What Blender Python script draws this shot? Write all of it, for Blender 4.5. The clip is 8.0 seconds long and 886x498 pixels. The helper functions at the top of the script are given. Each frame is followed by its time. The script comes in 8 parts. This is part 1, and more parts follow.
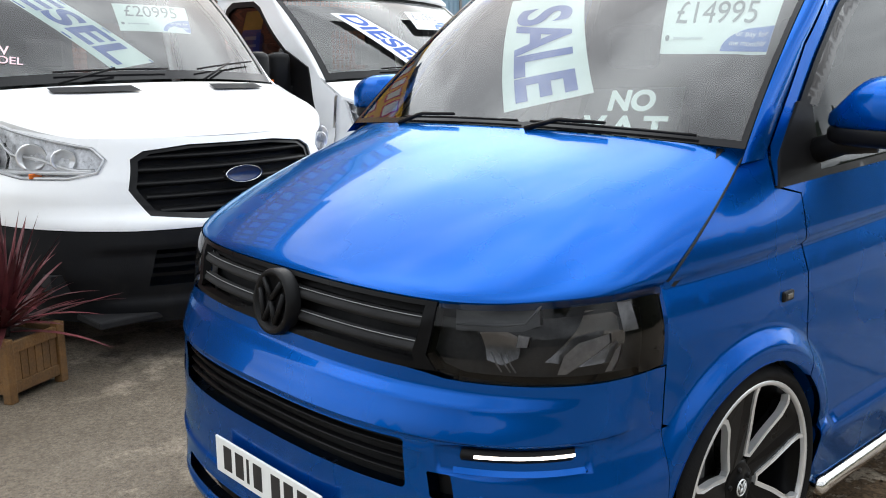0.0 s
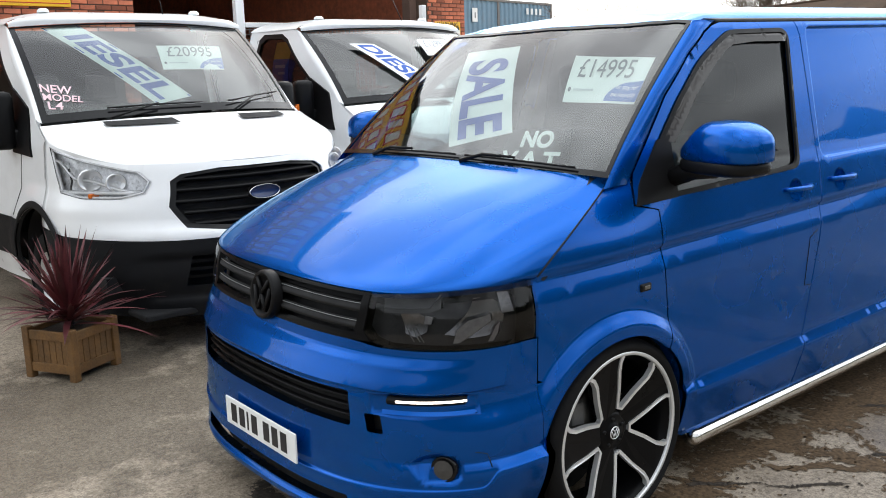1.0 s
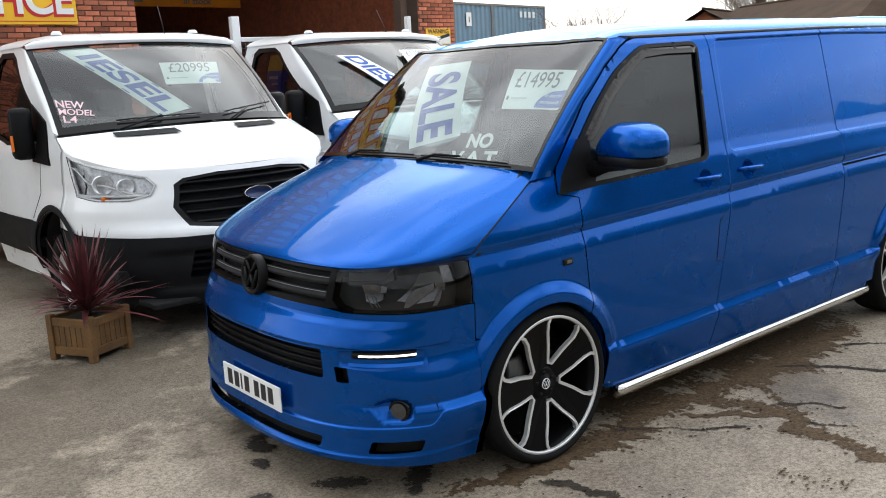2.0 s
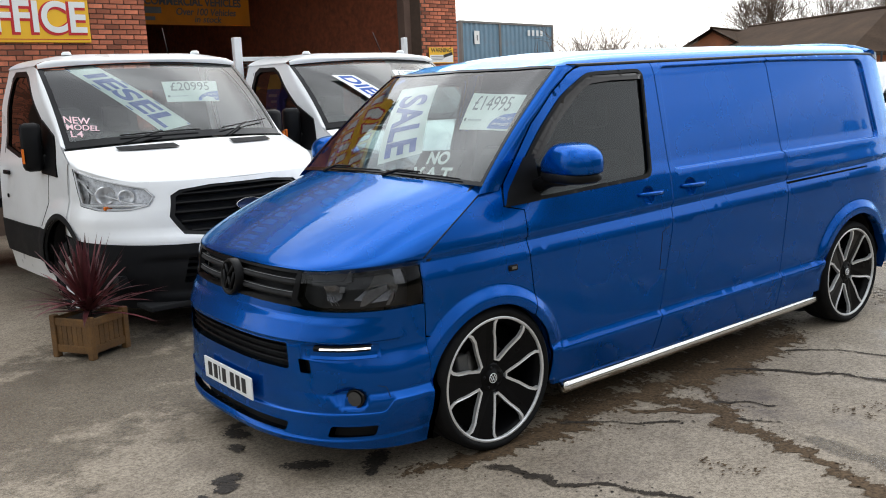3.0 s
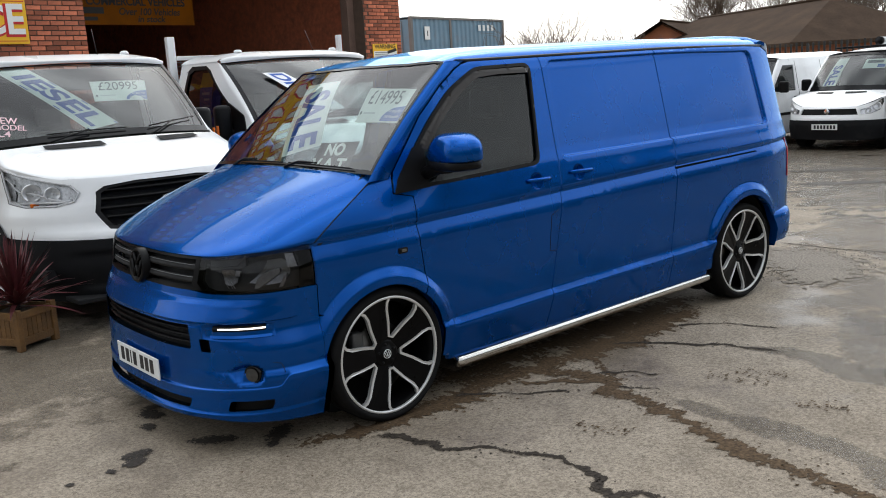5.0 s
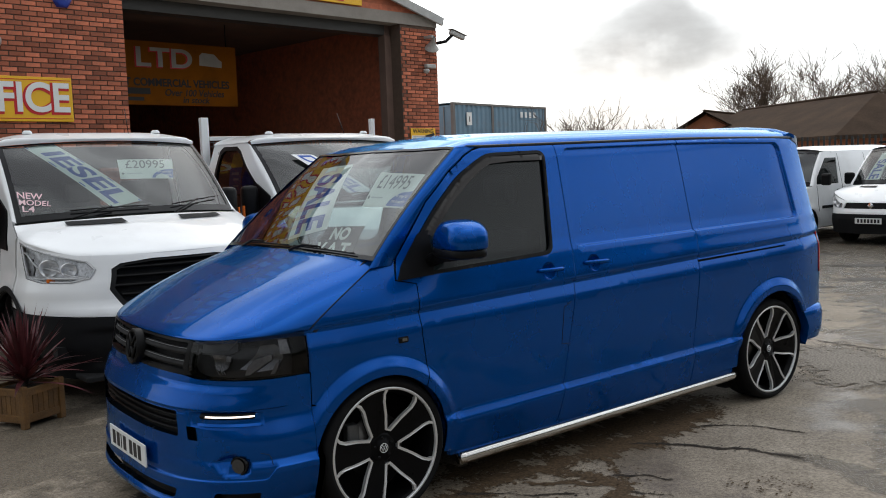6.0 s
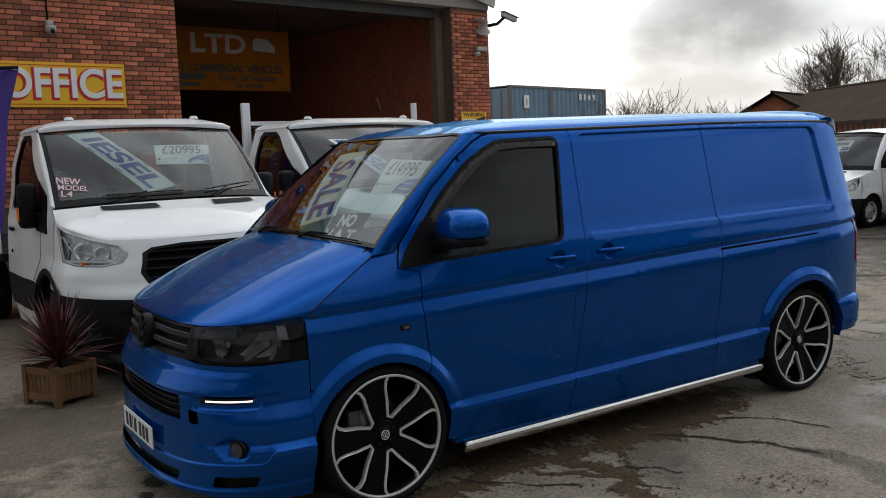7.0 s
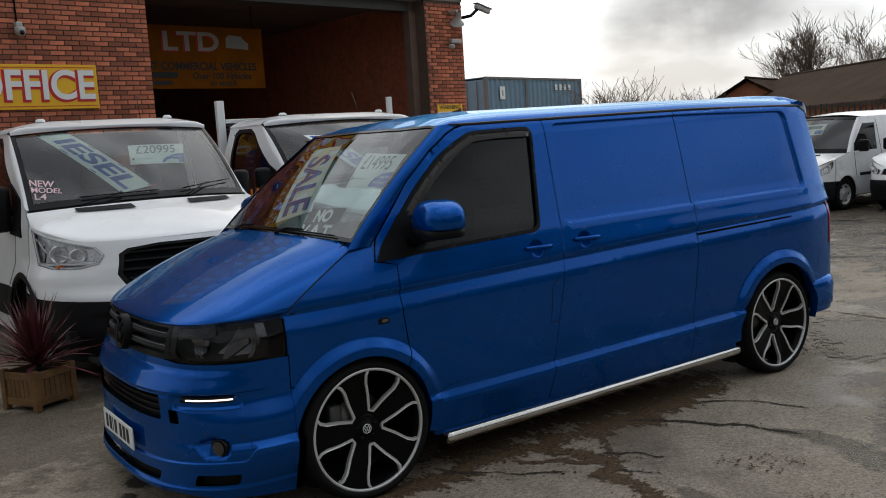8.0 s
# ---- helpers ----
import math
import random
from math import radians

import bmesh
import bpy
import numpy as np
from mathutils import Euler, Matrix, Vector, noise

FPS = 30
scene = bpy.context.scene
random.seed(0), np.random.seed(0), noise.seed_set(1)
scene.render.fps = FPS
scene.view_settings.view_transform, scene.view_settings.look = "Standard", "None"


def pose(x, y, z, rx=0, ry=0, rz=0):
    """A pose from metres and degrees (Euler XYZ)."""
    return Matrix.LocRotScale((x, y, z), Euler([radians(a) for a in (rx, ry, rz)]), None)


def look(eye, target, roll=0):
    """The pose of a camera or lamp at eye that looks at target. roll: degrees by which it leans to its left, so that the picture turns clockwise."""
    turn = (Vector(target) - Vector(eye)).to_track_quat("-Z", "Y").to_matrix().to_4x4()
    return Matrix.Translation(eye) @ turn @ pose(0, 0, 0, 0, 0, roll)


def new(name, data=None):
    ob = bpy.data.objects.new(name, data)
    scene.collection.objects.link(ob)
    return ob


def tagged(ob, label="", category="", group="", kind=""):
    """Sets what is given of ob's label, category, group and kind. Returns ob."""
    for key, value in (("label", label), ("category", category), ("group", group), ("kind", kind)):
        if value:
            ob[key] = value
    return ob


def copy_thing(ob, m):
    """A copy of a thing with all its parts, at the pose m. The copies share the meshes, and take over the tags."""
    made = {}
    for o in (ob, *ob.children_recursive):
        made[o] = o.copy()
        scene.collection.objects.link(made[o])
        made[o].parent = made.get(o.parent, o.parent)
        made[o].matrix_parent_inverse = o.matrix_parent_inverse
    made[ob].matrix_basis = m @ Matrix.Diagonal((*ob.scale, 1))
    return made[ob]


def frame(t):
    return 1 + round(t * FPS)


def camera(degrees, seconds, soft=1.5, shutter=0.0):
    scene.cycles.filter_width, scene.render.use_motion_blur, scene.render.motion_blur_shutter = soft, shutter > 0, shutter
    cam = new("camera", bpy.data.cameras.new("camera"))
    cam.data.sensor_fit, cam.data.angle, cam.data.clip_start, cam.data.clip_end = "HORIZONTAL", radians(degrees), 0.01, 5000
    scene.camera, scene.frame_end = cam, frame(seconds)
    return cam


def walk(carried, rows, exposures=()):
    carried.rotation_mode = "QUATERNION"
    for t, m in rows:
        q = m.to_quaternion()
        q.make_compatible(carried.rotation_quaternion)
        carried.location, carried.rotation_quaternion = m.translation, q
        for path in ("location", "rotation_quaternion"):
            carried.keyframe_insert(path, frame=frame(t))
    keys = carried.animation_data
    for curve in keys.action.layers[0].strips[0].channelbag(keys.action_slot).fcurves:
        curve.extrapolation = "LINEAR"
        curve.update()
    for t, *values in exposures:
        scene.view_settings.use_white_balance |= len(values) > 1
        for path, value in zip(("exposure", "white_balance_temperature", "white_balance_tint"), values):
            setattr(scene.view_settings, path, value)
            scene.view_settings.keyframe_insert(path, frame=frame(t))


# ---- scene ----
cam = camera(52.0, 8.0, soft=1.0)
EXPOSURES = [(0.0, 0.78), (1.5, 0.6), (3.0, 0.37), (4.2, 0.16), (5.5, -0.03), (6.0, -0.28), (6.5, -0.47), (7.0, -0.68), (8.0, -0.71)]
PATH = [
    (0, (-2.226, -1.216, 1.523), (-0.916, 0.242, 1.127), -0.5),
    (0.5, (-2.41, -1.661, 1.628), (-1.126, -0.203, 1.152), -1.2),
    (1, (-2.49, -2.119, 1.702), (-1.267, -0.585, 1.312), -1.7),
    (1.5, (-2.567, -2.515, 1.754), (-1.36, -0.976, 1.335), -1.5),
    (1.7, (-2.676, -2.633, 1.746), (-1.467, -1.088, 1.357), -3.4),
    (2.8, (-2.804, -3.225, 1.776), (-1.573, -1.692, 1.409), -0.9),
    (3, (-2.811, -3.322, 1.78), (-1.618, -1.756, 1.429), -2.5),
    (3.5, (-2.958, -3.49, 1.777), (-1.745, -1.925, 1.491), -3.1),
    (4, (-3.011, -3.618, 1.773), (-1.713, -2.141, 1.407), -1.9),
    (4.2, (-2.966, -3.665, 1.751), (-1.653, -2.212, 1.347), -2.0),
    (5.3, (-2.655, -3.838, 1.76), (-1.446, -2.275, 1.448), -3.0),
    (5.5, (-2.623, -3.826, 1.756), (-1.429, -2.244, 1.493), -2.1),
    (6, (-2.45, -3.819, 1.757), (-1.253, -2.227, 1.577), -2.1),
    (6.5, (-2.263, -3.911, 1.761), (-1.139, -2.266, 1.591), -1.3),
    (7, (-2.168, -3.978, 1.766), (-1.092, -2.306, 1.554), -2.2),
    (7.5, (-2.124, -4.015, 1.766), (-1.043, -2.347, 1.541), -3.4),
    (8, (-2.157, -3.999, 1.762), (-1.047, -2.351, 1.533), -3.6),
]
walk(cam, [(t, look(eye, target, roll)) for t, eye, target, roll in PATH], EXPOSURES)

# ---- world, sun ----
from mathutils.geometry import delaunay_2d_cdt

SUN_AZ, SUN_EL = radians(40), radians(34)
world = bpy.data.worlds.new("sky")
scene.world = world
world.use_nodes = True
wn, wl = world.node_tree.nodes, world.node_tree.links
wn.clear()
w_out = wn.new("ShaderNodeOutputWorld")
w_bg = wn.new("ShaderNodeBackground")
w_sky = wn.new("ShaderNodeTexSky")
w_sky.sky_type, w_sky.sun_disc, w_sky.sun_elevation, w_sky.sun_rotation = "NISHITA", False, SUN_EL, SUN_AZ
w_sky.dust_density, w_sky.air_density = 3.0, 1.0
w_co = wn.new("ShaderNodeTexCoord")
w_map = wn.new("ShaderNodeMapping")
w_map.inputs["Scale"].default_value = (1.0, 1.0, 2.6)
w_map.inputs["Location"].default_value = (0.2, 0.9, -0.3)
w_no = wn.new("ShaderNodeTexNoise")
w_no.inputs["Scale"].default_value, w_no.inputs["Detail"].default_value, w_no.inputs["Roughness"].default_value = 2.1, 7.0, 0.52
w_ra = wn.new("ShaderNodeValToRGB")
w_ra.color_ramp.elements[0].position, w_ra.color_ramp.elements[0].color = 0.40, (4.3, 4.5, 4.8, 1)
w_ra.color_ramp.elements[1].position, w_ra.color_ramp.elements[1].color = 0.58, (10.9, 11.5, 11.9, 1)
w_mix = wn.new("ShaderNodeMix")
w_mix.data_type = "RGBA"
w_mix.inputs[0].default_value = 0.88
wl.new(w_co.outputs["Generated"], w_map.inputs["Vector"])
wl.new(w_map.outputs["Vector"], w_no.inputs["Vector"])
wl.new(w_no.outputs["Fac"], w_ra.inputs["Fac"])
wl.new(w_sky.outputs["Color"], w_mix.inputs[6])
wl.new(w_ra.outputs["Color"], w_mix.inputs[7])
# thin cloud is brightest round the hidden sun
w_dot = wn.new("ShaderNodeVectorMath")
w_dot.operation = "DOT_PRODUCT"
w_dot.inputs[1].default_value = (math.sin(SUN_AZ) * math.cos(SUN_EL), math.cos(SUN_AZ) * math.cos(SUN_EL), math.sin(SUN_EL))
wl.new(w_co.outputs["Generated"], w_dot.inputs[0])
w_gl = wn.new("ShaderNodeMapRange")
w_gl.interpolation_type = "SMOOTHSTEP"
w_gl.inputs["From Min"].default_value, w_gl.inputs["From Max"].default_value = -0.35, 0.95
w_gl.inputs["To Min"].default_value, w_gl.inputs["To Max"].default_value = 1.0, 2.35
wl.new(w_dot.outputs["Value"], w_gl.inputs["Value"])
w_sc = wn.new("ShaderNodeVectorMath")
w_sc.operation = "SCALE"
wl.new(w_mix.outputs[2], w_sc.inputs[0])
wl.new(w_gl.outputs["Result"], w_sc.inputs["Scale"])
# one grey cloud hangs low over the houses
w_cd = wn.new("ShaderNodeTexNoise")
w_cd.inputs["Scale"].default_value, w_cd.inputs["Detail"].default_value = 9.0, 5.0
w_cv = wn.new("ShaderNodeMix")
w_cv.data_type, w_cv.blend_type = "RGBA", "LINEAR_LIGHT"
w_cv.inputs[0].default_value = 0.05
wl.new(w_co.outputs["Generated"], w_cd.inputs["Vector"])
wl.new(w_co.outputs["Generated"], w_cv.inputs[6])
wl.new(w_cd.outputs["Color"], w_cv.inputs[7])
w_cm = wn.new("ShaderNodeMapping")
w_cm.vector_type = "TEXTURE"
w_cm.inputs["Location"].default_value = (0.765, 0.635, 0.130)
w_cm.inputs["Scale"].default_value = (0.105, 0.105, 0.042)
w_cl = wn.new("ShaderNodeVectorMath")
w_cl.operation = "LENGTH"
w_cr = wn.new("ShaderNodeMapRange")
w_cr.interpolation_type = "SMOOTHSTEP"
w_cr.inputs["From Min"].default_value, w_cr.inputs["From Max"].default_value = 0.30, 1.35
w_cr.inputs["To Min"].default_value, w_cr.inputs["To Max"].default_value = 0.44, 1.0
w_cs = wn.new("ShaderNodeVectorMath")
w_cs.operation = "SCALE"
wl.new(w_cv.outputs[2], w_cm.inputs["Vector"])
wl.new(w_cm.outputs["Vector"], w_cl.inputs[0])
wl.new(w_cl.outputs["Value"], w_cr.inputs["Value"])
wl.new(w_sc.outputs["Vector"], w_cs.inputs[0])
wl.new(w_cr.outputs["Result"], w_cs.inputs["Scale"])
wl.new(w_cs.outputs["Vector"], w_bg.inputs["Color"])
w_bg.inputs["Strength"].default_value = 0.1
wl.new(w_bg.outputs["Background"], w_out.inputs["Surface"])
sun = new("sun", bpy.data.lights.new("sun", "SUN"))
sun.data.energy, sun.data.angle, sun.data.color = 0.5, radians(120), (1.0, 0.985, 0.96)
sun.matrix_basis = look((math.sin(SUN_AZ) * 40, math.cos(SUN_AZ) * 40, math.tan(SUN_EL) * 40), (0, 0, 0))


# ---- materials ----
def mat(name, col, rough=0.5, metal=0.0, var=0.18, scale=6.0, fine=90.0, bump=0.08, coat=0.0, alpha=1.0, spec=0.5, island=0.0, object_random=0.0, dirt=None, rough_var=0.12):
    """Node material with colour variation at two scales, uneven gloss and fine relief."""
    m = bpy.data.materials.new(name)
    m.use_nodes = True
    nt = m.node_tree
    b = nt.nodes["Principled BSDF"]
    b.inputs["Metallic"].default_value = metal
    b.inputs["Coat Weight"].default_value = coat
    b.inputs["Coat Roughness"].default_value = 0.03
    b.inputs["Specular IOR Level"].default_value = spec
    co = nt.nodes.new("ShaderNodeTexCoord")
    n1, n2 = nt.nodes.new("ShaderNodeTexNoise"), nt.nodes.new("ShaderNodeTexNoise")
    n1.inputs["Scale"].default_value, n1.inputs["Detail"].default_value = scale, 5.0
    n2.inputs["Scale"].default_value, n2.inputs["Detail"].default_value = fine, 3.0
    add = nt.nodes.new("ShaderNodeMath")
    add.operation = "MULTIPLY_ADD"
    add.inputs[1].default_value = 0.5
    hs = nt.nodes.new("ShaderNodeMapRange")
    hs.inputs["From Min"].default_value, hs.inputs["From Max"].default_value = 0.45, 1.05
    hs.inputs["To Min"].default_value, hs.inputs["To Max"].default_value = 1 - var, 1 + var
    for n in (n1, n2):
        nt.links.new(co.outputs["Object"], n.inputs["Vector"])
    nt.links.new(n2.outputs["Fac"], add.inputs[0])
    nt.links.new(n1.outputs["Fac"], add.inputs[2])
    nt.links.new(add.outputs[0], hs.inputs["Value"])
    value = hs.outputs["Result"]
    for amount, node, socket in ((island, "ShaderNodeNewGeometry", "Random Per Island"), (object_random, "ShaderNodeObjectInfo", "Random")):
        if amount:
            src = nt.nodes.new(node)
            mr = nt.nodes.new("ShaderNodeMapRange")
            mr.inputs["To Min"].default_value, mr.inputs["To Max"].default_value = 1 - amount, 1 + amount
            mu = nt.nodes.new("ShaderNodeMath")
            mu.operation = "MULTIPLY"
            nt.links.new(src.outputs[socket], mr.inputs["Value"])
            nt.links.new(mr.outputs["Result"], mu.inputs[0])
            nt.links.new(value, mu.inputs[1])
            value = mu.outputs[0]
    vm = nt.nodes.new("ShaderNodeVectorMath")
    vm.operation = "SCALE"
    vm.inputs[0].default_value = col
    nt.links.new(value, vm.inputs["Scale"])
    colour = vm.outputs["Vector"]
    if dirt:
        dcol, amount, dscale = dirt
        n3 = nt.nodes.new("ShaderNodeTexNoise")
        n3.inputs["Scale"].default_value, n3.inputs["Detail"].default_value, n3.inputs["Roughness"].default_value = dscale, 8.0, 0.65
        nt.links.new(co.outputs["Object"], n3.inputs["Vector"])
        rp = nt.nodes.new("ShaderNodeMapRange")
        rp.inputs["From Min"].default_value, rp.inputs["From Max"].default_value = 0.52, 0.72
        rp.inputs["To Max"].default_value = amount
        nt.links.new(n3.outputs["Fac"], rp.inputs["Value"])
        mx = nt.nodes.new("ShaderNodeMix")
        mx.data_type = "RGBA"
        mx.inputs[7].default_value = (*dcol, 1)
        nt.links.new(rp.outputs["Result"], mx.inputs[0])
        nt.links.new(colour, mx.inputs[6])
        colour = mx.outputs[2]
    nt.links.new(colour, b.inputs["Base Color"])
    rr = nt.nodes.new("ShaderNodeMapRange")
    rr.inputs["From Min"].default_value, rr.inputs["From Max"].default_value = 0.3, 0.7
    rr.inputs["To Min"].default_value, rr.inputs["To Max"].default_value = max(0.02, rough * (1 - rough_var)), min(1.0, rough * (1 + rough_var))
    nt.links.new(n1.outputs["Fac"], rr.inputs["Value"])
    nt.links.new(rr.outputs["Result"], b.inputs["Roughness"])
    if bump:
        bp = nt.nodes.new("ShaderNodeBump")
        bp.inputs["Strength"].default_value, bp.inputs["Distance"].default_value = bump, 0.01
        nt.links.new(n2.outputs["Fac"], bp.inputs["Height"])
        nt.links.new(bp.outputs["Normal"], b.inputs["Normal"])
    return m


def glass(name, tint, gloss=0.02, ior=1.5):
    """Thin pane: tinted see-through with a Fresnel-driven reflection."""
    m = bpy.data.materials.new(name)
    m.use_nodes = True
    nt = m.node_tree
    nt.nodes.clear()
    out = nt.nodes.new("ShaderNodeOutputMaterial")
    tr, gl, mix, fr = nt.nodes.new("ShaderNodeBsdfTransparent"), nt.nodes.new("ShaderNodeBsdfGlossy"), nt.nodes.new("ShaderNodeMixShader"), nt.nodes.new("ShaderNodeFresnel")
    tr.inputs["Color"].default_value = (*tint, 1)
    gl.inputs["Roughness"].default_value = gloss
    fr.inputs["IOR"].default_value = ior
    nt.links.new(fr.outputs["Fac"], mix.inputs["Fac"])
    nt.links.new(tr.outputs["BSDF"], mix.inputs[1])
    nt.links.new(gl.outputs["BSDF"], mix.inputs[2])
    nt.links.new(mix.outputs["Shader"], out.inputs["Surface"])
    return m


def glow(name, col, strength):
    m = bpy.data.materials.new(name)
    m.use_nodes = True
    b = m.node_tree.nodes["Principled BSDF"]
    b.inputs["Base Color"].default_value = (*col, 1)
    b.inputs["Emission Color"].default_value = (*col, 1)
    b.inputs["Emission Strength"].default_value = strength
    return m


BLUE = mat("blue_metallic_paint", (0.0, 0.070, 0.332), 0.27, 0.72, var=0.05, scale=3, fine=900, bump=0.010, coat=0.5, rough_var=0.05, spec=0.05)
BLUE.node_tree.nodes["Principled BSDF"].inputs["Coat IOR"].default_value = 1.36
BLUE.node_tree.nodes["Principled BSDF"].inputs["Specular Tint"].default_value = (0.0, 0.70, 1.0, 1)
WHITE = mat("white_van_paint", (0.83, 0.84, 0.85), 0.3, 0, var=0.04, scale=2.5, fine=200, bump=0.01, coat=0.6, dirt=((0.45, 0.43, 0.4), 0.18, 2.2))
BLACKP = mat("black_trim_plastic", (0.006, 0.006, 0.0066), 0.42, 0, var=0.25, scale=8, fine=300, bump=0.1, spec=0.13)
GLOSSB = mat("gloss_black", (0.006, 0.006, 0.007), 0.14, 0, var=0.2, scale=8, fine=200, bump=0.01, spec=0.2)
GREYP = mat("dark_grey_bumper", (0.010, 0.0105, 0.012), 0.6, 0, var=0.2, scale=4, fine=250, bump=0.12, dirt=((0.04, 0.038, 0.034), 0.3, 5), spec=0.15)
# near-black, also for sheets that stand for shade in gaps and hollows
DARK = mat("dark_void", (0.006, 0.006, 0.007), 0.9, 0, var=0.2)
RUBBER = mat("tyre_rubber", (0.008, 0.008, 0.0085), 0.75, 0, var=0.25, scale=14, fine=160, bump=0.15, dirt=((0.025, 0.023, 0.021), 0.3, 9), spec=0.12)
ALLOY = mat("machined_alloy", (0.70, 0.71, 0.72), 0.32, 0.6, var=0.06, scale=10, fine=300, bump=0.03)
RIMBLK = mat("black_alloy_lacquer", (0.0035, 0.0035, 0.004), 0.3, 0, var=0.2, scale=8, fine=200, bump=0.02, spec=0.09)
STEEL = mat("polished_steel_tube", (0.74, 0.73, 0.71), 0.2, 1.0, var=0.06, scale=4, fine=60, bump=0.02)
CHROME = mat("chrome", (0.85, 0.86, 0.87), 0.06, 1.0, var=0.02, bump=0.0)
CLEAR = glass("clear_glass", (0.84, 0.95, 0.90), 0.015, 1.8)
TINT = glass("tinted_glass", (0.33, 0.41, 0.42), 0.015, 1.45)
SMOKE = glass("smoked_lens", (0.40, 0.40, 0.41), 0.03, 1.35)
DIMREF = mat("dimmed_reflector", (0.62, 0.62, 0.63), 0.24, 0.95, var=0.2, scale=20)
LENS = glass("clear_lens", (0.97, 0.97, 0.98), 0.02, 1.35)
PAPER = mat("white_paper", (0.80, 0.82, 0.82), 0.6, 0, var=0.03, bump=0.02)
SAILS = mat("banner_blue", (0.03, 0.10, 0.42), 0.6, 0, var=0.05, bump=0.02)
PLATEW = mat("plate_white", (0.78, 0.79, 0.78), 0.35, 0, var=0.03, bump=0.0)
INK = mat("black_ink", (0.01, 0.01, 0.012), 0.5, 0, var=0.05, bump=0.0)
AMBER = mat("amber_plastic", (0.75, 0.17, 0.015), 0.25, 0, var=0.08, bump=0.0)
REDLENS = mat("red_lens", (0.55, 0.012, 0.012), 0.15, 0, var=0.08, bump=0.0, coat=0.8)
SEATC = mat("seat_cloth", (0.10, 0.10, 0.105), 0.9, 0, var=0.2, fine=300, bump=0.3)
DASH = mat("dash_plastic", (0.055, 0.056, 0.058), 0.6, 0, var=0.2, fine=300, bump=0.1)
DASHL = mat("pale_dash", (0.38, 0.38, 0.33), 0.7, 0, var=0.08, bump=0.05)
LED = glow("led_strip_light", (1.0, 0.86, 0.76), 2.6)


# ---- mesh helpers ----
def mesh(name, verts, faces, smooth=True):
    me = bpy.data.meshes.new(name)
    me.from_pydata([tuple(v) for v in verts], [], faces)
    me.update()
    if smooth:
        me.shade_smooth()
    return me


def part(name, me, material, parent=None, label=""):
    """Links a mesh (or a bmesh) as one object under a thing or a part."""
    if isinstance(me, bmesh.types.BMesh):
        bm = me
        me = bpy.data.meshes.new(name)
        bm.to_mesh(me)
        bm.free()
    me.materials.clear()
    for one in material if isinstance(material, (list, tuple)) else [material]:
        me.materials.append(one)
    ob = new(name, me)
    if parent is not None:
        ob.parent = parent
    if label:
        ob["label"] = label
    return ob


def thing(name, label, category, m=Matrix(), group="", kind=""):
    ob = new(name)
    ob.empty_display_size = 0.2
    ob.matrix_basis = m
    return tagged(ob, label, category, group, kind)


def box(bm, x0, x1, y0, y1, z0, z1, bevel=0.0, m=None, seg=2):
    r = bmesh.ops.create_cube(bm, size=1.0)
    vs = r["verts"]
    for v in vs:
        v.co = Vector(((x0 + x1) / 2 + v.co.x * (x1 - x0), (y0 + y1) / 2 + v.co.y * (y1 - y0), (z0 + z1) / 2 + v.co.z * (z1 - z0)))
    if bevel:
        es = list({e for v in vs for e in v.link_edges})
        r2 = bmesh.ops.bevel(bm, geom=es, offset=bevel, segments=seg, affect="EDGES", profile=0.5)
        vs = list({v for f in r2["faces"] for v in f.verts} | {v for v in vs if v.is_valid})
    if m is not None:
        bmesh.ops.transform(bm, matrix=m, verts=vs)
    return vs


def boxm(x0, x1, y0, y1, z0, z1, bevel=0.0, m=None):
    bm = bmesh.new()
    box(bm, x0, x1, y0, y1, z0, z1, bevel, m)
    return bm


def patch(func, us, vs, flip=False, thick=0.0, inward=None):
    """Grid surface func(u, v); thick adds a return flange along direction inward."""
    verts, faces = [], []
    nu, nv = len(us), len(vs)
    for u in us:
        for v in vs:
            verts.append(Vector(func(u, v)))
    for i in range(nu - 1):
        for j in range(nv - 1):
            q = [i * nv + j, (i + 1) * nv + j, (i + 1) * nv + j + 1, i * nv + j + 1]
            faces.append(q[::-1] if flip else q)
    if thick and inward is not None:
        ring = [i * nv for i in range(nu)] + [(nu - 1) * nv + j for j in range(1, nv)] + [i * nv + nv - 1 for i in range(nu - 2, -1, -1)] + [j for j in range(nv - 2, 0, -1)]
        base = len(verts)
        for k in ring:
            verts.append(verts[k].copy())
        for k in ring:
            verts.append(verts[k] + Vector(inward) * thick)
        n = len(ring)
        for k in range(n):
            q = [base + k, base + (k + 1) % n, base + n + (k + 1) % n, base + n + k]
            faces.append(q if flip else q[::-1])
    return mesh("patch", verts, faces)


def inside(poly, x, y):
    c, n = False, len(poly)
    for i in range(n):
        x1, y1 = poly[i]
        x2, y2 = poly[(i + 1) % n]
        if (y1 > y) != (y2 > y) and x < (x2 - x1) * (y - y1) / (y2 - y1) + x1:
            c = not c
    return c


def resample(poly, step):
    out = []
    for i, a in enumerate(poly):
        b = poly[(i + 1) % len(poly)]
        k = max(1, int(math.hypot(b[0] - a[0], b[1] - a[1]) / step))
        out += [(a[0] + (b[0] - a[0]) * j / k, a[1] + (b[1] - a[1]) * j / k) for j in range(k)]
    return out


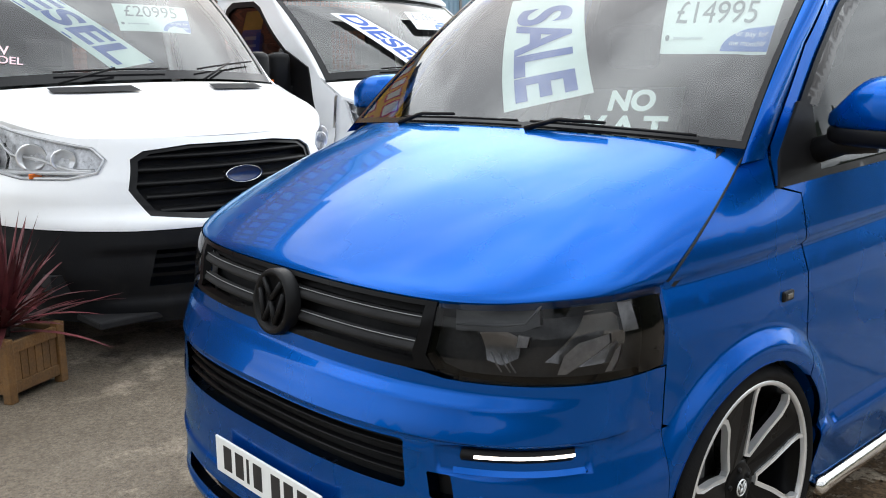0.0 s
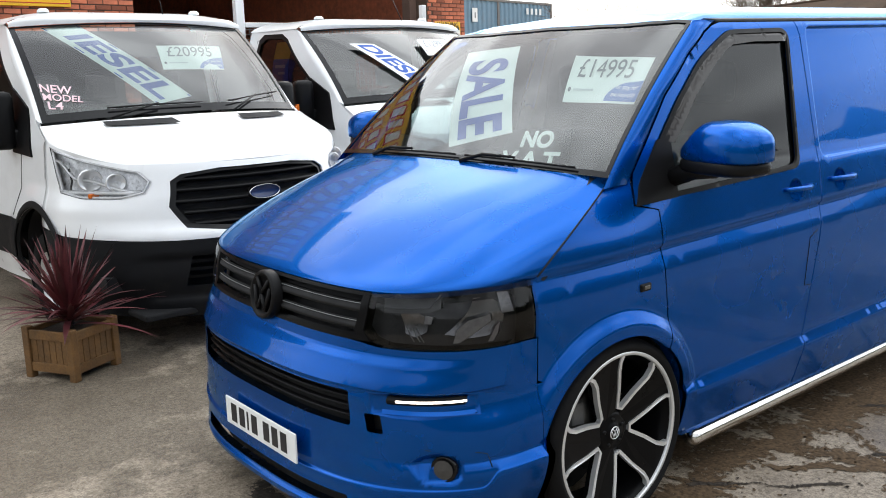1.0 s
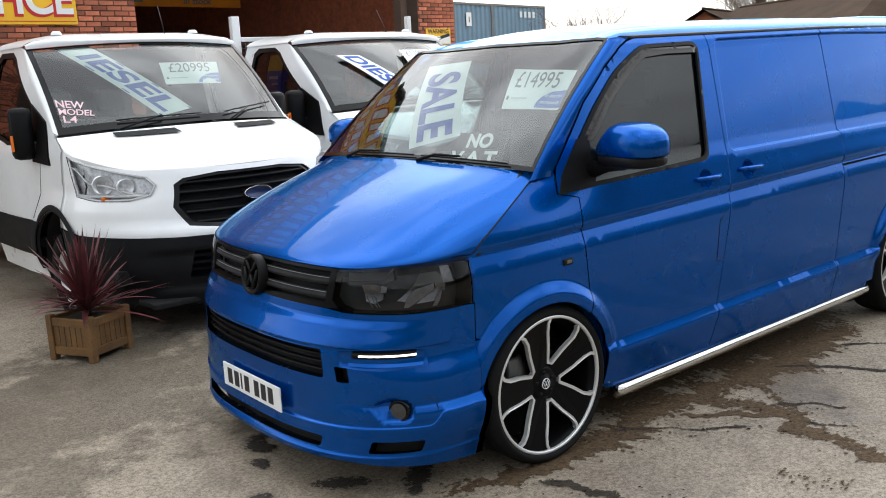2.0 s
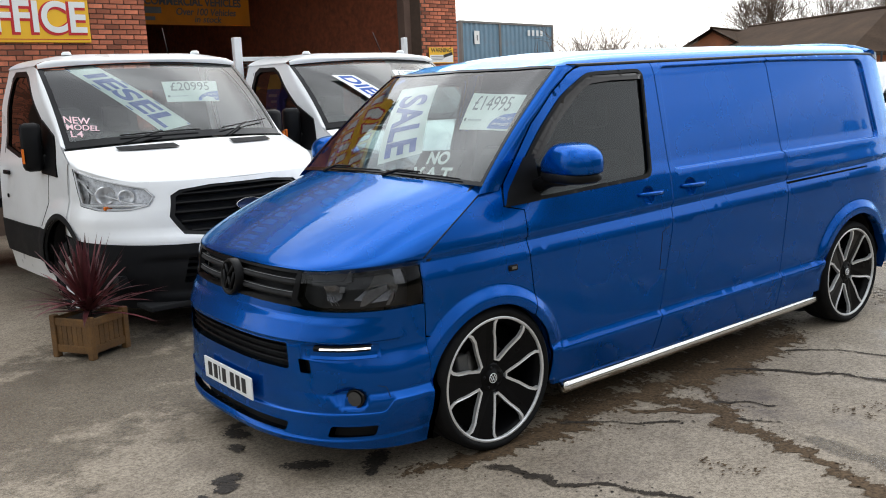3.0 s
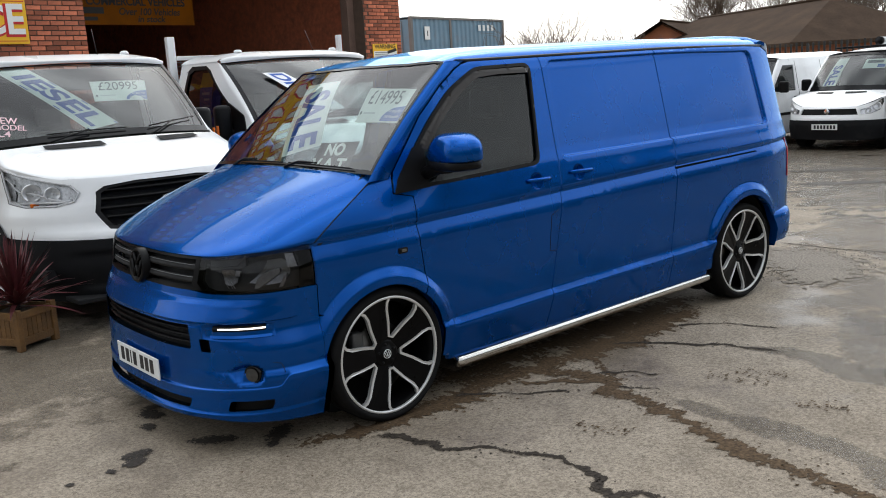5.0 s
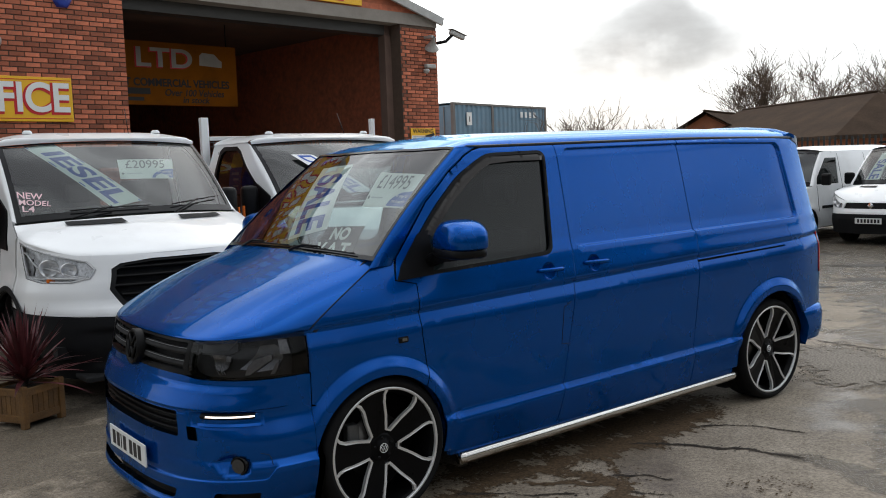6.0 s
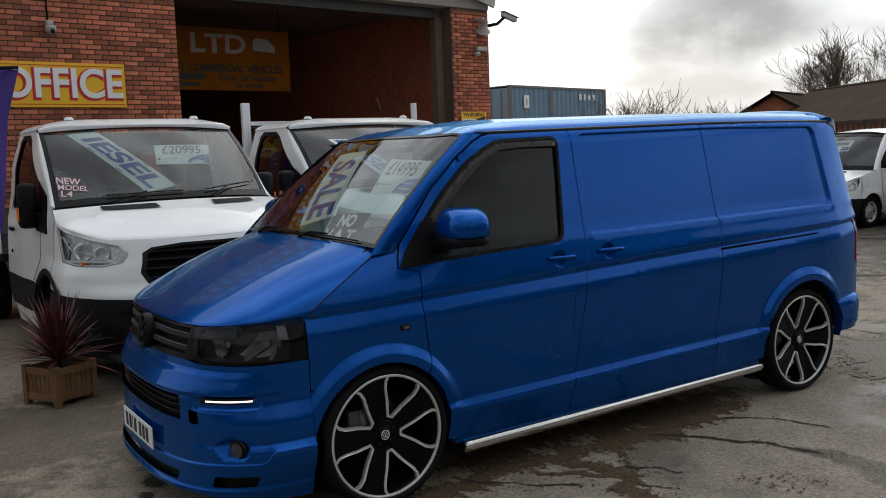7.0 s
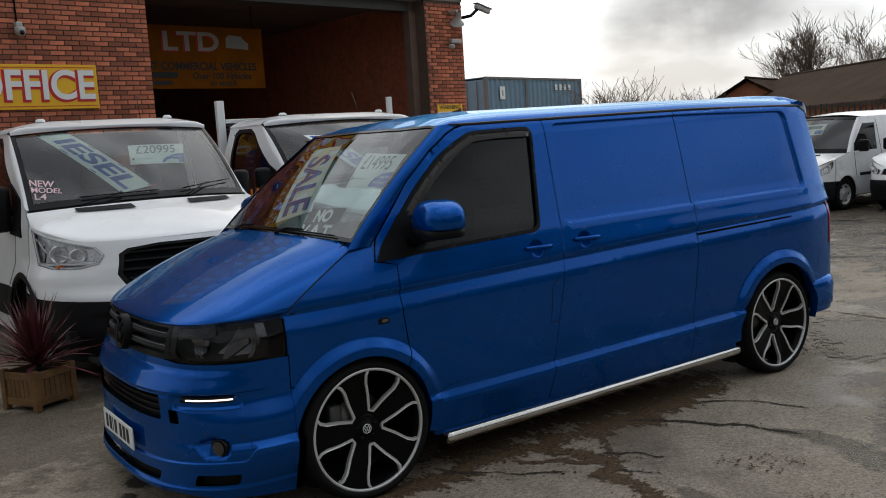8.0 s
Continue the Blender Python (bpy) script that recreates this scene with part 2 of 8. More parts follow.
def edge_dist(poly, x, y):
    best = 9.0
    for i, a in enumerate(poly):
        b = poly[(i + 1) % len(poly)]
        dx, dy = b[0] - a[0], b[1] - a[1]
        t = max(0, min(1, ((x - a[0]) * dx + (y - a[1]) * dy) / (dx * dx + dy * dy + 1e-12)))
        best = min(best, math.hypot(x - a[0] - t * dx, y - a[1] - t * dy))
    return best


def panel(poly, func, step=0.05, holes=(), flange=0.018, inward=(0, 1, 0), flip=False, lines=()):
    """A pressed panel: a 2D outline (with holes) filled with a fine net and laid on the surface func(a, b)."""
    loops = [resample(poly, min(step, 0.012) if lines else step)] + [resample(h, step) for h in holes]
    pts, edges = [], []
    for lp in loops:
        b = len(pts)
        pts += lp
        edges += [(b + i, b + (i + 1) % len(lp)) for i in range(len(lp))]
    xs, ys = [p[0] for p in poly], [p[1] for p in poly]
    nx, ny = int((max(xs) - min(xs)) / step) + 1, int((max(ys) - min(ys)) / step) + 1
    near = np.array([p for l in lines for p in resample(l, step * 0.6)]) if lines else None
    for i in range(nx + 1):
        for j in range(ny + 1):
            x, y = min(xs) + i * step, min(ys) + j * step
            if near is not None and np.min((near[:, 0] - x) ** 2 + (near[:, 1] - y) ** 2) < (step * 0.45) ** 2:
                continue
            if inside(poly, x, y) and all(not inside(h, x, y) for h in holes) and all(edge_dist(l, x, y) > step * 0.4 for l in [poly, *holes]):
                pts.append((x, y))
    for line in lines:
        b = len(pts)
        keep = [inside(poly, *p) for p in line]
        keep = [i for i in range(len(line)) if any(keep[max(0, i - 1):i + 2])]
        pts += [line[i] for i in keep]
        edges += [(b + k, b + k + 1) for k in range(len(keep) - 1) if keep[k + 1] == keep[k] + 1]
    vs, es, fs = delaunay_2d_cdt([Vector(p) for p in pts], edges, [], 0, 1e-6)[:3]
    faces = []
    for f in fs:
        cx, cy = sum(vs[i].x for i in f) / len(f), sum(vs[i].y for i in f) / len(f)
        if inside(poly, cx, cy) and all(not inside(h, cx, cy) for h in holes):
            faces.append(list(f)[::-1] if flip else list(f))
    verts, norms, h = [], [], 0.002

    def normal(x, y):
        n = (Vector(func(x + h, y)) - Vector(func(x - h, y))).cross(Vector(func(x, y + h)) - Vector(func(x, y - h)))
        return n.normalized() if n.length > 1e-12 else Vector(inward)

    for v in vs:
        verts.append(Vector(func(v.x, v.y)))
        norms.append(normal(v.x, v.y))
    if flange:
        for lp in loops:
            b, n = len(verts), len(lp)
            top = [Vector(func(*p)) for p in lp]
            verts += top + [p + Vector(inward) * flange for p in top]
            norms += [normal(*p) for p in lp] * 2
            faces += [[b + i, b + (i + 1) % n, b + n + (i + 1) % n, b + n + i] for i in range(n)]
    used = sorted({i for f in faces for i in f})
    back = {k: i for i, k in enumerate(used)}
    me = mesh("panel", [verts[i] for i in used], [[back[i] for i in f] for f in faces])
    face_n = [Vector(v.normal) for v in me.vertices]
    turn_n = -1 if sum(norms[k].dot(face_n[i]) for i, k in enumerate(used[:len(vs) // 2])) < 0 else 1
    me.normals_split_custom_set_from_vertices([norms[k] * turn_n for k in used])
    return me


def tube(points, r, n=12, close=True, radii=None):
    """A round bar along points."""
    pts = [Vector(p) for p in points]
    verts, faces = [], []
    side = None
    for i, p in enumerate(pts):
        d = (pts[min(i + 1, len(pts) - 1)] - pts[max(i - 1, 0)]).normalized()
        if side is None:
            side = d.orthogonal().normalized()
        side = (side - d * side.dot(d)).normalized()
        up = d.cross(side)
        rr = radii[i] if radii else r
        verts += [p + (side * math.cos(2 * math.pi * k / n) + up * math.sin(2 * math.pi * k / n)) * rr for k in range(n)]
    for i in range(len(pts) - 1):
        faces += [[i * n + k, i * n + (k + 1) % n, (i + 1) * n + (k + 1) % n, (i + 1) * n + k] for k in range(n)]
    if close:
        faces += [list(range(n))[::-1], list(range((len(pts) - 1) * n, len(pts) * n))]
    return mesh("tube", verts, faces)


def lathe(profile, n=48, axis="y"):
    """Turns (radius, height) pairs round an axis."""
    verts, faces = [], []
    for k in range(n):
        a = 2 * math.pi * k / n
        for r, h in profile:
            x, z = r * math.cos(a), r * math.sin(a)
            verts.append((x, h, z) if axis == "y" else (x, z, h) if axis == "z" else (h, x, z))
    m = len(profile)
    for k in range(n):
        for i in range(m - 1):
            faces.append([k * m + i, k * m + i + 1, ((k + 1) % n) * m + i + 1, ((k + 1) % n) * m + i])
    return mesh("lathe", verts, faces)


def lin(xs, ys):
    xs, ys = list(xs), list(ys)
    return lambda v: float(np.interp(v, xs, ys))


def smooth(a, b, v):
    t = max(0.0, min(1.0, (v - a) / (b - a)))
    return t * t * (3 - 2 * t)


def rng(a, b, n):
    return [a + (b - a) * i / n for i in range(n + 1)]


def text(name, body, size, m, material, parent, extrude=0.002, shear=0.0, width=None, align="CENTER", bold=0.0):
    """Raised lettering in the built-in font, turned into a mesh."""
    cu = bpy.data.curves.new(name, "FONT")
    cu.body, cu.size, cu.extrude, cu.shear, cu.align_x, cu.align_y, cu.offset = body, size, extrude, shear, align, "CENTER", bold
    tmp = bpy.data.objects.new(name, cu)
    scene.collection.objects.link(tmp)
    me = bpy.data.meshes.new_from_object(tmp.evaluated_get(bpy.context.evaluated_depsgraph_get()))
    bpy.data.objects.remove(tmp)
    bpy.data.curves.remove(cu)
    if width:
        w = max(v.co.x for v in me.vertices) - min(v.co.x for v in me.vertices)
        for v in me.vertices:
            v.co.x *= width / w
    ob = part(name, me, material, parent)
    ob.matrix_basis = m
    return ob


def frame_axes(o, ax, ay, az):
    """Pose with given origin and axes."""
    m = Matrix((Vector(ax).normalized(), Vector(ay).normalized(), Vector(az).normalized())).transposed().to_4x4()
    m.translation = Vector(o)
    return m


# ---- ground ----
GZ = -0.025


def ground_z(x, y):
    """The yard is all but level, with a slight fall towards the far row of vans."""
    return GZ - 0.02 * smooth(5.5, 14.0, x)


def ground_material():
    m = bpy.data.materials.new("worn_wet_concrete")
    m.use_nodes = True
    nt = m.node_tree
    b = nt.nodes["Principled BSDF"]
    co = nt.nodes.new("ShaderNodeTexCoord")

    def noise_node(scale, detail, rough=0.55):
        n = nt.nodes.new("ShaderNodeTexNoise")
        n.inputs["Scale"].default_value, n.inputs["Detail"].default_value, n.inputs["Roughness"].default_value = scale, detail, rough
        nt.links.new(co.outputs["Object"], n.inputs["Vector"])
        return n.outputs["Fac"]

    def ramp(src, stops):
        r = nt.nodes.new("ShaderNodeValToRGB")
        r.color_ramp.elements[0].position, r.color_ramp.elements[0].color = stops[0][0], (*stops[0][1], 1)
        r.color_ramp.elements[1].position, r.color_ramp.elements[1].color = stops[1][0], (*stops[1][1], 1)
        for p, c in stops[2:]:
            e = r.color_ramp.elements.new(p)
            e.color = (*c, 1)
        nt.links.new(src, r.inputs["Fac"])
        return r.outputs["Color"]

    def mix(fac, a, c, mode="MIX"):
        n = nt.nodes.new("ShaderNodeMix")
        n.data_type, n.blend_type = "RGBA", mode
        if isinstance(fac, float):
            n.inputs[0].default_value = fac
        else:
            nt.links.new(fac, n.inputs[0])
        for s, i in ((a, 6), (c, 7)):
            if isinstance(s, tuple):
                n.inputs[i].default_value = (*s, 1)
            else:
                nt.links.new(s, n.inputs[i])
        return n.outputs[2]

    broad, mid, grit, speck = noise_node(0.55, 6), noise_node(3.2, 8, 0.65), noise_node(55, 6, 0.7), noise_node(150, 3)
    base = ramp(broad, [(0.35, (0.225, 0.184, 0.138)), (0.65, (0.315, 0.268, 0.212))])
    base = mix(0.55, base, ramp(mid, [(0.3, (0.62, 0.6, 0.57)), (0.7, (1.2, 1.2, 1.2))]), "MULTIPLY")
    base = mix(0.9, base, ramp(grit, [(0.34, (0.50, 0.48, 0.46)), (0.62, (1.28, 1.28, 1.28))]), "MULTIPLY")
    base = mix(0.7, base, ramp(speck, [(0.33, (0.35, 0.34, 0.33)), (0.48, (1.1, 1.1, 1.1))]), "MULTIPLY")
    damp = ramp(noise_node(0.9, 9, 0.6), [(0.53, (0, 0, 0)), (0.66, (1, 1, 1))])
    base = mix(damp, base, mix(0.65, base, (0.55, 0.52, 0.5), "MULTIPLY"))
    nt.links.new(base, b.inputs["Base Color"])
    b.inputs["Specular IOR Level"].default_value = 0.3
    rg = nt.nodes.new("ShaderNodeMapRange")
    rg.inputs["To Min"].default_value, rg.inputs["To Max"].default_value = 0.78, 0.36
    nt.links.new(damp, rg.inputs["Value"])
    nt.links.new(rg.outputs["Result"], b.inputs["Roughness"])
    bp = nt.nodes.new("ShaderNodeBump")
    bp.inputs["Strength"].default_value, bp.inputs["Distance"].default_value = 0.35, 0.006
    nt.links.new(grit, bp.inputs["Height"])
    nt.links.new(bp.outputs["Normal"], b.inputs["Normal"])
    return m


CONCRETE = ground_material()
gx = [-900, -200, -60, -25, -12] + rng(-8, 22, 60) + [30, 45, 70, 120, 250, 900]
gy = [-900, -200, -60, -25, -12] + rng(-8, 18, 40) + [25, 40, 70, 120, 250, 900]
ground = part("ground", patch(lambda x, y: (x, y, ground_z(x, y)), gx, gy), CONCRETE)
tagged(ground, "worn grey concrete yard with damp patches and cracks", "ground", kind="structure")

# ---- workshop building ----
FA = radians(8)
FU, FN = Vector((math.cos(FA), math.sin(FA), 0)), Vector((math.sin(FA), -math.cos(FA), 0))
FO = Vector((2.438, 10.90, 0))
FACADE = frame_axes(FO, FU, -FN, (0, 0, 1))  # x along the front, y into the building

BRICK = mat("red_brick", (0.440, 0.136, 0.074), 0.85, 0, var=0.3, scale=9, fine=120, bump=0.35, island=0.48, dirt=((0.10, 0.055, 0.045), 0.5, 2.5))
BRICKP = mat("red_brick_piece", (0.448, 0.138, 0.075), 0.85, 0, var=0.3, scale=9, fine=120, bump=0.35, object_random=0.48, dirt=((0.10, 0.055, 0.045), 0.5, 2.5))
MORTAR = mat("dark_mortar", (0.105, 0.070, 0.052), 0.95, 0, var=0.25, scale=12, fine=200, bump=0.3)
LINTEL = mat("grey_concrete_lintel", (0.30, 0.27, 0.24), 0.85, 0, var=0.2, scale=3, fine=80, bump=0.2, dirt=((0.14, 0.12, 0.10), 0.6, 1.5))
# darker than the brick outside: the indoor shade is in this colour
INNERW = mat("shaded_workshop_wall", (0.17, 0.108, 0.086), 0.9, 0, var=0.3, scale=2, fine=40, bump=0.2)
YELLOW = mat("sign_yellow", (0.93, 0.52, 0.018), 0.4, 0, var=0.05, scale=3, bump=0.01)
SIGNRED = mat("sign_red", (0.62, 0.015, 0.02), 0.4, 0, var=0.05, bump=0.01)
SIGNWHT = mat("sign_white", (0.88, 0.88, 0.86), 0.4, 0, var=0.03, bump=0.01)
SHEET = mat("roof_sheet", (0.32, 0.33, 0.34), 0.55, 0.2, var=0.15, scale=2, bump=0.1)



# ---- blue panel van ----
YC = 0.94
HUB_Z, REAR_X, ARCH_R = 0.34, 3.40, 0.405
T5_W = lin([0.15, 0.22, 0.33, 0.40, 0.43, 0.458, 0.48, 0.9, 0.97, 1.048, 1.062, 1.08, 1.215, 1.24, 1.262, 1.30, 1.60, 1.80, 1.845, 1.88], [0.925, 0.94, 0.964, 0.980, 0.981, 0.958, 0.962, 0.974, 0.970, 0.945, 0.957, 0.957, 0.934, 0.929, 0.921, 0.910, 0.842, 0.795, 0.775, 0.745])
CREASES = [[(x, z + 0.020 * (x - 1.2)) for x in rng(-0.38, 4.15, 110)] for z in (0.97, 1.035, 1.048, 1.062, 1.08)] + [[(x, z + 0.010 * (x - 1.0)) for x in rng(0.42, 2.98, 70)] for z in (0.40, 0.43, 0.458, 0.48)]


def settle(p):
    """The body sits nose down on its lowered springs, a little shorter over the doors than its wheelbase suggests."""
    x = p[0] - float(np.interp(p[0], [-0.4, 0.15, 1.25, 1.45, 2.6, 3.0, 3.4, 3.8, 4.1, 4.25], [0.0, 0.022, 0.030, 0.045, 0.050, 0.030, 0.0, 0.0, 0.045, 0.085]))
    return Vector((x, p[1], p[2] + 0.014 * (p[0] - 1.3)))


REC_R = 0.06


def rec_left(z):
    return 1.466 + 0.072 * (z - 1.24)


def rec_right(z):
    return 3.80 - 0.11 * (z - 1.25)


def rec_top(x):
    return 1.843 - 0.024 * smooth(2.6, 3.85, x)


def recess(x, z):
    """Depth inside the rounded outline of the pressed side panel."""
    a, b = min(x - rec_left(z), rec_right(z) - x), min(z - 1.246, rec_top(x) - z)
    if a < REC_R and b < REC_R:
        return REC_R - math.hypot(REC_R - a, REC_R - b)
    return min(a, b)


def rec_line(d):
    """The outline of the pressing, d inside it."""
    out, r = [], REC_R - d
    for cx, cz, a0 in ((0, 0, 180), (1, 0, 270), (1, 1, 0), (0, 1, 90)):
        for k in range(7):
            a = radians(a0 + 15 * k)
            z = (1.246 + REC_R if cz == 0 else (1.843 if cx == 0 else 1.819) - REC_R) + r * math.sin(a)
            out.append(((rec_left(z) + REC_R if cx == 0 else rec_right(z) - REC_R) + r * math.cos(a), z))
        if (cx, cz) == (1, 1):
            out += [(x, rec_top(x) - d) for x in rng(3.68, 1.62, 34)]
        elif (cx, cz) == (0, 0):
            out += [(x, 1.246 + d) for x in rng(1.62, 3.68, 50)]
        else:
            zs = rng(1.34, 1.72, 10) if (cx, cz) == (1, 0) else rng(1.75, 1.34, 10)
            out += [((rec_right(z) - d) if cx else (rec_left(z) + d), z) for z in zs]
    return out + out[:1]


REC_LINES = [rec_line(-0.006), rec_line(0.0), rec_line(0.008), rec_line(0.016), rec_line(0.024)]


def t5_w(x, z):
    """Half width of the body side, with creases that climb towards the tail."""
    zc = z - 0.020 * (x - 1.2) * smooth(0.80, 0.95, z) * smooth(1.22, 1.10, z) - 0.010 * (x - 1.0) * smooth(0.62, 0.50, z) * smooth(0.30, 0.38, z)
    w = T5_W(zc)
    w -= 0.13 * max(0.0, (x - 3.55) / 0.8) ** 2.0
    w -= 0.05 * smooth(0.55, 0.0, x) * smooth(1.08, 1.3, z)
    w -= 0.035 * max(0.0, (0.1 - x) / 0.5) ** 2
    for cx in (0.0, REAR_X):
        r = math.hypot(x - cx, z - HUB_Z)
        w += 0.034 * smooth(0.510, 0.435, r) * (smooth(0.36, 0.58, z) if 0 < x < REAR_X else smooth(0.14, 0.34, z))
    if 1.42 < x < 3.9 and z > 1.2:
        w -= 0.020 * smooth(0.0, 0.016, recess(x, z))
    return w


def t5_side(s):
    return lambda x, z: (x, s * t5_w(x, z), z)


def arc(cx, cz, r, a0, a1, n=18):
    return [(cx + r * math.cos(radians(a)), cz + r * math.sin(radians(a))) for a in rng(a0, a1, n)]


XS = -0.40
T5_X0 = lin([0.1, 0.18, 0.24, 0.30, 0.60, 0.66, 0.70, 0.77, 0.80, 0.96, 1.0, 1.05], [-0.93, -0.985, -1.0, -0.985, -0.985, -0.99, -0.975, -0.955, -0.93, -0.90, -0.885, -0.86])


def t5_nose(z, s, out=0.0):
    """Point on the nose outline by a share of the way from the centre (0) to the flank (1)."""
    a = s * math.pi / 2
    w = t5_w(XS, z)
    e = 2 / 2.7
    return Vector((XS - (XS - T5_X0(z) + out) * math.copysign(abs(math.cos(a)) ** e, math.cos(a)), (w + out * 0.6) * math.copysign(abs(math.sin(a)) ** e, s), z))


DEFLECT = mat("smoked_deflector", (0.026, 0.022, 0.020), 0.16, 0, var=0.1, bump=0.0, spec=0.35)
# pale blue-grey imitates sky mirrored in the spoiler's end
END_SHEEN = mat("spoiler_end_sheen", (0.40, 0.46, 0.56), 0.3, 0, var=0.05)
HOUSING = mat("lamp_housing_dark", (0.115, 0.117, 0.122), 0.40, 0.3, var=0.3, scale=9)
# near-white for the painted highlights and pale lines inside the headlamps
BRIGHTREF = mat("pale_highlight", (0.80, 0.80, 0.80), 0.35, 0.3, var=0.25, scale=40)
BEZEL = mat("satin_lamp_bezel", (0.22, 0.225, 0.23), 0.45, 0.2, var=0.1)
FOGLENS = mat("fog_lens_dark", (0.05, 0.05, 0.05), 0.1, 0.2)
van = thing("panel_van", "bright blue metallic long panel van, lowered, with large alloy wheels", "van", pose(0, YC, 0))

# flanks
FENDER = [(-0.395, 0.665), (-0.395, 1.008)] + [(-0.388 + 0.476 * t, 1.012 + 0.288 * t + 0.022 * math.sin(math.pi * t ** 0.6)) for t in rng(0.02, 1, 14)] + [(0.10, 1.312), (0.176, 1.312), (0.148, 1.200), (0.269, 1.171), (0.262, 1.03), (0.266, 0.9), (0.290, 0.722)] + arc(0, HUB_Z, ARCH_R, 49.6, 136)
DOOR_F = [(0.275, 1.174), (0.268, 1.03), (0.272, 0.9), (0.297, 0.72)] + arc(0, HUB_Z, ARCH_R, 48.6, -12, 12) + [(0.47, 0.245), (1.24, 0.245), (1.25, 0.28), (1.285, 0.45), (1.418, 1.055), (1.428, 1.2), (1.452, 1.862), (0.87, 1.862), (0.80, 1.848), (0.735, 1.82), (0.60, 1.735), (0.42, 1.585), (0.30, 1.44), (0.19, 1.31), (0.158, 1.205)]
DOOR_W = [(1.254, 1.241), (1.340, 1.827), (0.903, 1.823), (0.820, 1.792), (0.657, 1.708), (0.478, 1.561), (0.350, 1.420), (0.205, 1.214)]
SEAL_O = [(1.262, 1.232), (1.350, 1.836), (0.90, 1.832), (0.815, 1.80), (0.65, 1.716), (0.47, 1.567), (0.340, 1.425), (0.190, 1.205)]
SEAL_I = [(1.246, 1.250), (1.331, 1.818), (0.905, 1.814), (0.826, 1.784), (0.665, 1.70), (0.487, 1.555), (0.360, 1.415), (0.222, 1.223)]


def soften(poly, r):
    """Rounds the corners of an outline."""
    out, n = [], len(poly)
    for i in range(n):
        a, p, b = Vector(poly[i - 1]), Vector(poly[i]), Vector(poly[(i + 1) % n])
        u = p + (a - p) * min(0.42, r / (a - p).length)
        v = p + (b - p) * min(0.42, r / (b - p).length)
        for k in range(5):
            t = k / 4
            q = u * (1 - t) ** 2 + p * 2 * t * (1 - t) + v * t ** 2
            out.append((q.x, q.y))
    return out


DOOR_W, SEAL_O, SEAL_I = soften(DOOR_W, 0.06), soften(SEAL_O, 0.065), soften(SEAL_I, 0.055)
PILLAR_LINE = [(0.187, 1.316), (0.297, 1.446), (0.417, 1.590), (0.597, 1.740), (0.732, 1.825), (0.798, 1.853), (0.85, 1.868)]
DOOR_S = [(1.25, 0.245), (1.26, 0.28), (1.295, 0.45), (1.428, 1.055), (1.438, 1.2), (1.462, 1.862), (2.604, 1.862), (2.600, 1.24), (2.590, 1.06), (2.52, 0.5), (2.50, 0.245)]
QUARTER = [(2.51, 0.245), (2.53, 0.5), (2.60, 1.040), (3.56, 1.052), (3.56, 1.066), (2.60, 1.058), (2.610, 1.24), (2.614, 1.862), (2.9, 1.860), (3.3, 1.856), (3.7, 1.847), (3.98, 1.836), (4.10, 1.79), (4.20, 1.2), (4.23, 1.12), (4.24, 0.80), (4.25, 0.545), (3.74, 0.545)] + arc(REAR_X, HUB_Z, ARCH_R, 30, 192)


FLARE = [arc(cx, HUB_Z, r, -10, 190, 60) for cx in (0.0, REAR_X) for r in (0.435, 0.455, 0.472, 0.490, 0.510)]


def cup_line(hx, hz):
    return [(hx - 0.012 + 0.056 * math.cos(a), hz - 0.006 + 0.052 * math.sin(a)) for a in rng(0, 2 * math.pi * 0.96, 24)]


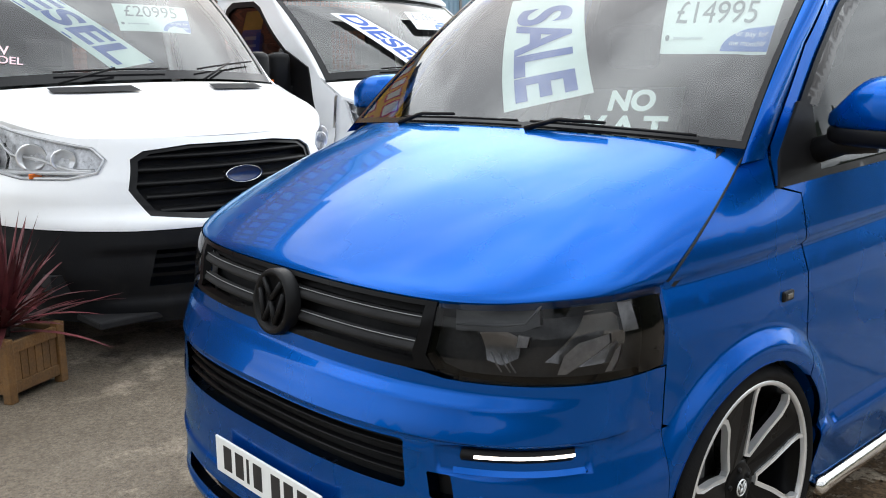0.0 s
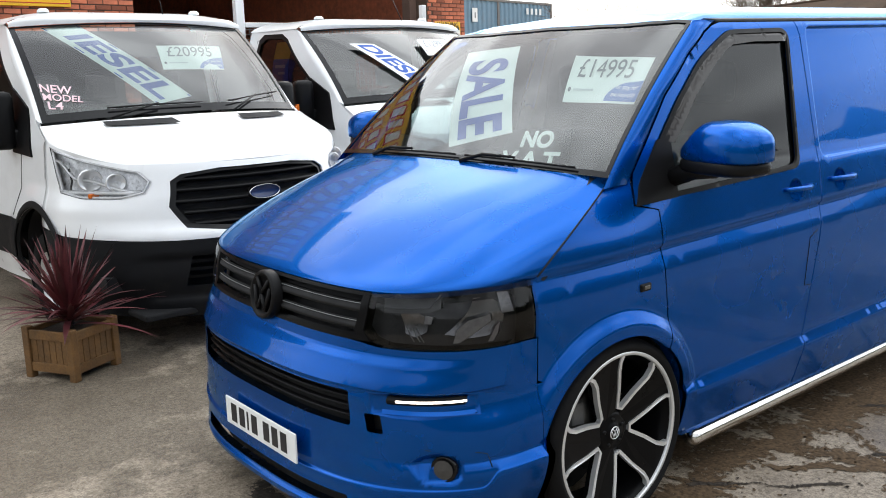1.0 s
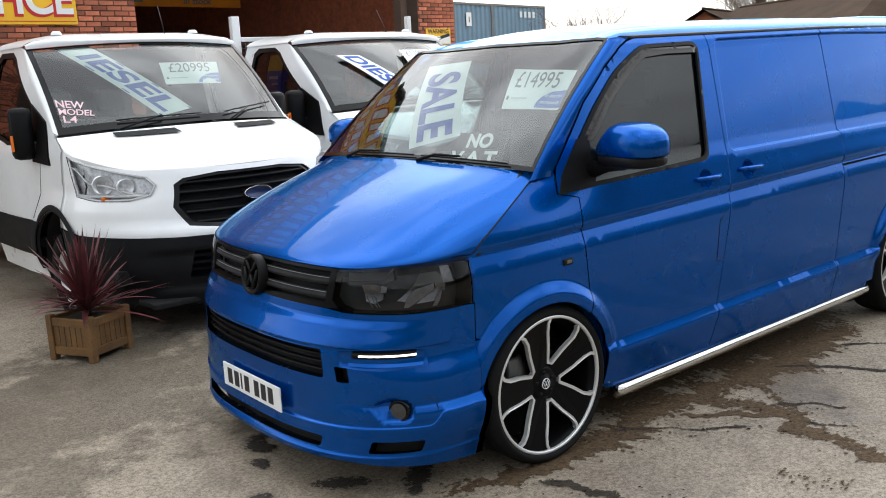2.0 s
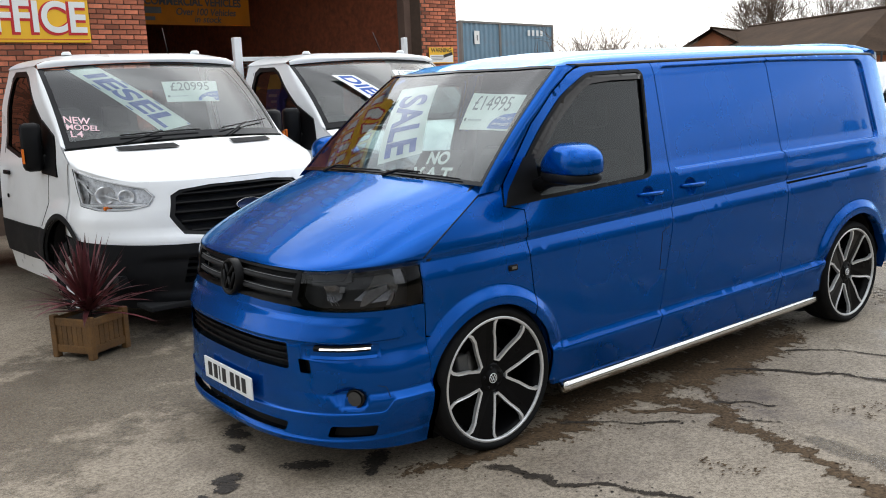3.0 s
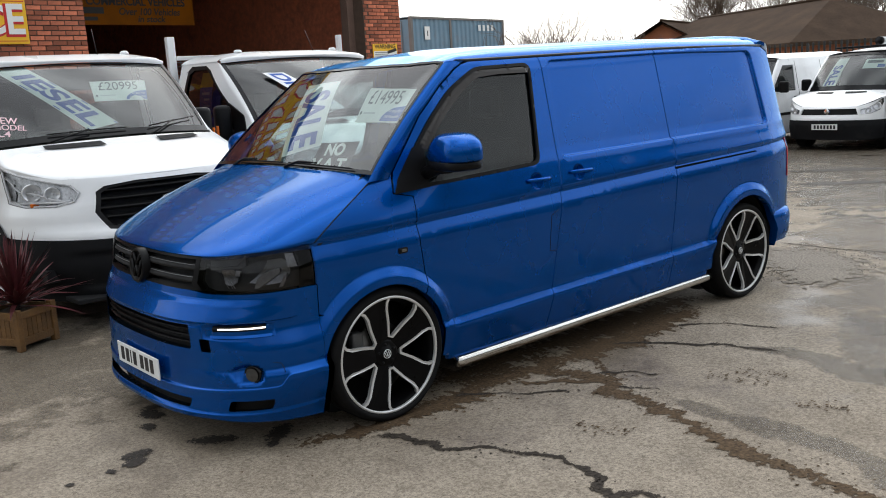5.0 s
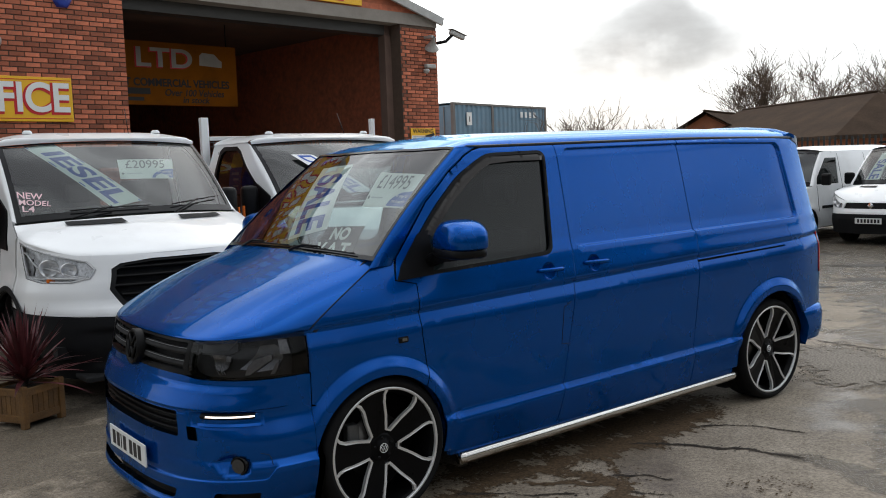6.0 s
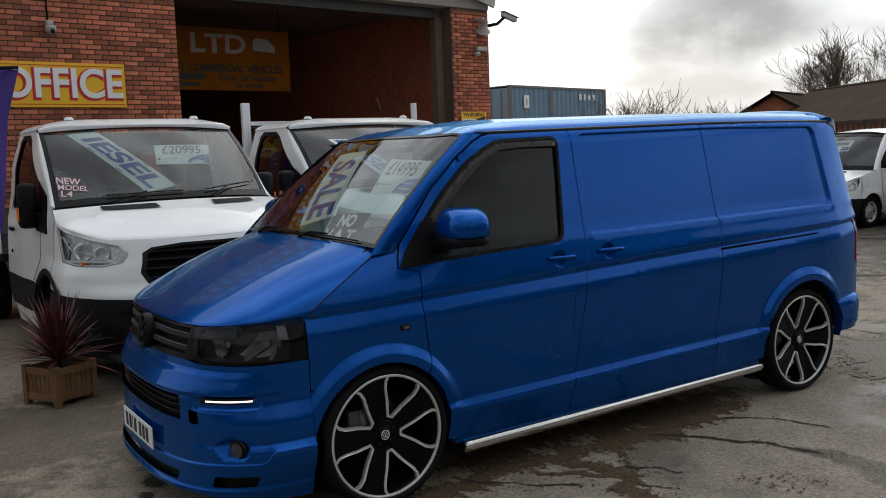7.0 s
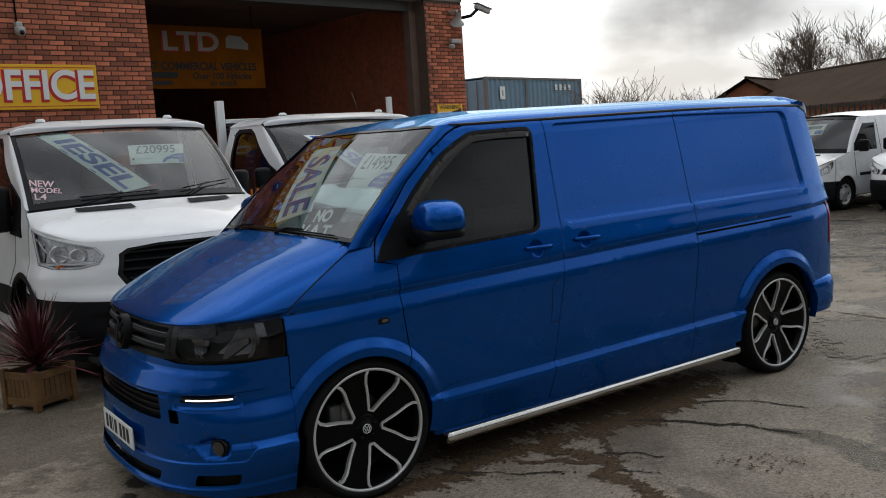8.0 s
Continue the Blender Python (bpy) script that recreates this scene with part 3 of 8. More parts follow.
for s, word in ((-1, "nearside"), (1, "offside")):
    f = t5_side(s)
    inw = (0, -s, 0)
    fl = s < 0
    part("front_wing", panel(FENDER, f, 0.03, inward=inw, flip=not fl, lines=FLARE + CREASES), BLUE, van)
    door = part("front_door", panel(DOOR_F, f, 0.03, [DOOR_W, cup_line(1.220, 1.142)], inward=inw, flip=not fl, lines=FLARE + CREASES), BLUE, van)
    part("side_window", panel([(0.80 + (x - 0.80) * 1.05, 1.53 + (z - 1.53) * 1.07) for x, z in DOOR_W], lambda x, z: (x, s * (t5_w(x, z) - 0.012), z), 0.06, flange=0, flip=not fl), TINT, door, "dark tinted glass")
    part("window_seal", panel(SEAL_O, lambda x, z: (x, s * (t5_w(x, z) + 0.007), z), 0.02, [SEAL_I], flange=0.012, inward=inw, flip=not fl), BLACKP, door, "black rubber window seal")
    shield = [(1.333, 1.815), (1.325, 1.777), (1.064, 1.780), (0.90, 1.770), (0.84, 1.748), (0.736, 1.684), (0.60, 1.585), (0.50, 1.49), (0.42, 1.41), (0.365, 1.42), (0.487, 1.555), (0.665, 1.70), (0.826, 1.784), (0.905, 1.814)]
    part("wind_deflector", panel(shield, lambda x, z: (x, s * (t5_w(x, z) + 0.010 * min(1.0, edge_dist(SEAL_I, x, z) / 0.02)), z), 0.02, flange=0.004, inward=inw, flip=not fl), DEFLECT, door, "smoked brown-black plastic wind deflector")
    sail = [(0.162, 1.198), (0.205, 1.268), (0.335, 1.425), (0.40, 1.44), (0.398, 1.30), (0.385, 1.208)]
    part("mirror_sail", panel(sail, lambda x, z: (x, s * (t5_w(x, z) + 0.008), z), 0.04, flange=0.014, inward=inw, flip=not fl), BLACKP, door, "black plastic mirror corner piece")
    mid = part("sliding_door" if s < 0 else "side_panel", panel(DOOR_S, f, 0.03, [cup_line(1.612, 1.150)] if s < 0 else [], inward=inw, flip=not fl, lines=REC_LINES + CREASES), BLUE, van)
    part("rear_quarter", panel(QUARTER, f, 0.03, inward=inw, flip=not fl, lines=REC_LINES + FLARE + CREASES), BLUE, van)
    # handles with their scooped cups
    for hx, hz, owner in ((1.220, 1.142, door), (1.612, 1.150, mid)):
        if s > 0 and owner is mid:
            continue
        y0 = s * t5_w(hx, hz)
        cup = cup_line(hx, hz)
        part("handle_cup", panel(cup, lambda x, z: (x, s * (t5_w(x, z) + 0.001 - 0.024 * max(0, 1 - ((x - hx + 0.012) / 0.057) ** 2 - ((z - hz + 0.006) / 0.053) ** 2) ** 0.7), z), 0.008, flange=0, flip=not fl), BLUE, owner)
        part("door_handle", tube([(hx - 0.10, y0 - s * 0.004, hz + 0.004), (hx - 0.085, y0 + s * 0.014, hz + 0.004), (hx - 0.03, y0 + s * 0.024, hz + 0.003), (hx + 0.05, y0 + s * 0.024, hz), (hx + 0.085, y0 + s * 0.016, hz - 0.001), (hx + 0.102, y0 - s * 0.002, hz - 0.001)], 0.012, 12, radii=[0.008, 0.011, 0.012, 0.012, 0.015, 0.013]), BLUE, owner)
    # inner body: black sheet whose colour gives the shut lines their shade
    core = [(-0.30, 0.80), (-0.30, 1.0), (0.05, 1.22), (0.30, 1.20), (1.36, 1.20), (1.42, 1.845), (2.6, 1.845), (4.0, 1.81), (4.18, 1.1), (4.2, 0.56), (3.83, 0.54)] + arc(REAR_X, HUB_Z, 0.43, 28, 190) + [(2.9, 0.29), (0.55, 0.29)] + arc(0, HUB_Z, 0.43, -10, 120)
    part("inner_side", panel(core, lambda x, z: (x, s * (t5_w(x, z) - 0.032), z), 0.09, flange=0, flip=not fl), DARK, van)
    for cx in (0.0, REAR_X):
        well = [(cx + 0.425 * math.cos(radians(a)), HUB_Z + 0.425 * math.sin(radians(a))) for a in rng(-10 if cx == 0 else 4, 190, 24)]
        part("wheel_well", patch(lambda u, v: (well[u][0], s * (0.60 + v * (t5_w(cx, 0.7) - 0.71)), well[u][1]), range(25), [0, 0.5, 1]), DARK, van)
        # disc added behind the wheel to shut out daylight
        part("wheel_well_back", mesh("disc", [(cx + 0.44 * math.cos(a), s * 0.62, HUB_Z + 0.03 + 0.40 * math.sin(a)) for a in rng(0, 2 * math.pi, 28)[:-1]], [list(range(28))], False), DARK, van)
        lip = arc(cx, HUB_Z, ARCH_R + 0.004, -8, 188, 30)
        part("arch_lip", patch(lambda u, v: (lip[u][0] + (cx - lip[u][0]) * 0.02 * v, s * (t5_w(*lip[u]) + 0.001 - 0.06 * v), lip[u][1]), [i for i in range(31) if lip[i][1] > 0.22 and not (cx == 0 and lip[i][1] < 0.40 and lip[i][0] < 0)], [0, 0.3, 1]), BLUE, van)
    part("bumper_flank", panel([(-0.398, 0.655)] + arc(0, HUB_Z, ARCH_R, 131, 170, 12) + [(-0.391, 0.30), (-0.393, 0.135), (-0.398, 0.135)], f, 0.02, inward=inw, flip=not fl, lines=FLARE), BLUE, van)
    # sill tube
    part("sill_trim", panel([(0.46, 0.242), (2.98, 0.242), (2.98, 0.21), (0.46, 0.21)], lambda x, z: (x, s * (t5_w(x, z) - 0.02), z), 0.08, flange=0.03, inward=inw, flip=not fl), BLUE, van)
    step = part("side_step", tube([(0.52, s * 0.915, 0.180), (0.56, s * 0.917, 0.180), (3.02, s * 0.885, 0.180), (3.06, s * 0.883, 0.180)], 0.036, 20), STEEL, van, "polished stainless steel side step bar")
    for bx in (0.9, 1.8, 2.85):
        part("step_bracket", boxm(bx - 0.02, bx + 0.02, min(s * 0.7, s * 0.88), max(s * 0.7, s * 0.88), 0.175, 0.22, 0.004), BLACKP, step)
    # repeater
    rep = boxm(0.113, 0.176, s * 0.974 - 0.007, s * 0.974 + 0.007, 0.888, 0.919, 0.007)
    r_ob = part("side_repeater", rep, BLACKP, van, "small black and amber side repeater lamp")
    part("repeater_lens", boxm(0.132, 0.164, s * 0.981 - 0.002, s * 0.981 + 0.003, 0.896, 0.911, 0.002), mat("smoked_amber" + word, (0.10, 0.095, 0.085), 0.2), r_ob)

# fuel flap lines on the door edge
flap = [(1.402, 0.955), (1.30, 0.915), (1.278, 0.70), (1.385, 0.69)]
pts = [Vector(t5_side(-1)(x, z)) + Vector((0, -0.0008, 0)) for x, z in resample(flap, 0.03)[:-8]]
part("fuel_flap_seam", tube([p for p in pts if p.x < 1.40], 0.0018, 6), DARK, van)

# roof with rolled edges, front header bowing forward
RZ = lin([0, 0.3, 0.55, 0.66, 0.72, 0.755], [1.965, 1.958, 1.938, 1.92, 1.898, 1.868])


def t5_roof(x, v):
    w = t5_w(x, 1.868) - 0.003
    d = abs(v) * w
    drop = 0.055 * smooth(1.25, 0.55, x)
    z = 1.868 + (RZ(d * 0.755 / w) - 1.868) - drop * (1 - abs(v) ** 3) - 0.020 * smooth(2.6, 4.1, x) - 0.030 * smooth(0.16, 0.0, x - head_x(v)) * (1 - 0.5 * abs(v) ** 6)
    z -= 0.006 * (smooth(0.80, 0.83, abs(v)) - smooth(0.85, 0.88, abs(v)))
    return (x, math.copysign(d, v), z)


def head_x(v):
    return 0.70 - 0.048 * (1 - v * v)


vs = [math.sin(a) for a in rng(-math.pi / 2, math.pi / 2, 56)]
part("roof", patch(lambda u, v: t5_roof(head_x(v) + (4.16 - 0.06 * v * v - head_x(v)) * u, v), rng(0, 1, 50), vs), BLUE, van)

for s in (-1, 1):
    gutter = [(x, s * (t5_w(x, 1.86) - 0.016), 1.866 - 0.020 * smooth(2.6, 4.1, x)) for x in rng(0.78, 4.08, 40)]
    part("roof_gutter", tube(gutter, 0.014, 8), BLACKP, van, "dark roof seam")

# windscreen and pillars
BASE_Z, WSW0, WSW1 = 1.310, 0.878, 0.755


def ws_base(v):
    return Vector((0.040 - 0.075 * (1 - v * v), v * WSW0, BASE_Z + 0.03 * (1 - v * v)))


def ws_top(v):
    p = t5_roof(head_x(v) - 0.004, v * 0.955)
    return Vector((p[0], v * WSW1, p[2] - 0.004))


def screen(t, v):
    p = ws_base(v).lerp(ws_top(v), t)
    p += Vector((-0.014, 0, 0.014)) * (4 * t * (1 - t))
    return p


glass_ob = part("windscreen", patch(lambda t, v: screen(t, v), rng(0, 1, 14), rng(-1, 1, 24)), CLEAR, van, "clear windscreen with a dark band round its edge")
glass_ob.visible_shadow = False
for s in (-1, 1):
    part("screen_border", patch(lambda t, k: screen(t, s * (1 - 0.020 * k)) + Vector((-0.004, 0, 0.003)), rng(0, 1, 14), [0, 1]), GLOSSB, glass_ob)

    def pillar(t, k):
        n = len(PILLAR_LINE) - 1
        i = max(0, min(n - 1, int(t * n)))
        f = t * n - i
        x = PILLAR_LINE[i][0] * (1 - f) + PILLAR_LINE[i + 1][0] * f
        z = PILLAR_LINE[i][1] * (1 - f) + PILLAR_LINE[i + 1][1] * f
        b = Vector((x, s * t5_w(x, min(z, 1.862)), z))
        a = screen(max(-0.06, min(1.0, (z - 1.316) / 0.552)), s * 1.004) + Vector((-0.004, 0, 0.004))
        if k > 1:
            return b + Vector((0.012, -s * 0.03, -0.006))
        return a.lerp(b, k) + Vector((-0.5, s * 0.7, 0.3)) * 0.013 * math.sin(math.pi * k) ** 0.8

    part("windscreen_pillar", patch(pillar, [-0.05] + rng(0, 1, 24), rng(0, 1, 10) + [1.1], flip=s > 0), BLUE, van)
part("screen_border", patch(lambda k, v: screen(0.03 * k, v) + Vector((-0.004, 0, 0.003)), [0, 1], rng(-1, 1, 24)), GLOSSB, glass_ob)
part("screen_border", patch(lambda k, v: screen(1 - 0.022 * k, v) + Vector((-0.004, 0, 0.003)), [0, 1], rng(-1, 1, 24)), GLOSSB, glass_ob)


# bonnet
def bon_front(v):
    d = abs(v)
    z = 1.002 + 0.030 * smooth(0.35, 1.0, d)
    p = t5_nose(z, 0.965 * v)
    return p


def bonnet_raw(t, v):
    a = bon_front(v)
    b = ws_base(v) + Vector((-0.022, 0, 0.002))
    b.y = v * 0.875
    p = a.lerp(b, t)
    p.z += 0.11 * (t ** 0.55 - t) * (1 - 0.45 * abs(v) ** 3)
    return p


def bonnet(t, v):
    p = bonnet_raw(t, v)
    ex, ez = -0.388 + (0.088 + 0.388) * t, 1.018 + (1.306 - 1.018) * t + 0.022 * math.sin(math.pi * t ** 0.6)
    e = Vector((ex, math.copysign(t5_w(ex, ez) - 0.002, v), ez))
    q = bonnet_raw(t, math.copysign(1.0, v))
    p += (e - q) * abs(v) ** 7
    p.z += 0.022 * math.sin(math.pi * min(1, t * 1.05)) * (smooth(0.98, 0.60, abs(v)) - 0.25 * smooth(0.5, 0.2, abs(v)))
    return p


part("bonnet", patch(bonnet, [i ** 1.5 for i in rng(0, 1, 36)], rng(-1, 1, 60), flip=False, thick=0.02, inward=(0.3, 0, -1)), BLUE, van)
part("engine_bay", patch(lambda t, v: Vector(bonnet(t, v)) + Vector((0.02, 0, -0.045)), rng(0, 1, 10), rng(-0.99, 0.99, 20)), DARK, van)
part("cowl", patch(lambda k, v: ws_base(v) + Vector((-0.05 + 0.06 * k, 0, -0.035 + 0.03 * k)), rng(0, 1, 3), rng(-0.93, 0.93, 20)), BLACKP, van, "black plastic scuttle under the windscreen")


for s in (-1, 1):
    edge = [Vector(bonnet(t, s)) + Vector((0, s * 0.003, 0.0)) for t in rng(0.01, 1, 24)]
    part("bonnet_seam", tube([Vector((p.x, s * (t5_w(p.x, p.z) + 0.0012), p.z + 0.001)) for p in edge], 0.0032, 6), DARK, van)

# nose: bumper skin, upper band, splitter
HL_I = 0.362
# shares: 0 centre, 1 flank


def rounded(s0, s1, z0, z1, r=0.02, slant=0.0):
    """A rounded rectangle in (share, height)."""
    out = []
    for cs, cz, a0 in ((s1 - r, z1 - r, 0), (s0 + r, z1 - r, 90), (s0 + r, z0 + r, 180), (s1 - r, z0 + r, 270)):
        for k in range(4):
            a = radians(a0 + 30 * k)
            z = cz + r * math.sin(a)
            out.append((cs + r * math.cos(a) + slant * (z - z0) * math.copysign(1, cs), z))
    return out


def bump_out(s, z):
    """Relief of the bumper skin: ledge, lamp recess, splitter and fog cup."""
    q = abs(s)
    split = split_z(q)
    o = 0.009 * smooth(0.682, 0.688, z) * smooth(0.775, 0.692, z) * smooth(0.93, 0.905, q)
    o -= 0.011 * smooth(0.402, 0.414, q) * smooth(0.812, 0.80, q) * smooth(0.604, 0.611, z) * smooth(0.675, 0.668, z)
    o += 0.011 * smooth(split + 0.005, split - 0.005, z) + 0.012 * smooth(0.232, 0.217, z)
    o -= 0.026 * smooth(1.3, 0.8, math.hypot((q - 0.628) / 0.082, (z - 0.426) / 0.046))
    return o


def split_z(q):
    return 0.345 + 0.015 * smooth(0.2, 0.7, q) + 0.055 * smooth(0.79, 0.85, q)


LG = rounded(-0.326, 0.326, 0.548, 0.672, 0.012, 0.09)
SL = rounded(-0.315, 0.315, 0.246, 0.292, 0.012)
SIDE_SLOT = lambda s: rounded(min(s * 0.535, s * 0.775), max(s * 0.535, s * 0.775), 0.242, 0.296, 0.012)
HOOK = lambda s: rounded(min(s * 0.384, s * 0.442), max(s * 0.384, s * 0.442), 0.54, 0.604, 0.006)
OUTL = [(-1.0, 0.665), (-1.0, 0.818)] + [(x, 0.822 + 0.012 * smooth(0.42, 0.3, abs(x))) for x in rng(-0.98, 0.98, 40)] + [(1.0, 0.818), (1.0, 0.665), (1.0, 0.5), (1.0, 0.35), (1.0, 0.145), (0.75, 0.170), (0.45, 0.198), (0.0, 0.200), (-0.45, 0.198), (-0.75, 0.170), (-1.0, 0.145), (-1.0, 0.35), (-1.0, 0.50)]
relief = [[(x, z) for x in rng(-0.98, 0.98, 70)] for z in (0.682, 0.685, 0.688, 0.692, 0.71, 0.735, 0.76)] + [[(x, split_z(abs(x)) + d) for x in rng(-0.98, 0.98, 110)] for d in (-0.005, 0.0, 0.005)] + [[(x, 0.224) for x in rng(-0.98, 0.98, 60)]]
for s in (-1, 1):
    for d in (0.0, 0.01):
        q0, q1, z0, z1 = s * (0.402 + d), s * (0.812 - d), 0.604 + d * 0.7, 0.675 - d * 0.7
        relief.append([(q0, z0), (q1, z0), (q1, z1), (q0, z1), (q0, z0)])
bumper = part("front_bumper", panel(OUTL, lambda s, z: t5_nose(z, s, bump_out(s, z)), 0.014, [LG, SL, SIDE_SLOT(1), SIDE_SLOT(-1), HOOK(1), HOOK(-1)], 0.035, (1, 0, 0), flip=True, lines=relief), BLUE, van, "painted front bumper with a deep splitter lip")
# black sheets supply the shade seen through the bumper and grille openings
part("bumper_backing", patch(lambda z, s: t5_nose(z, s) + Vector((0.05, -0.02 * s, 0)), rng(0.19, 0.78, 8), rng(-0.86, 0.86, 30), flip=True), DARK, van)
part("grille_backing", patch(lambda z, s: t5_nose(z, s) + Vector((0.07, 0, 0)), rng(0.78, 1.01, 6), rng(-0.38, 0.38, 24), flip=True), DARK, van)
# lower mesh grille bars
for z in (0.578, 0.612, 0.645):
    part("lower_grille_bar", patch(lambda k, s: t5_nose(z + 0.014 * (k - 0.5), s) + Vector((0.012 + 0.018 * (2 * k - 1) ** 2, 0, 0)), rng(0, 1, 4), rng(-0.33, 0.33, 24), flip=True), RIMBLK, bumper)
# light strips, fogs
for s in (-1, 1):
    lo, hi = sorted((s * 0.474, s * 0.757))
    pod = part("running_light", patch(lambda k, q: t5_nose(0.642 + 0.028 * k, q, -0.010 + 0.010 * math.sin(math.pi * k)), rng(0, 1, 5), rng(lo, hi, 16), flip=True, thick=0.012, inward=(1, 0, 0)), BLACKP, van, "lit white daytime running light strip")
    lo, hi = sorted((s * 0.508, s * 0.762))
    part("led_strip", patch(lambda k, q: t5_nose(0.6535 + 0.0072 * k, q, 0.002), rng(0, 1, 2), rng(lo, hi, 16), flip=True, thick=0.006, inward=(1, 0, 0)), LED, pod, "glowing white light strip")
    lo, hi = sorted((s * 0.45, s * 0.79))
    part("pod_ledge", patch(lambda k, q: t5_nose(0.611 + 0.016 * k, q, -0.002 - 0.012 * k), rng(0, 1, 4), rng(lo, hi, 16), flip=True, thick=0.008, inward=(1, 0, 0)), BLUE, pod)
    c = t5_nose(0.426, s * 0.645, -0.026)
    n = (t5_nose(0.426, s * 0.645, 0.05) - t5_nose(0.426, s * 0.645)).normalized() + Vector((-0.35, 0, 0))
    fog = part("fog_lamp", lathe([(0.0, 0.010), (0.030, 0.008), (0.038, 0.004), (0.042, 0.008), (0.046, 0.004), (0.047, -0.03)], 28, "z"), GLOSSB, van, "smoked round fog lamp")
    fog.matrix_basis = Matrix.Translation(c) @ n.to_track_quat("Z", "Y").to_matrix().to_4x4()
    part("fog_lens", lathe([(0.0, 0.016), (0.02, 0.0115), (0.034, 0.0095)], 24, "z"), FOGLENS, fog, "dark fog lamp lens")
    seam = [(0.414, 0.508), (0.60, 0.497), (0.78, 0.482), (0.815, 0.472), (0.826, 0.45), (0.826, 0.425)]
    part("tow_cover_seam", tube([t5_nose(z, s * q, bump_out(s * q, z) + 0.0005) for q, z in seam], 0.0016, 6), DARK, bumper)
# upper grille: frame, bars and badge
gf = part("grille_surround", panel([(-HL_I, 0.998), (HL_I, 0.998), (HL_I - 0.02, 0.872), (HL_I + 0.01, 0.838), (0.30, 0.834), (0.0, 0.834), (-0.30, 0.834), (-HL_I - 0.01, 0.838), (-HL_I + 0.02, 0.872)], lambda s, z: t5_nose(z, s, 0.0), 0.02, [[(-HL_I + 0.03, 0.986), (HL_I - 0.03, 0.986), (HL_I - 0.055, 0.872), (HL_I - 0.045, 0.850), (0.0, 0.846), (-HL_I + 0.045, 0.850), (-HL_I + 0.055, 0.872)]], 0.03, (1, 0, 0), flip=True), RIMBLK, van, "gloss black grille")
for z in (0.940, 0.880):
    part("grille_bar", patch(lambda k, q: t5_nose(z + 0.036 * (k - 0.5), q) + Vector((0.006 + 0.02 * (2 * k - 1) ** 2, 0, 0)), rng(0, 1, 5), rng(-0.34, 0.34, 30), flip=True), DARK, gf)
    part("bar_edge", tube([t5_nose(z + 0.016, q) + Vector((0.012, 0, 0)) for q in rng(-0.325, 0.325, 30)], 0.0014, 6), BEZEL, gf, "slim satin edge of the grille bar")
badge_c = Vector((T5_X0(0.91) - 0.012, 0, 0.908))
badge = part("badge", lathe([(0.0, 0.008), (0.072, 0.008), (0.078, 0.02), (0.088, 0.022), (0.094, 0.012), (0.095, -0.02)], 36, "x"), BLACKP, van, "round matt black maker's badge")
badge.matrix_basis = Matrix.Translation(badge_c) @ pose(0, 0, 0, 0, 8, 0) @ Matrix.Scale(-1, 4, (1, 0, 0))
for a0, b0 in (((-0.045, 0.06), (0.0, 0.008)), ((0.045, 0.06), (0.0, 0.008)), ((-0.06, 0.03), (-0.028, -0.058)), ((0.06, 0.03), (0.028, -0.058)), ((-0.028, -0.058), (0.0, 0.0)), ((0.028, -0.058), (0.0, 0.0))):
    part("badge_bar", tube([(0.016, *a0), (0.016, *b0)], 0.0085, 8), BLACKP, badge)
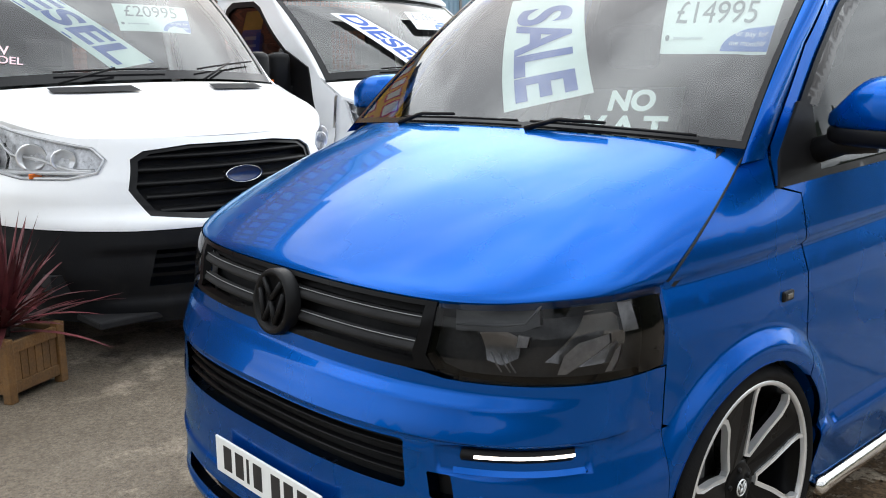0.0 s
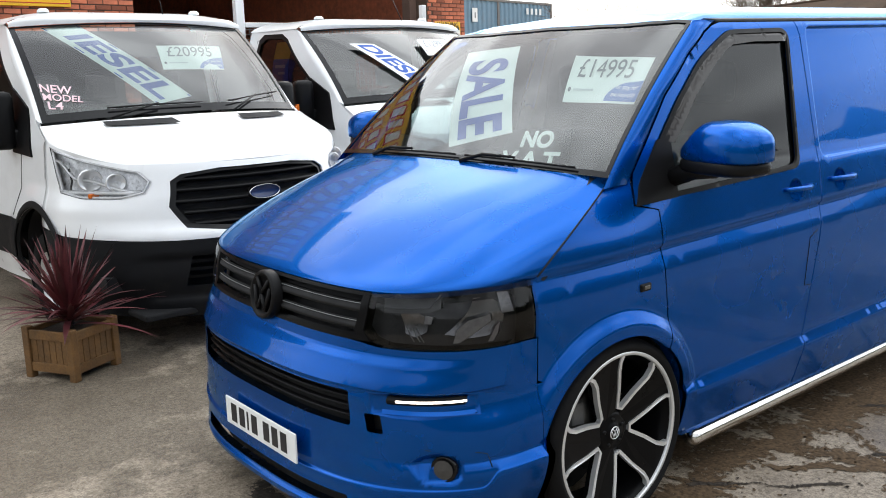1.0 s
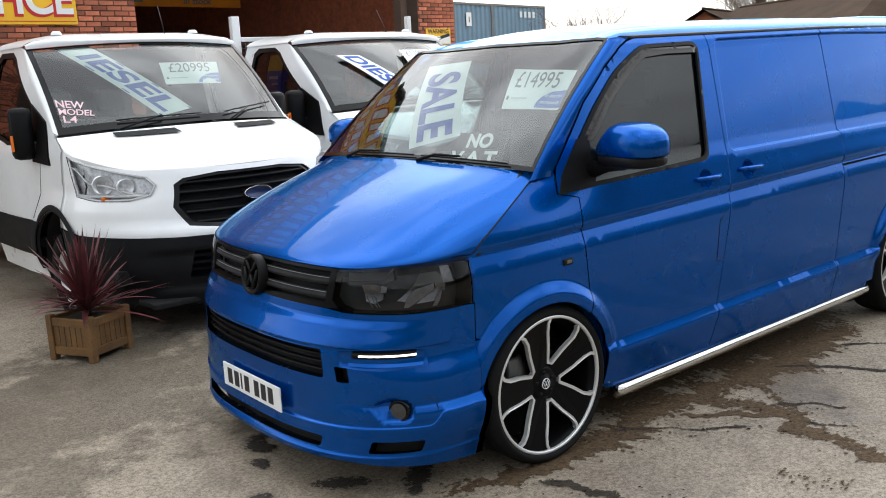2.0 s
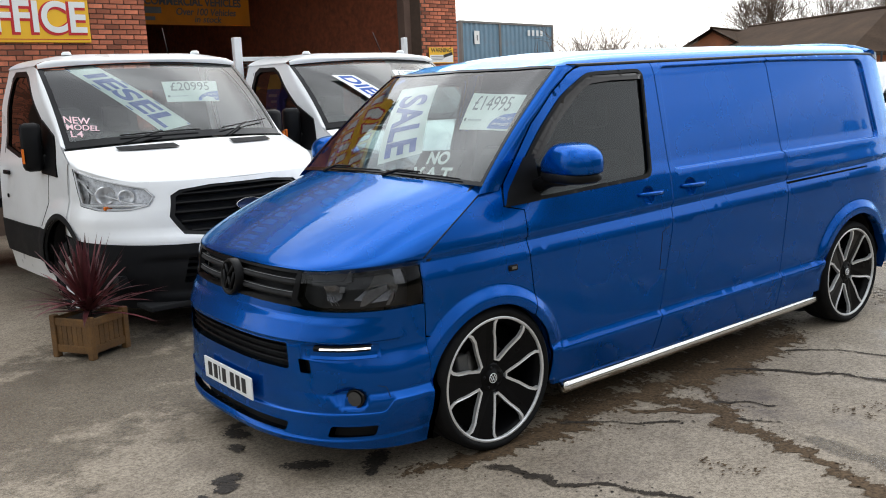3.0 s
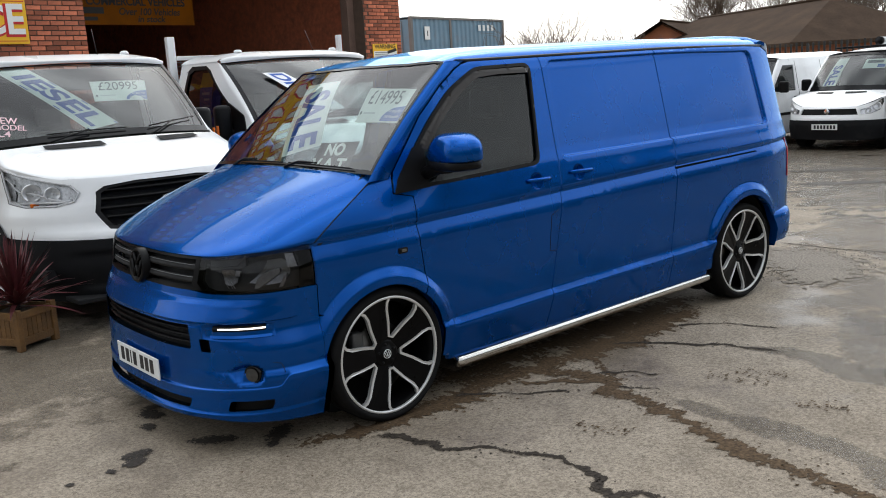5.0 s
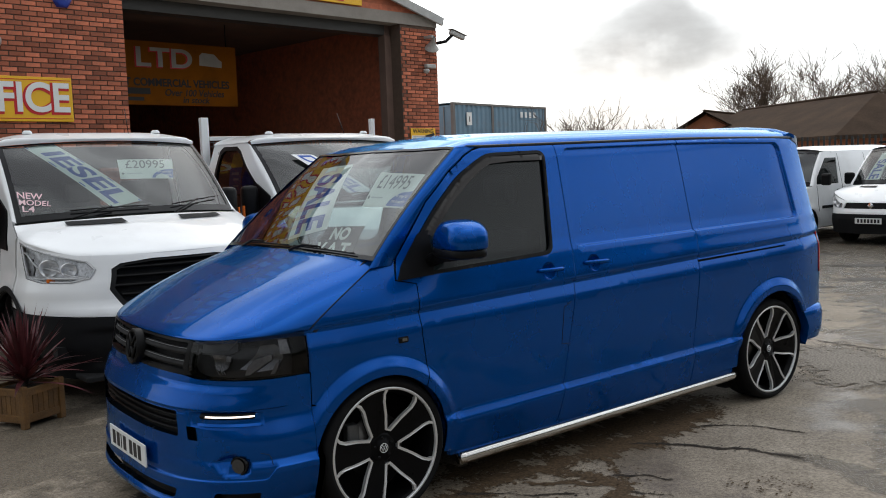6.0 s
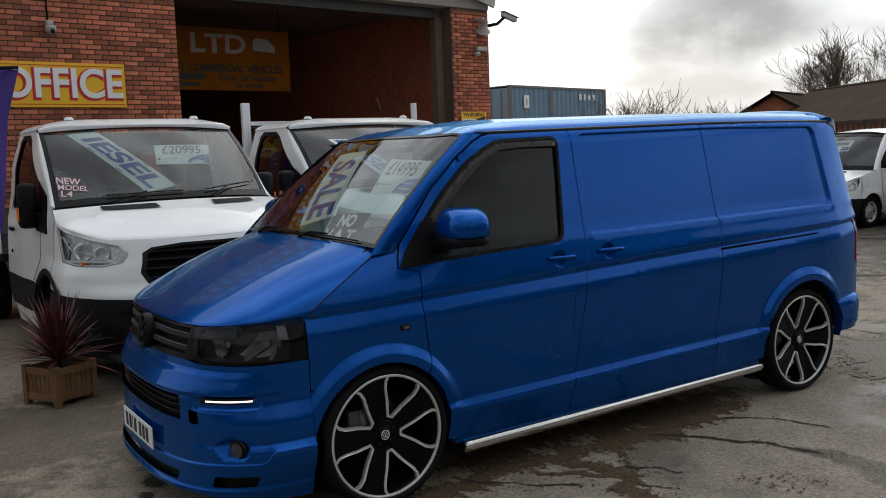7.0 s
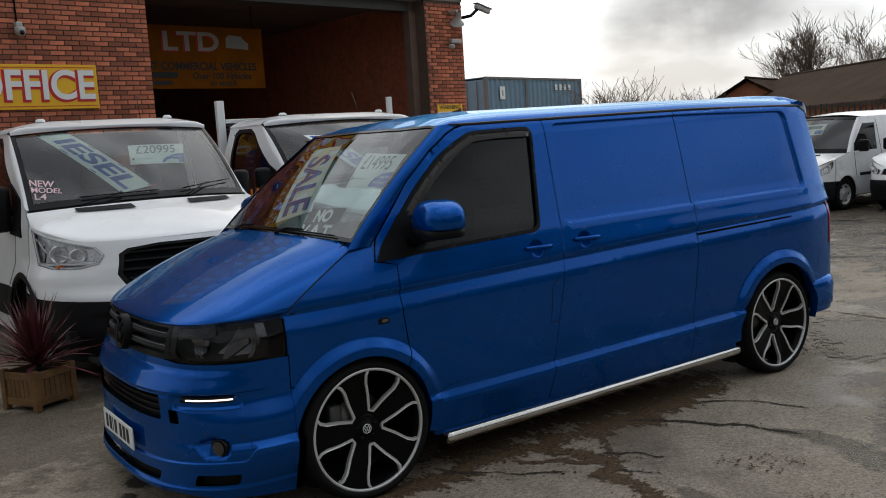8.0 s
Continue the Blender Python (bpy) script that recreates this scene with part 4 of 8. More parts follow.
# headlamps
for s in (-1, 1):
    turn = lambda poly: [(s * q, z) for q, z in poly][::(1 if s > 0 else -1)]
    HL = turn([(HL_I + 0.004, 0.996), (0.50, 1.004), (0.62, 1.013), (0.80, 1.022), (0.92, 1.025), (0.996, 1.026), (0.996, 0.826), (0.92, 0.826), (0.75, 0.827), (0.55, 0.826), (0.43, 0.826), (HL_I + 0.015, 0.84), (HL_I - 0.014, 0.872)])
    lamp = part("headlamp", panel(HL, lambda q, z: t5_nose(z, q) + Vector((0.050, -s * 0.03, 0)), 0.03, flange=0, flip=True), HOUSING, van, "dark smoked headlamp")
    part("lens", panel(HL, lambda q, z: t5_nose(z, q, 0.002), 0.03, flange=0, flip=True), SMOKE, lamp, "smoked clear lens")
    back = lambda d: (lambda q, z: t5_nose(z, q) + Vector((d, -s * d * 0.55, 0)))
    part("inner_bezel", panel(turn([(0.40, 0.985), (0.62, 1.0), (0.62, 0.955), (0.57, 0.940), (0.40, 0.930)]), back(0.030), 0.03, flange=0.01, inward=(1, 0, 0), flip=True), BEZEL, lamp, "satin grey lamp bezel")
    part("reflector", panel(turn([(0.46, 0.930), (0.52, 0.938), (0.565, 0.92), (0.56, 0.875), (0.52, 0.855), (0.48, 0.865)]), lambda q, z: t5_nose(z, q) + Vector((0.030 + 4.0 * (0.004 - ((abs(q) - 0.513) * 0.8) ** 2 - (z - 0.897) ** 2), -s * 0.02, 0)), 0.012, flange=0, flip=True), DIMREF, lamp, "dimmed inner reflector")
    part("reflector", panel(turn([(0.645, 0.872), (0.755, 0.985), (0.83, 0.985), (0.875, 0.955), (0.872, 0.90), (0.835, 0.860), (0.74, 0.855)]), lambda q, z: t5_nose(z, q) + Vector((0.026 + 5.0 * (0.005 - ((abs(q) - 0.76) * 0.55) ** 2 - (z - 0.92) ** 2), -s * 0.02, 0)), 0.014, flange=0, flip=True), DIMREF, lamp, "dimmed large reflector")
    part("side_reflector", panel(turn([(0.868, 0.930), (0.858, 0.998), (0.905, 0.995), (0.918, 0.930)]), back(0.022), 0.02, flange=0.01, inward=(1, 0, 0), flip=True), BRIGHTREF, lamp)
    part("lamp_blank", panel(turn([(0.925, 0.822), (0.935, 1.020), (0.992, 1.022), (0.992, 0.822)]), back(0.014), 0.03, flange=0.006, inward=(1, 0, 0), flip=True), RIMBLK, lamp, "black blanked lamp end")
    # facets are cut to the outlines of the bright glints
    for name, quad, d in (("reflector_facet", [(0.676, 0.845), (0.690, 0.890), (0.731, 0.918), (0.822, 0.934), (0.826, 0.912), (0.745, 0.870), (0.700, 0.845)], 0.016), ("reflector_facet", [(0.815, 0.842), (0.842, 0.890), (0.862, 0.905), (0.852, 0.865), (0.835, 0.842)], 0.018), ("bulb_cap", [(0.560, 0.908), (0.564, 0.936), (0.594, 0.932), (0.588, 0.908)], 0.016)):
        part(name, panel(turn(quad), back(d), 0.02, flange=0.006, inward=(1, 0, 0), flip=True), BRIGHTREF, lamp, "pale facet painted as a reflector highlight")
    for dq in (0.0, 0.022, 0.036):
        part("reflector_rib", tube([t5_nose(z, s * q) + Vector((0.016, 0, 0)) for q, z in ((0.492 + dq, 0.894), (0.506 + dq, 0.868), (0.522 + dq, 0.850))], 0.0022, 6), BRIGHTREF, lamp)
    part("trim_line", tube([t5_nose(z, s * q) + Vector((0.018, 0, 0)) for q, z in ((0.40, 0.950), (0.50, 0.955), (0.575, 0.962), (0.60, 0.985), (0.62, 1.004))], 0.0035, 6), BEZEL, lamp)

# number plate: characters are plain bars
plate = part("number_plate", boxm(-1.012, -1.004, -0.322, 0.238, 0.350, 0.464, 0.003), PLATEW, van, "white front number plate with black characters")
for i, cx in enumerate((0.165, 0.096, 0.048, -0.006, -0.102, -0.168, -0.235)):
    w = 0.012 if i == 2 else 0.045
    part("plate_bar", boxm(-1.0135, -1.0118, cx - w / 2, cx + w / 2, 0.370, 0.445), INK, plate)

# wheels
def ring_piece(poly, y0, y1, bev=0.004):
    bm = bmesh.new()
    a = [bm.verts.new((x, y0, z)) for x, z in poly]
    f = bm.faces.new(a)
    r = bmesh.ops.extrude_face_region(bm, geom=[f])
    vs2 = [v for v in r["geom"] if isinstance(v, bmesh.types.BMVert)]
    bmesh.ops.translate(bm, verts=vs2, vec=(0, y1 - y0, 0))
    bmesh.ops.recalc_face_normals(bm, faces=bm.faces)
    return bm


TYRE_R, RIM_R = 0.366, 0.318


def van_wheel(name_label):
    """Origin at the hub's outer face, facing -y."""
    hub = thing("wheel", name_label, "wheel")
    tyre = lathe([(RIM_R - 0.012, 0.03), (RIM_R + 0.002, 0.004), (RIM_R + 0.018, -0.006), (TYRE_R - 0.018, 0.0), (TYRE_R - 0.005, 0.014), (TYRE_R, 0.035), (TYRE_R, 0.10), (TYRE_R - 0.004, 0.104), (TYRE_R - 0.004, 0.112), (TYRE_R, 0.116), (TYRE_R, 0.20), (TYRE_R - 0.006, 0.225), (TYRE_R - 0.03, 0.24), (RIM_R - 0.01, 0.22)], 72)
    part("tyre", tyre, RUBBER, hub, "low-profile black tyre")
    part("rim_barrel", lathe([(RIM_R - 0.004, 0.005), (RIM_R - 0.02, 0.03), (RIM_R - 0.035, 0.06), (RIM_R - 0.03, 0.21)], 60), RIMBLK, hub)
    part("rim_edge", lathe([(RIM_R - 0.014, 0.018), (RIM_R - 0.013, 0.007), (RIM_R - 0.010, 0.003), (RIM_R - 0.001, 0.003), (RIM_R + 0.003, 0.008)], 72), ALLOY, hub, "bright machined rim edge")
    part("brake_disc", lathe([(0.0, 0.115), (0.165, 0.115), (0.167, 0.135)], 40), mat("brake_disc_steel" if "brake_disc_steel" not in bpy.data.materials else "brake_disc_steel2", (0.16, 0.15, 0.14), 0.4, 1.0), hub)
    part("caliper", boxm(-0.18, -0.11, 0.085, 0.14, -0.02, 0.14, 0.012), mat("caliper_grey", (0.10, 0.10, 0.10), 0.5), hub)
    rr = RIM_R - 0.012

    def polar(r, deg):
        return (r * math.cos(radians(deg)), r * math.sin(radians(deg)))

    def ribbon(line, w):
        left, right = [], []
        for i, p in enumerate(line):
            q0, q1 = Vector(line[max(i - 1, 0)]), Vector(line[min(i + 1, len(line) - 1)])
            t = (q1 - q0).normalized()
            nn = Vector((-t.y, t.x)) * w * 0.5
            left.append(tuple(Vector(p) + nn))
            right.append(tuple(Vector(p) - nn))
        return left + right[::-1]

    def dish(bm):
        """The face is concave: everything sinks towards the hub."""
        for v in bm.verts:
            v.co.y += 0.036 * smooth(0.95, 0.15, math.hypot(v.co.x, v.co.z) / RIM_R)
        return bm

    for k in range(5):
        a = 72 * k - 3.0
        left = [polar(0.094, a - 7.5), polar(0.175, a - 16.5), polar(0.246, a - 21.0), polar(0.284, a - 20.5), polar(rr, a - 18.0)]
        right = [polar(0.094, a + 7.5), polar(0.175, a + 16.5), polar(0.246, a + 21.0), polar(0.284, a + 20.5), polar(rr, a + 18.0)]
        nxt = [polar(0.094, a + 64.5), polar(0.175, a + 55.5), polar(0.246, a + 51.0), polar(0.284, a + 51.5), polar(rr, a + 54.0)]
        spoke = part("spoke", dish(ring_piece([polar(0.05, a + 7.5)] + right + [polar(rr, a + 30), polar(rr, a + 42)] + nxt[::-1] + [polar(0.05, a + 64.5)], 0.015, 0.055)), RIMBLK, hub, "gloss black spoke")
        part("spoke_edge", dish(ring_piece(ribbon(left[::-1] + right, 0.0142), 0.009, 0.03)), ALLOY, spoke)
    part("hub_cap", lathe([(0.0, 0.036), (0.030, 0.037), (0.034, 0.042), (0.062, 0.046), (0.080, 0.050), (0.086, 0.08)], 36), RIMBLK, hub)
    part("cap_badge", lathe([(0.021, 0.0355), (0.0222, 0.034), (0.0245, 0.034), (0.0258, 0.0375)], 30), ALLOY, hub)
    for q0, q1 in (((-0.011, 0.017), (0.0, 0.002)), ((0.011, 0.017), (0.0, 0.002)), ((-0.017, 0.009), (-0.007, -0.016)), ((0.017, 0.009), (0.007, -0.016)), ((-0.007, -0.016), (0.0, 0.0)), ((0.007, -0.016), (0.0, 0.0))):
        part("cap_badge_bar", tube([(q0[0], 0.035, q0[1]), (q1[0], 0.035, q1[1])], 0.0024, 6), ALLOY, hub)
    for k in range(5):
        a = 2 * math.pi * k / 5 + 0.4
        b = part("wheel_bolt", lathe([(0.0, 0.0), (0.008, 0.0), (0.009, 0.012)], 8), BLACKP, hub)
        b.matrix_basis = Matrix.Translation((0.052 * math.cos(a), 0.040, 0.052 * math.sin(a)))
    return hub


wheel = van_wheel("wheel")
for key in ("label", "category"):
    del wheel[key]
wheel.parent = van
wheel.matrix_basis = pose(0, -0.975, HUB_Z, 0, 0, 0)
for x, y, rz, spin in ((REAR_X, -0.958, 0, 34.0), (0, 0.975, 180, 12), (REAR_X, 0.958, 180, 40)):
    copy_thing(wheel, pose(x, y, HUB_Z, 0, 0, rz) @ pose(0, 0, 0, 0, spin, 0))

# mirrors
def bulb(rx, ry, rz, e1=0.6, e2=0.6, nu=20, nv=28):
    """A rounded block."""
    f = lambda v, e: math.copysign(abs(v) ** e, v)
    return patch(lambda a, b: (rx * f(math.cos(a), e1) * f(math.cos(b), e2), ry * f(math.cos(a), e1) * f(math.sin(b), e2), rz * f(math.sin(a), e1)), rng(-math.pi / 2, math.pi / 2, nu), rng(-math.pi, math.pi, nv), flip=True)


for s in (-1, 1):
    mirror = part("door_mirror", bulb(0.112, 0.182, 0.104, 0.62, 0.66), BLUE, van, "painted door mirror on a black arm")
    mirror.matrix_basis = pose(0.425, s * 1.112, 1.394, 0, 0, s * 12)
    for v in mirror.data.vertices:
        inner = smooth(0.2, 1.0, -v.co.y * s / 0.168)
        if v.co.z > -0.03:
            v.co.z = -0.03 + (v.co.z + 0.03) * (1 - 0.62 * inner) * (1 - 0.10 * smooth(0.3, 1.0, v.co.y * s / 0.168))
        else:
            v.co.z = -0.03 + (v.co.z + 0.03) * 0.3
    part("mirror_base", bulb(0.108, 0.172, 0.034, 0.55, 0.6), BLACKP, mirror).matrix_basis = Matrix.Translation((0.0, -s * 0.008, -0.060))
    part("mirror_arm", tube([(0, -s * 0.05, -0.075), (-0.04, -s * 0.13, -0.085), (-0.08, -s * 0.20, -0.115)], 0.038, 12), BLACKP, mirror)
    part("mirror_glass", bulb(0.010, 0.09, 0.055, 0.4, 0.5), CHROME, mirror).matrix_basis = Matrix.Translation((0.098, 0, 0.0))

# wipers
for y0, y1 in ((0.50, -0.10), (-0.16, -0.74)):
    wp = [screen(0.022, y / WSW0) + Vector((-0.014, 0, 0.012)) for y in rng(y0, y1, 10)]
    wiper = part("wiper", tube(wp, 0.0045, 6), BLACKP, van, "black windscreen wiper")
    part("wiper_arm", tube([ws_base(y0 / WSW0) + Vector((-0.03, 0.0, 0.004)), wp[2] + Vector((-0.008, 0, 0.012)), wp[5] + Vector((-0.006, 0, 0.012))], 0.006, 8, radii=[0.009, 0.007, 0.005]), BLACKP, wiper)

# tail: bumper, lamps, tailgate, spoiler
part("tailgate", patch(lambda z, v: (4.22 + 0.03 * (1 - v * v) - 0.16 * smooth(1.1, 1.9, z), v * (t5_w(4.22, z) - 0.005), z), rng(0.5, 1.88, 14), rng(-1, 1, 16), flip=True), BLUE, van)
RB_W = lin([0.2, 0.33, 0.36, 0.50, 0.545, 0.56], [0.90, 0.94, 0.955, 0.965, 0.945, 0.90])
part("rear_bumper", patch(lambda z, a: (3.80 + 0.62 * max(0.0, math.cos(radians(a))) ** 0.55, math.copysign(RB_W(z) * abs(math.sin(radians(a))) ** 0.45, a), z), [0.30, 0.33, 0.36, 0.42, 0.48, 0.52, 0.545, 0.555], rng(-90, 90, 40)), BLUE, van)
for s in (-1, 1):
    part("tail_lamp", patch(lambda z, k: (4.17 + 0.075 * k - 0.035 * smooth(1.0, 1.15, z), s * (t5_w(4.19, z) + 0.012 - 0.05 * k * k), z), rng(0.80, 1.16, 8), rng(0, 1, 6), flip=s > 0, thick=0.03, inward=(0, -s, 0)), REDLENS, van, "red upright tail lamp")
part("roof_spoiler", patch(lambda k, v: (4.0 + 0.24 * k - 0.05 * v * v * k, v * 0.70, t5_roof(min(4.1, 4.0 + 0.24 * k), v * 0.93)[2] + 0.014 * smooth(0, 0.3, k) - 0.035 * k * k - 0.012 * v ** 6), rng(0, 1, 8), rng(-1, 1, 22), thick=0.025, inward=(-0.3, 0, -1)), BLUE, van, "painted roof spoiler over the tailgate")
for s in (-1, 1):
    part("spoiler_end", patch(lambda k, q: (4.12 + 0.085 * q + 0.02 * k * q, s * (0.694 + 0.008 * math.sin(math.pi * q)), 1.868 - 0.03 * q * q - 0.075 * k * (0.5 + 0.5 * q)), rng(0, 1, 5), rng(0, 1, 6), thick=0.02, inward=(0, -s, 0)), END_SHEEN, van, "spoiler end, pale with painted sky reflection")
# unseen block added inside the rear bumper to close a bright gap
part("rear_crossmember", boxm(3.84, 4.30, -0.86, 0.86, 0.31, 0.54, 0.02), DARK, van)
part("underbody", boxm(-0.45, 3.85, -0.70, 0.70, 0.20, 0.30, 0.02), DARK, van)
part("bulkhead", patch(lambda z, v: (1.44, v * (t5_w(1.5, z) - 0.06), z), rng(0.3, 1.86, 8), [-1, 1]), DASH, van)

# cab interior
dash = bmesh.new()
box(dash, -0.02, 0.42, -0.80, 0.80, 0.85, 1.27, 0.06)
part("dashboard", dash, DASHL, van, "pale grey dashboard")
for y in (-0.42, 0.42):
    sb = bmesh.new()
    box(sb, 0.85, 1.35, y - 0.25, y + 0.25, 0.75, 0.92, 0.05)
    box(sb, 1.22, 1.38, y - 0.24, y + 0.24, 0.85, 1.45, 0.06, pose(0, 0, 0, 0, 4, 0))
    box(sb, 1.26, 1.36, y - 0.13, y + 0.13, 1.50, 1.70, 0.04)
    part("seat", sb, SEATC, van, "grey cloth cab seat")
part("steering_wheel", lathe([(0.175, -0.013), (0.19, 0.0), (0.175, 0.013), (0.165, 0.0), (0.175, -0.013)], 30, "x"), BLACKP, van).matrix_basis = pose(0.55, 0.40, 1.12, 0, -30, 0)


# let the whole body down onto its wheels
def lower(ob, m):
    for child in ob.children:
        if child.name.split(".")[0] == "wheel":
            continue
        mc = m @ child.matrix_basis
        if child.data is not None:
            back = mc.inverted()
            for v in child.data.vertices:
                v.co = back @ settle(mc @ v.co)
        lower(child, mc)


lower(van, Matrix())


# ---- white cab-chassis trucks ----
def make_nose(w_of, xs, x0_of, e):
    def nose(z, s, out=0.0):
        a = s * math.pi / 2
        p = 2 / e
        return Vector((xs - (xs - x0_of(z) + out) * abs(math.cos(a)) ** p, (w_of(xs, z) + out * 0.6) * math.copysign(abs(math.sin(a)) ** p, s), z))
    return nose


TR_W = lin([0.3, 0.5, 0.62, 0.8, 1.1, 1.3, 1.42, 1.5, 2.0, 2.1, 2.16], [0.95, 0.985, 1.0, 1.005, 0.99, 0.975, 0.95, 0.935, 0.885, 0.87, 0.85])
TR_AX, TR_R, TR_AZ = 1.17, 0.45, 0.42


def tr_w(x, z):
    w = TR_W(z) - 0.06 * max(0.0, (1.0 - x) / 0.6) ** 2 * smooth(0.5, 1.3, z)
    r = math.hypot(x - TR_AX, z - TR_AZ)
    w += 0.05 * smooth(1.25, 2.1, x) * smooth(2.12, 1.75, z)
    return w + 0.03 * smooth(0.66, 0.50, r) * smooth(0.3, 0.5, z)


TR_X0 = lin([0.2, 0.3, 0.5, 0.76, 0.80, 0.84, 1.0, 1.15, 1.25, 1.32], [0.09, 0.05, 0.0, 0.015, 0.05, 0.07, 0.10, 0.15, 0.20, 0.26])
tr_nose = make_nose(tr_w, 1.0, TR_X0, 2.1)
TYREW = mat("truck_wheel_white", (0.55, 0.55, 0.55), 0.5, 0.2, var=0.2, dirt=((0.12, 0.11, 0.1), 0.6, 9))
MESH_W = mat("mesh_wire_grey", (0.20, 0.20, 0.20), 0.5, 0.5)


LAMPSILVER = mat("lamp_silver", (0.70, 0.71, 0.73), 0.3, 0.35, var=0.45, scale=26)
BRIGHT = mat("bright_lamp_trim", (0.88, 0.89, 0.90), 0.22, 0.45, var=0.05)


def simple_wheel(parent, pos, radius, rim, steel, flip, width=0.2):
    hub = part("wheel", lathe([(rim, 0.03), (rim + 0.01, 0.0), (radius - 0.02, 0.0), (radius, 0.025), (radius, width - 0.02), (radius - 0.02, width), (rim, width - 0.03)], 44), RUBBER, parent, "black tyre on a pale wheel")
    hub.matrix_basis = Matrix.Translation(pos) @ pose(0, 0, 0, 0, 0, flip)
    part("rim", lathe([(0.0, 0.03), (0.05, 0.025), (0.06, 0.05), (rim * 0.62, 0.035), (rim * 0.8, 0.055), (rim * 0.95, 0.03), (rim, 0.012), (rim + 0.006, 0.01)], 36), steel, hub)
    for k in range(6):
        a = 2 * math.pi * k / 6
        part("rim_slot", boxm(-0.02, 0.02, 0.030, 0.055, -0.012, 0.012, 0.003, Matrix.Translation((rim * 0.76 * math.cos(a), 0, rim * 0.76 * math.sin(a))) @ pose(0, 0, 0, 0, -math.degrees(a) + 90, 0)), DARK, hub)
    return hub


def transit(label):
    cab = thing("pickup_truck", label, "truck", group="white trucks outside the workshop")
    nose = tr_nose
    # white front panel with openings for grille and lamps
    GRL = [(-0.30, 1.125), (-0.15, 1.15), (0.15, 1.15), (0.30, 1.125), (0.345, 1.085), (0.355, 0.93), (0.30, 0.795), (0.15, 0.765), (-0.15, 0.765), (-0.30, 0.795), (-0.355, 0.93), (-0.345, 1.085)]

    def lampo(s):
        o = [(s * 0.455, 1.150), (s * 0.55, 1.178), (s * 0.72, 1.230), (s * 0.93, 1.30), (s * 0.895, 1.15), (s * 0.86, 1.015), (s * 0.72, 0.985), (s * 0.54, 0.985), (s * 0.445, 1.015), (s * 0.415, 1.085)]
        return o if s > 0 else o[::-1]

    out = [(-1, 0.78), (-1, 1.335), (-0.9, 1.305), (-0.75, 1.245), (-0.5, 1.195), (0, 1.185), (0.5, 1.195), (0.75, 1.245), (0.9, 1.305), (1, 1.335), (1, 0.78), (0.85, 0.745), (0.6, 0.735), (0.35, 0.725), (0, 0.725), (-0.35, 0.725), (-0.6, 0.735), (-0.85, 0.745)]
    part("front_panel", panel(out, lambda s, z: nose(z, s), 0.035, [GRL, lampo(1), lampo(-1)], 0.03, (1, 0, 0), flip=True), WHITE, cab)
    part("front_backing", patch(lambda z, s: nose(z, s) + Vector((0.08, 0, 0)), rng(0.7, 1.2, 6), rng(-0.42, 0.42, 16), flip=True), DARK, cab)
    bo = [(-1, 0.775), (-0.85, 0.74), (-0.6, 0.73), (-0.35, 0.72), (0, 0.72), (0.35, 0.72), (0.6, 0.73), (0.85, 0.74), (1, 0.775), (0.97, 0.5), (0.94, 0.26), (0.5, 0.22), (-0.5, 0.22), (-0.94, 0.26), (-0.97, 0.5)]
    inl = [(-0.3, 0.62), (0.3, 0.62), (0.34, 0.42), (-0.34, 0.42)]
    bump = part("front_bumper", panel(bo, lambda s, z: nose(z, s, 0.012 - 0.03 * smooth(0.66, 0.60, z) * smooth(0.3, 0.36, z) * smooth(0.55, 0.4, abs(s))), 0.04, [inl], 0.03, (1, 0, 0), flip=True), GREYP, cab, "dark grey plastic front bumper")
    for z in (0.47, 0.52, 0.57):
        part("intake_bar", patch(lambda k, s: nose(z + 0.02 * k, s) + Vector((0.05, 0, 0)), [0, 1], rng(-0.33, 0.33, 14), flip=True), BLACKP, bump)
    grille = part("grille", panel(GRL, lambda s, z: nose(z, s, -0.015), 0.04, [[(x * 0.93, 0.975 + (z - 0.975) * 0.88) for x, z in GRL]], 0.04, (1, 0, 0), flip=True), GLOSSB, cab, "black grille with chunky bars")
    for z in (0.815, 0.885, 0.955, 1.025, 1.09):
        w = 0.26 + 0.07 * smooth(0.82, 0.95, z)
        part("grille_bar", patch(lambda k, s: nose(z + 0.036 * (k - 0.5), s) + Vector((0.015 + 0.03 * (2 * k - 1) ** 2, 0, 0)), rng(0, 1, 5), rng(-w, w, 20), flip=True), BLACKP, grille)
    bd = part("badge", lathe([(0.0, 0.0), (0.8, -0.006), (0.9, -0.012), (1.0, -0.01), (1.02, 0.01)], 30, "x"), mat("badge_navy", (0.02, 0.04, 0.12), 0.2) if "badge_navy" not in bpy.data.materials else bpy.data.materials["badge_navy"], grille, "oval dark blue badge with a chrome rim")
    bd.matrix_basis = Matrix.Translation((TR_X0(0.98) - 0.008, 0, 0.98)) @ Matrix.Diagonal((1, 0.105, 0.045, 1))
    rim = part("badge_rim", lathe([(0.96, -0.016), (1.0, -0.02), (1.06, -0.014), (1.07, 0.01)], 36, "x"), CHROME, bd)
    for s in (-1, 1):
        L = lampo(s)
        lamp = part("headlamp", panel(L, lambda q, z: nose(z, q) + Vector((0.05, -s * 0.03, 0)), 0.035, flange=0, flip=True), LAMPSILVER, cab, "clear headlamp with chrome reflectors")
        cq, cz = sum(p[0] for p in L) / len(L), sum(p[1] for p in L) / len(L)
        edge = [nose(cz + (z - cz) * 0.93, cq + (q - cq) * 0.95) + Vector((0.012, -s * 0.006, 0)) for q, z in resample(L, 0.03)]
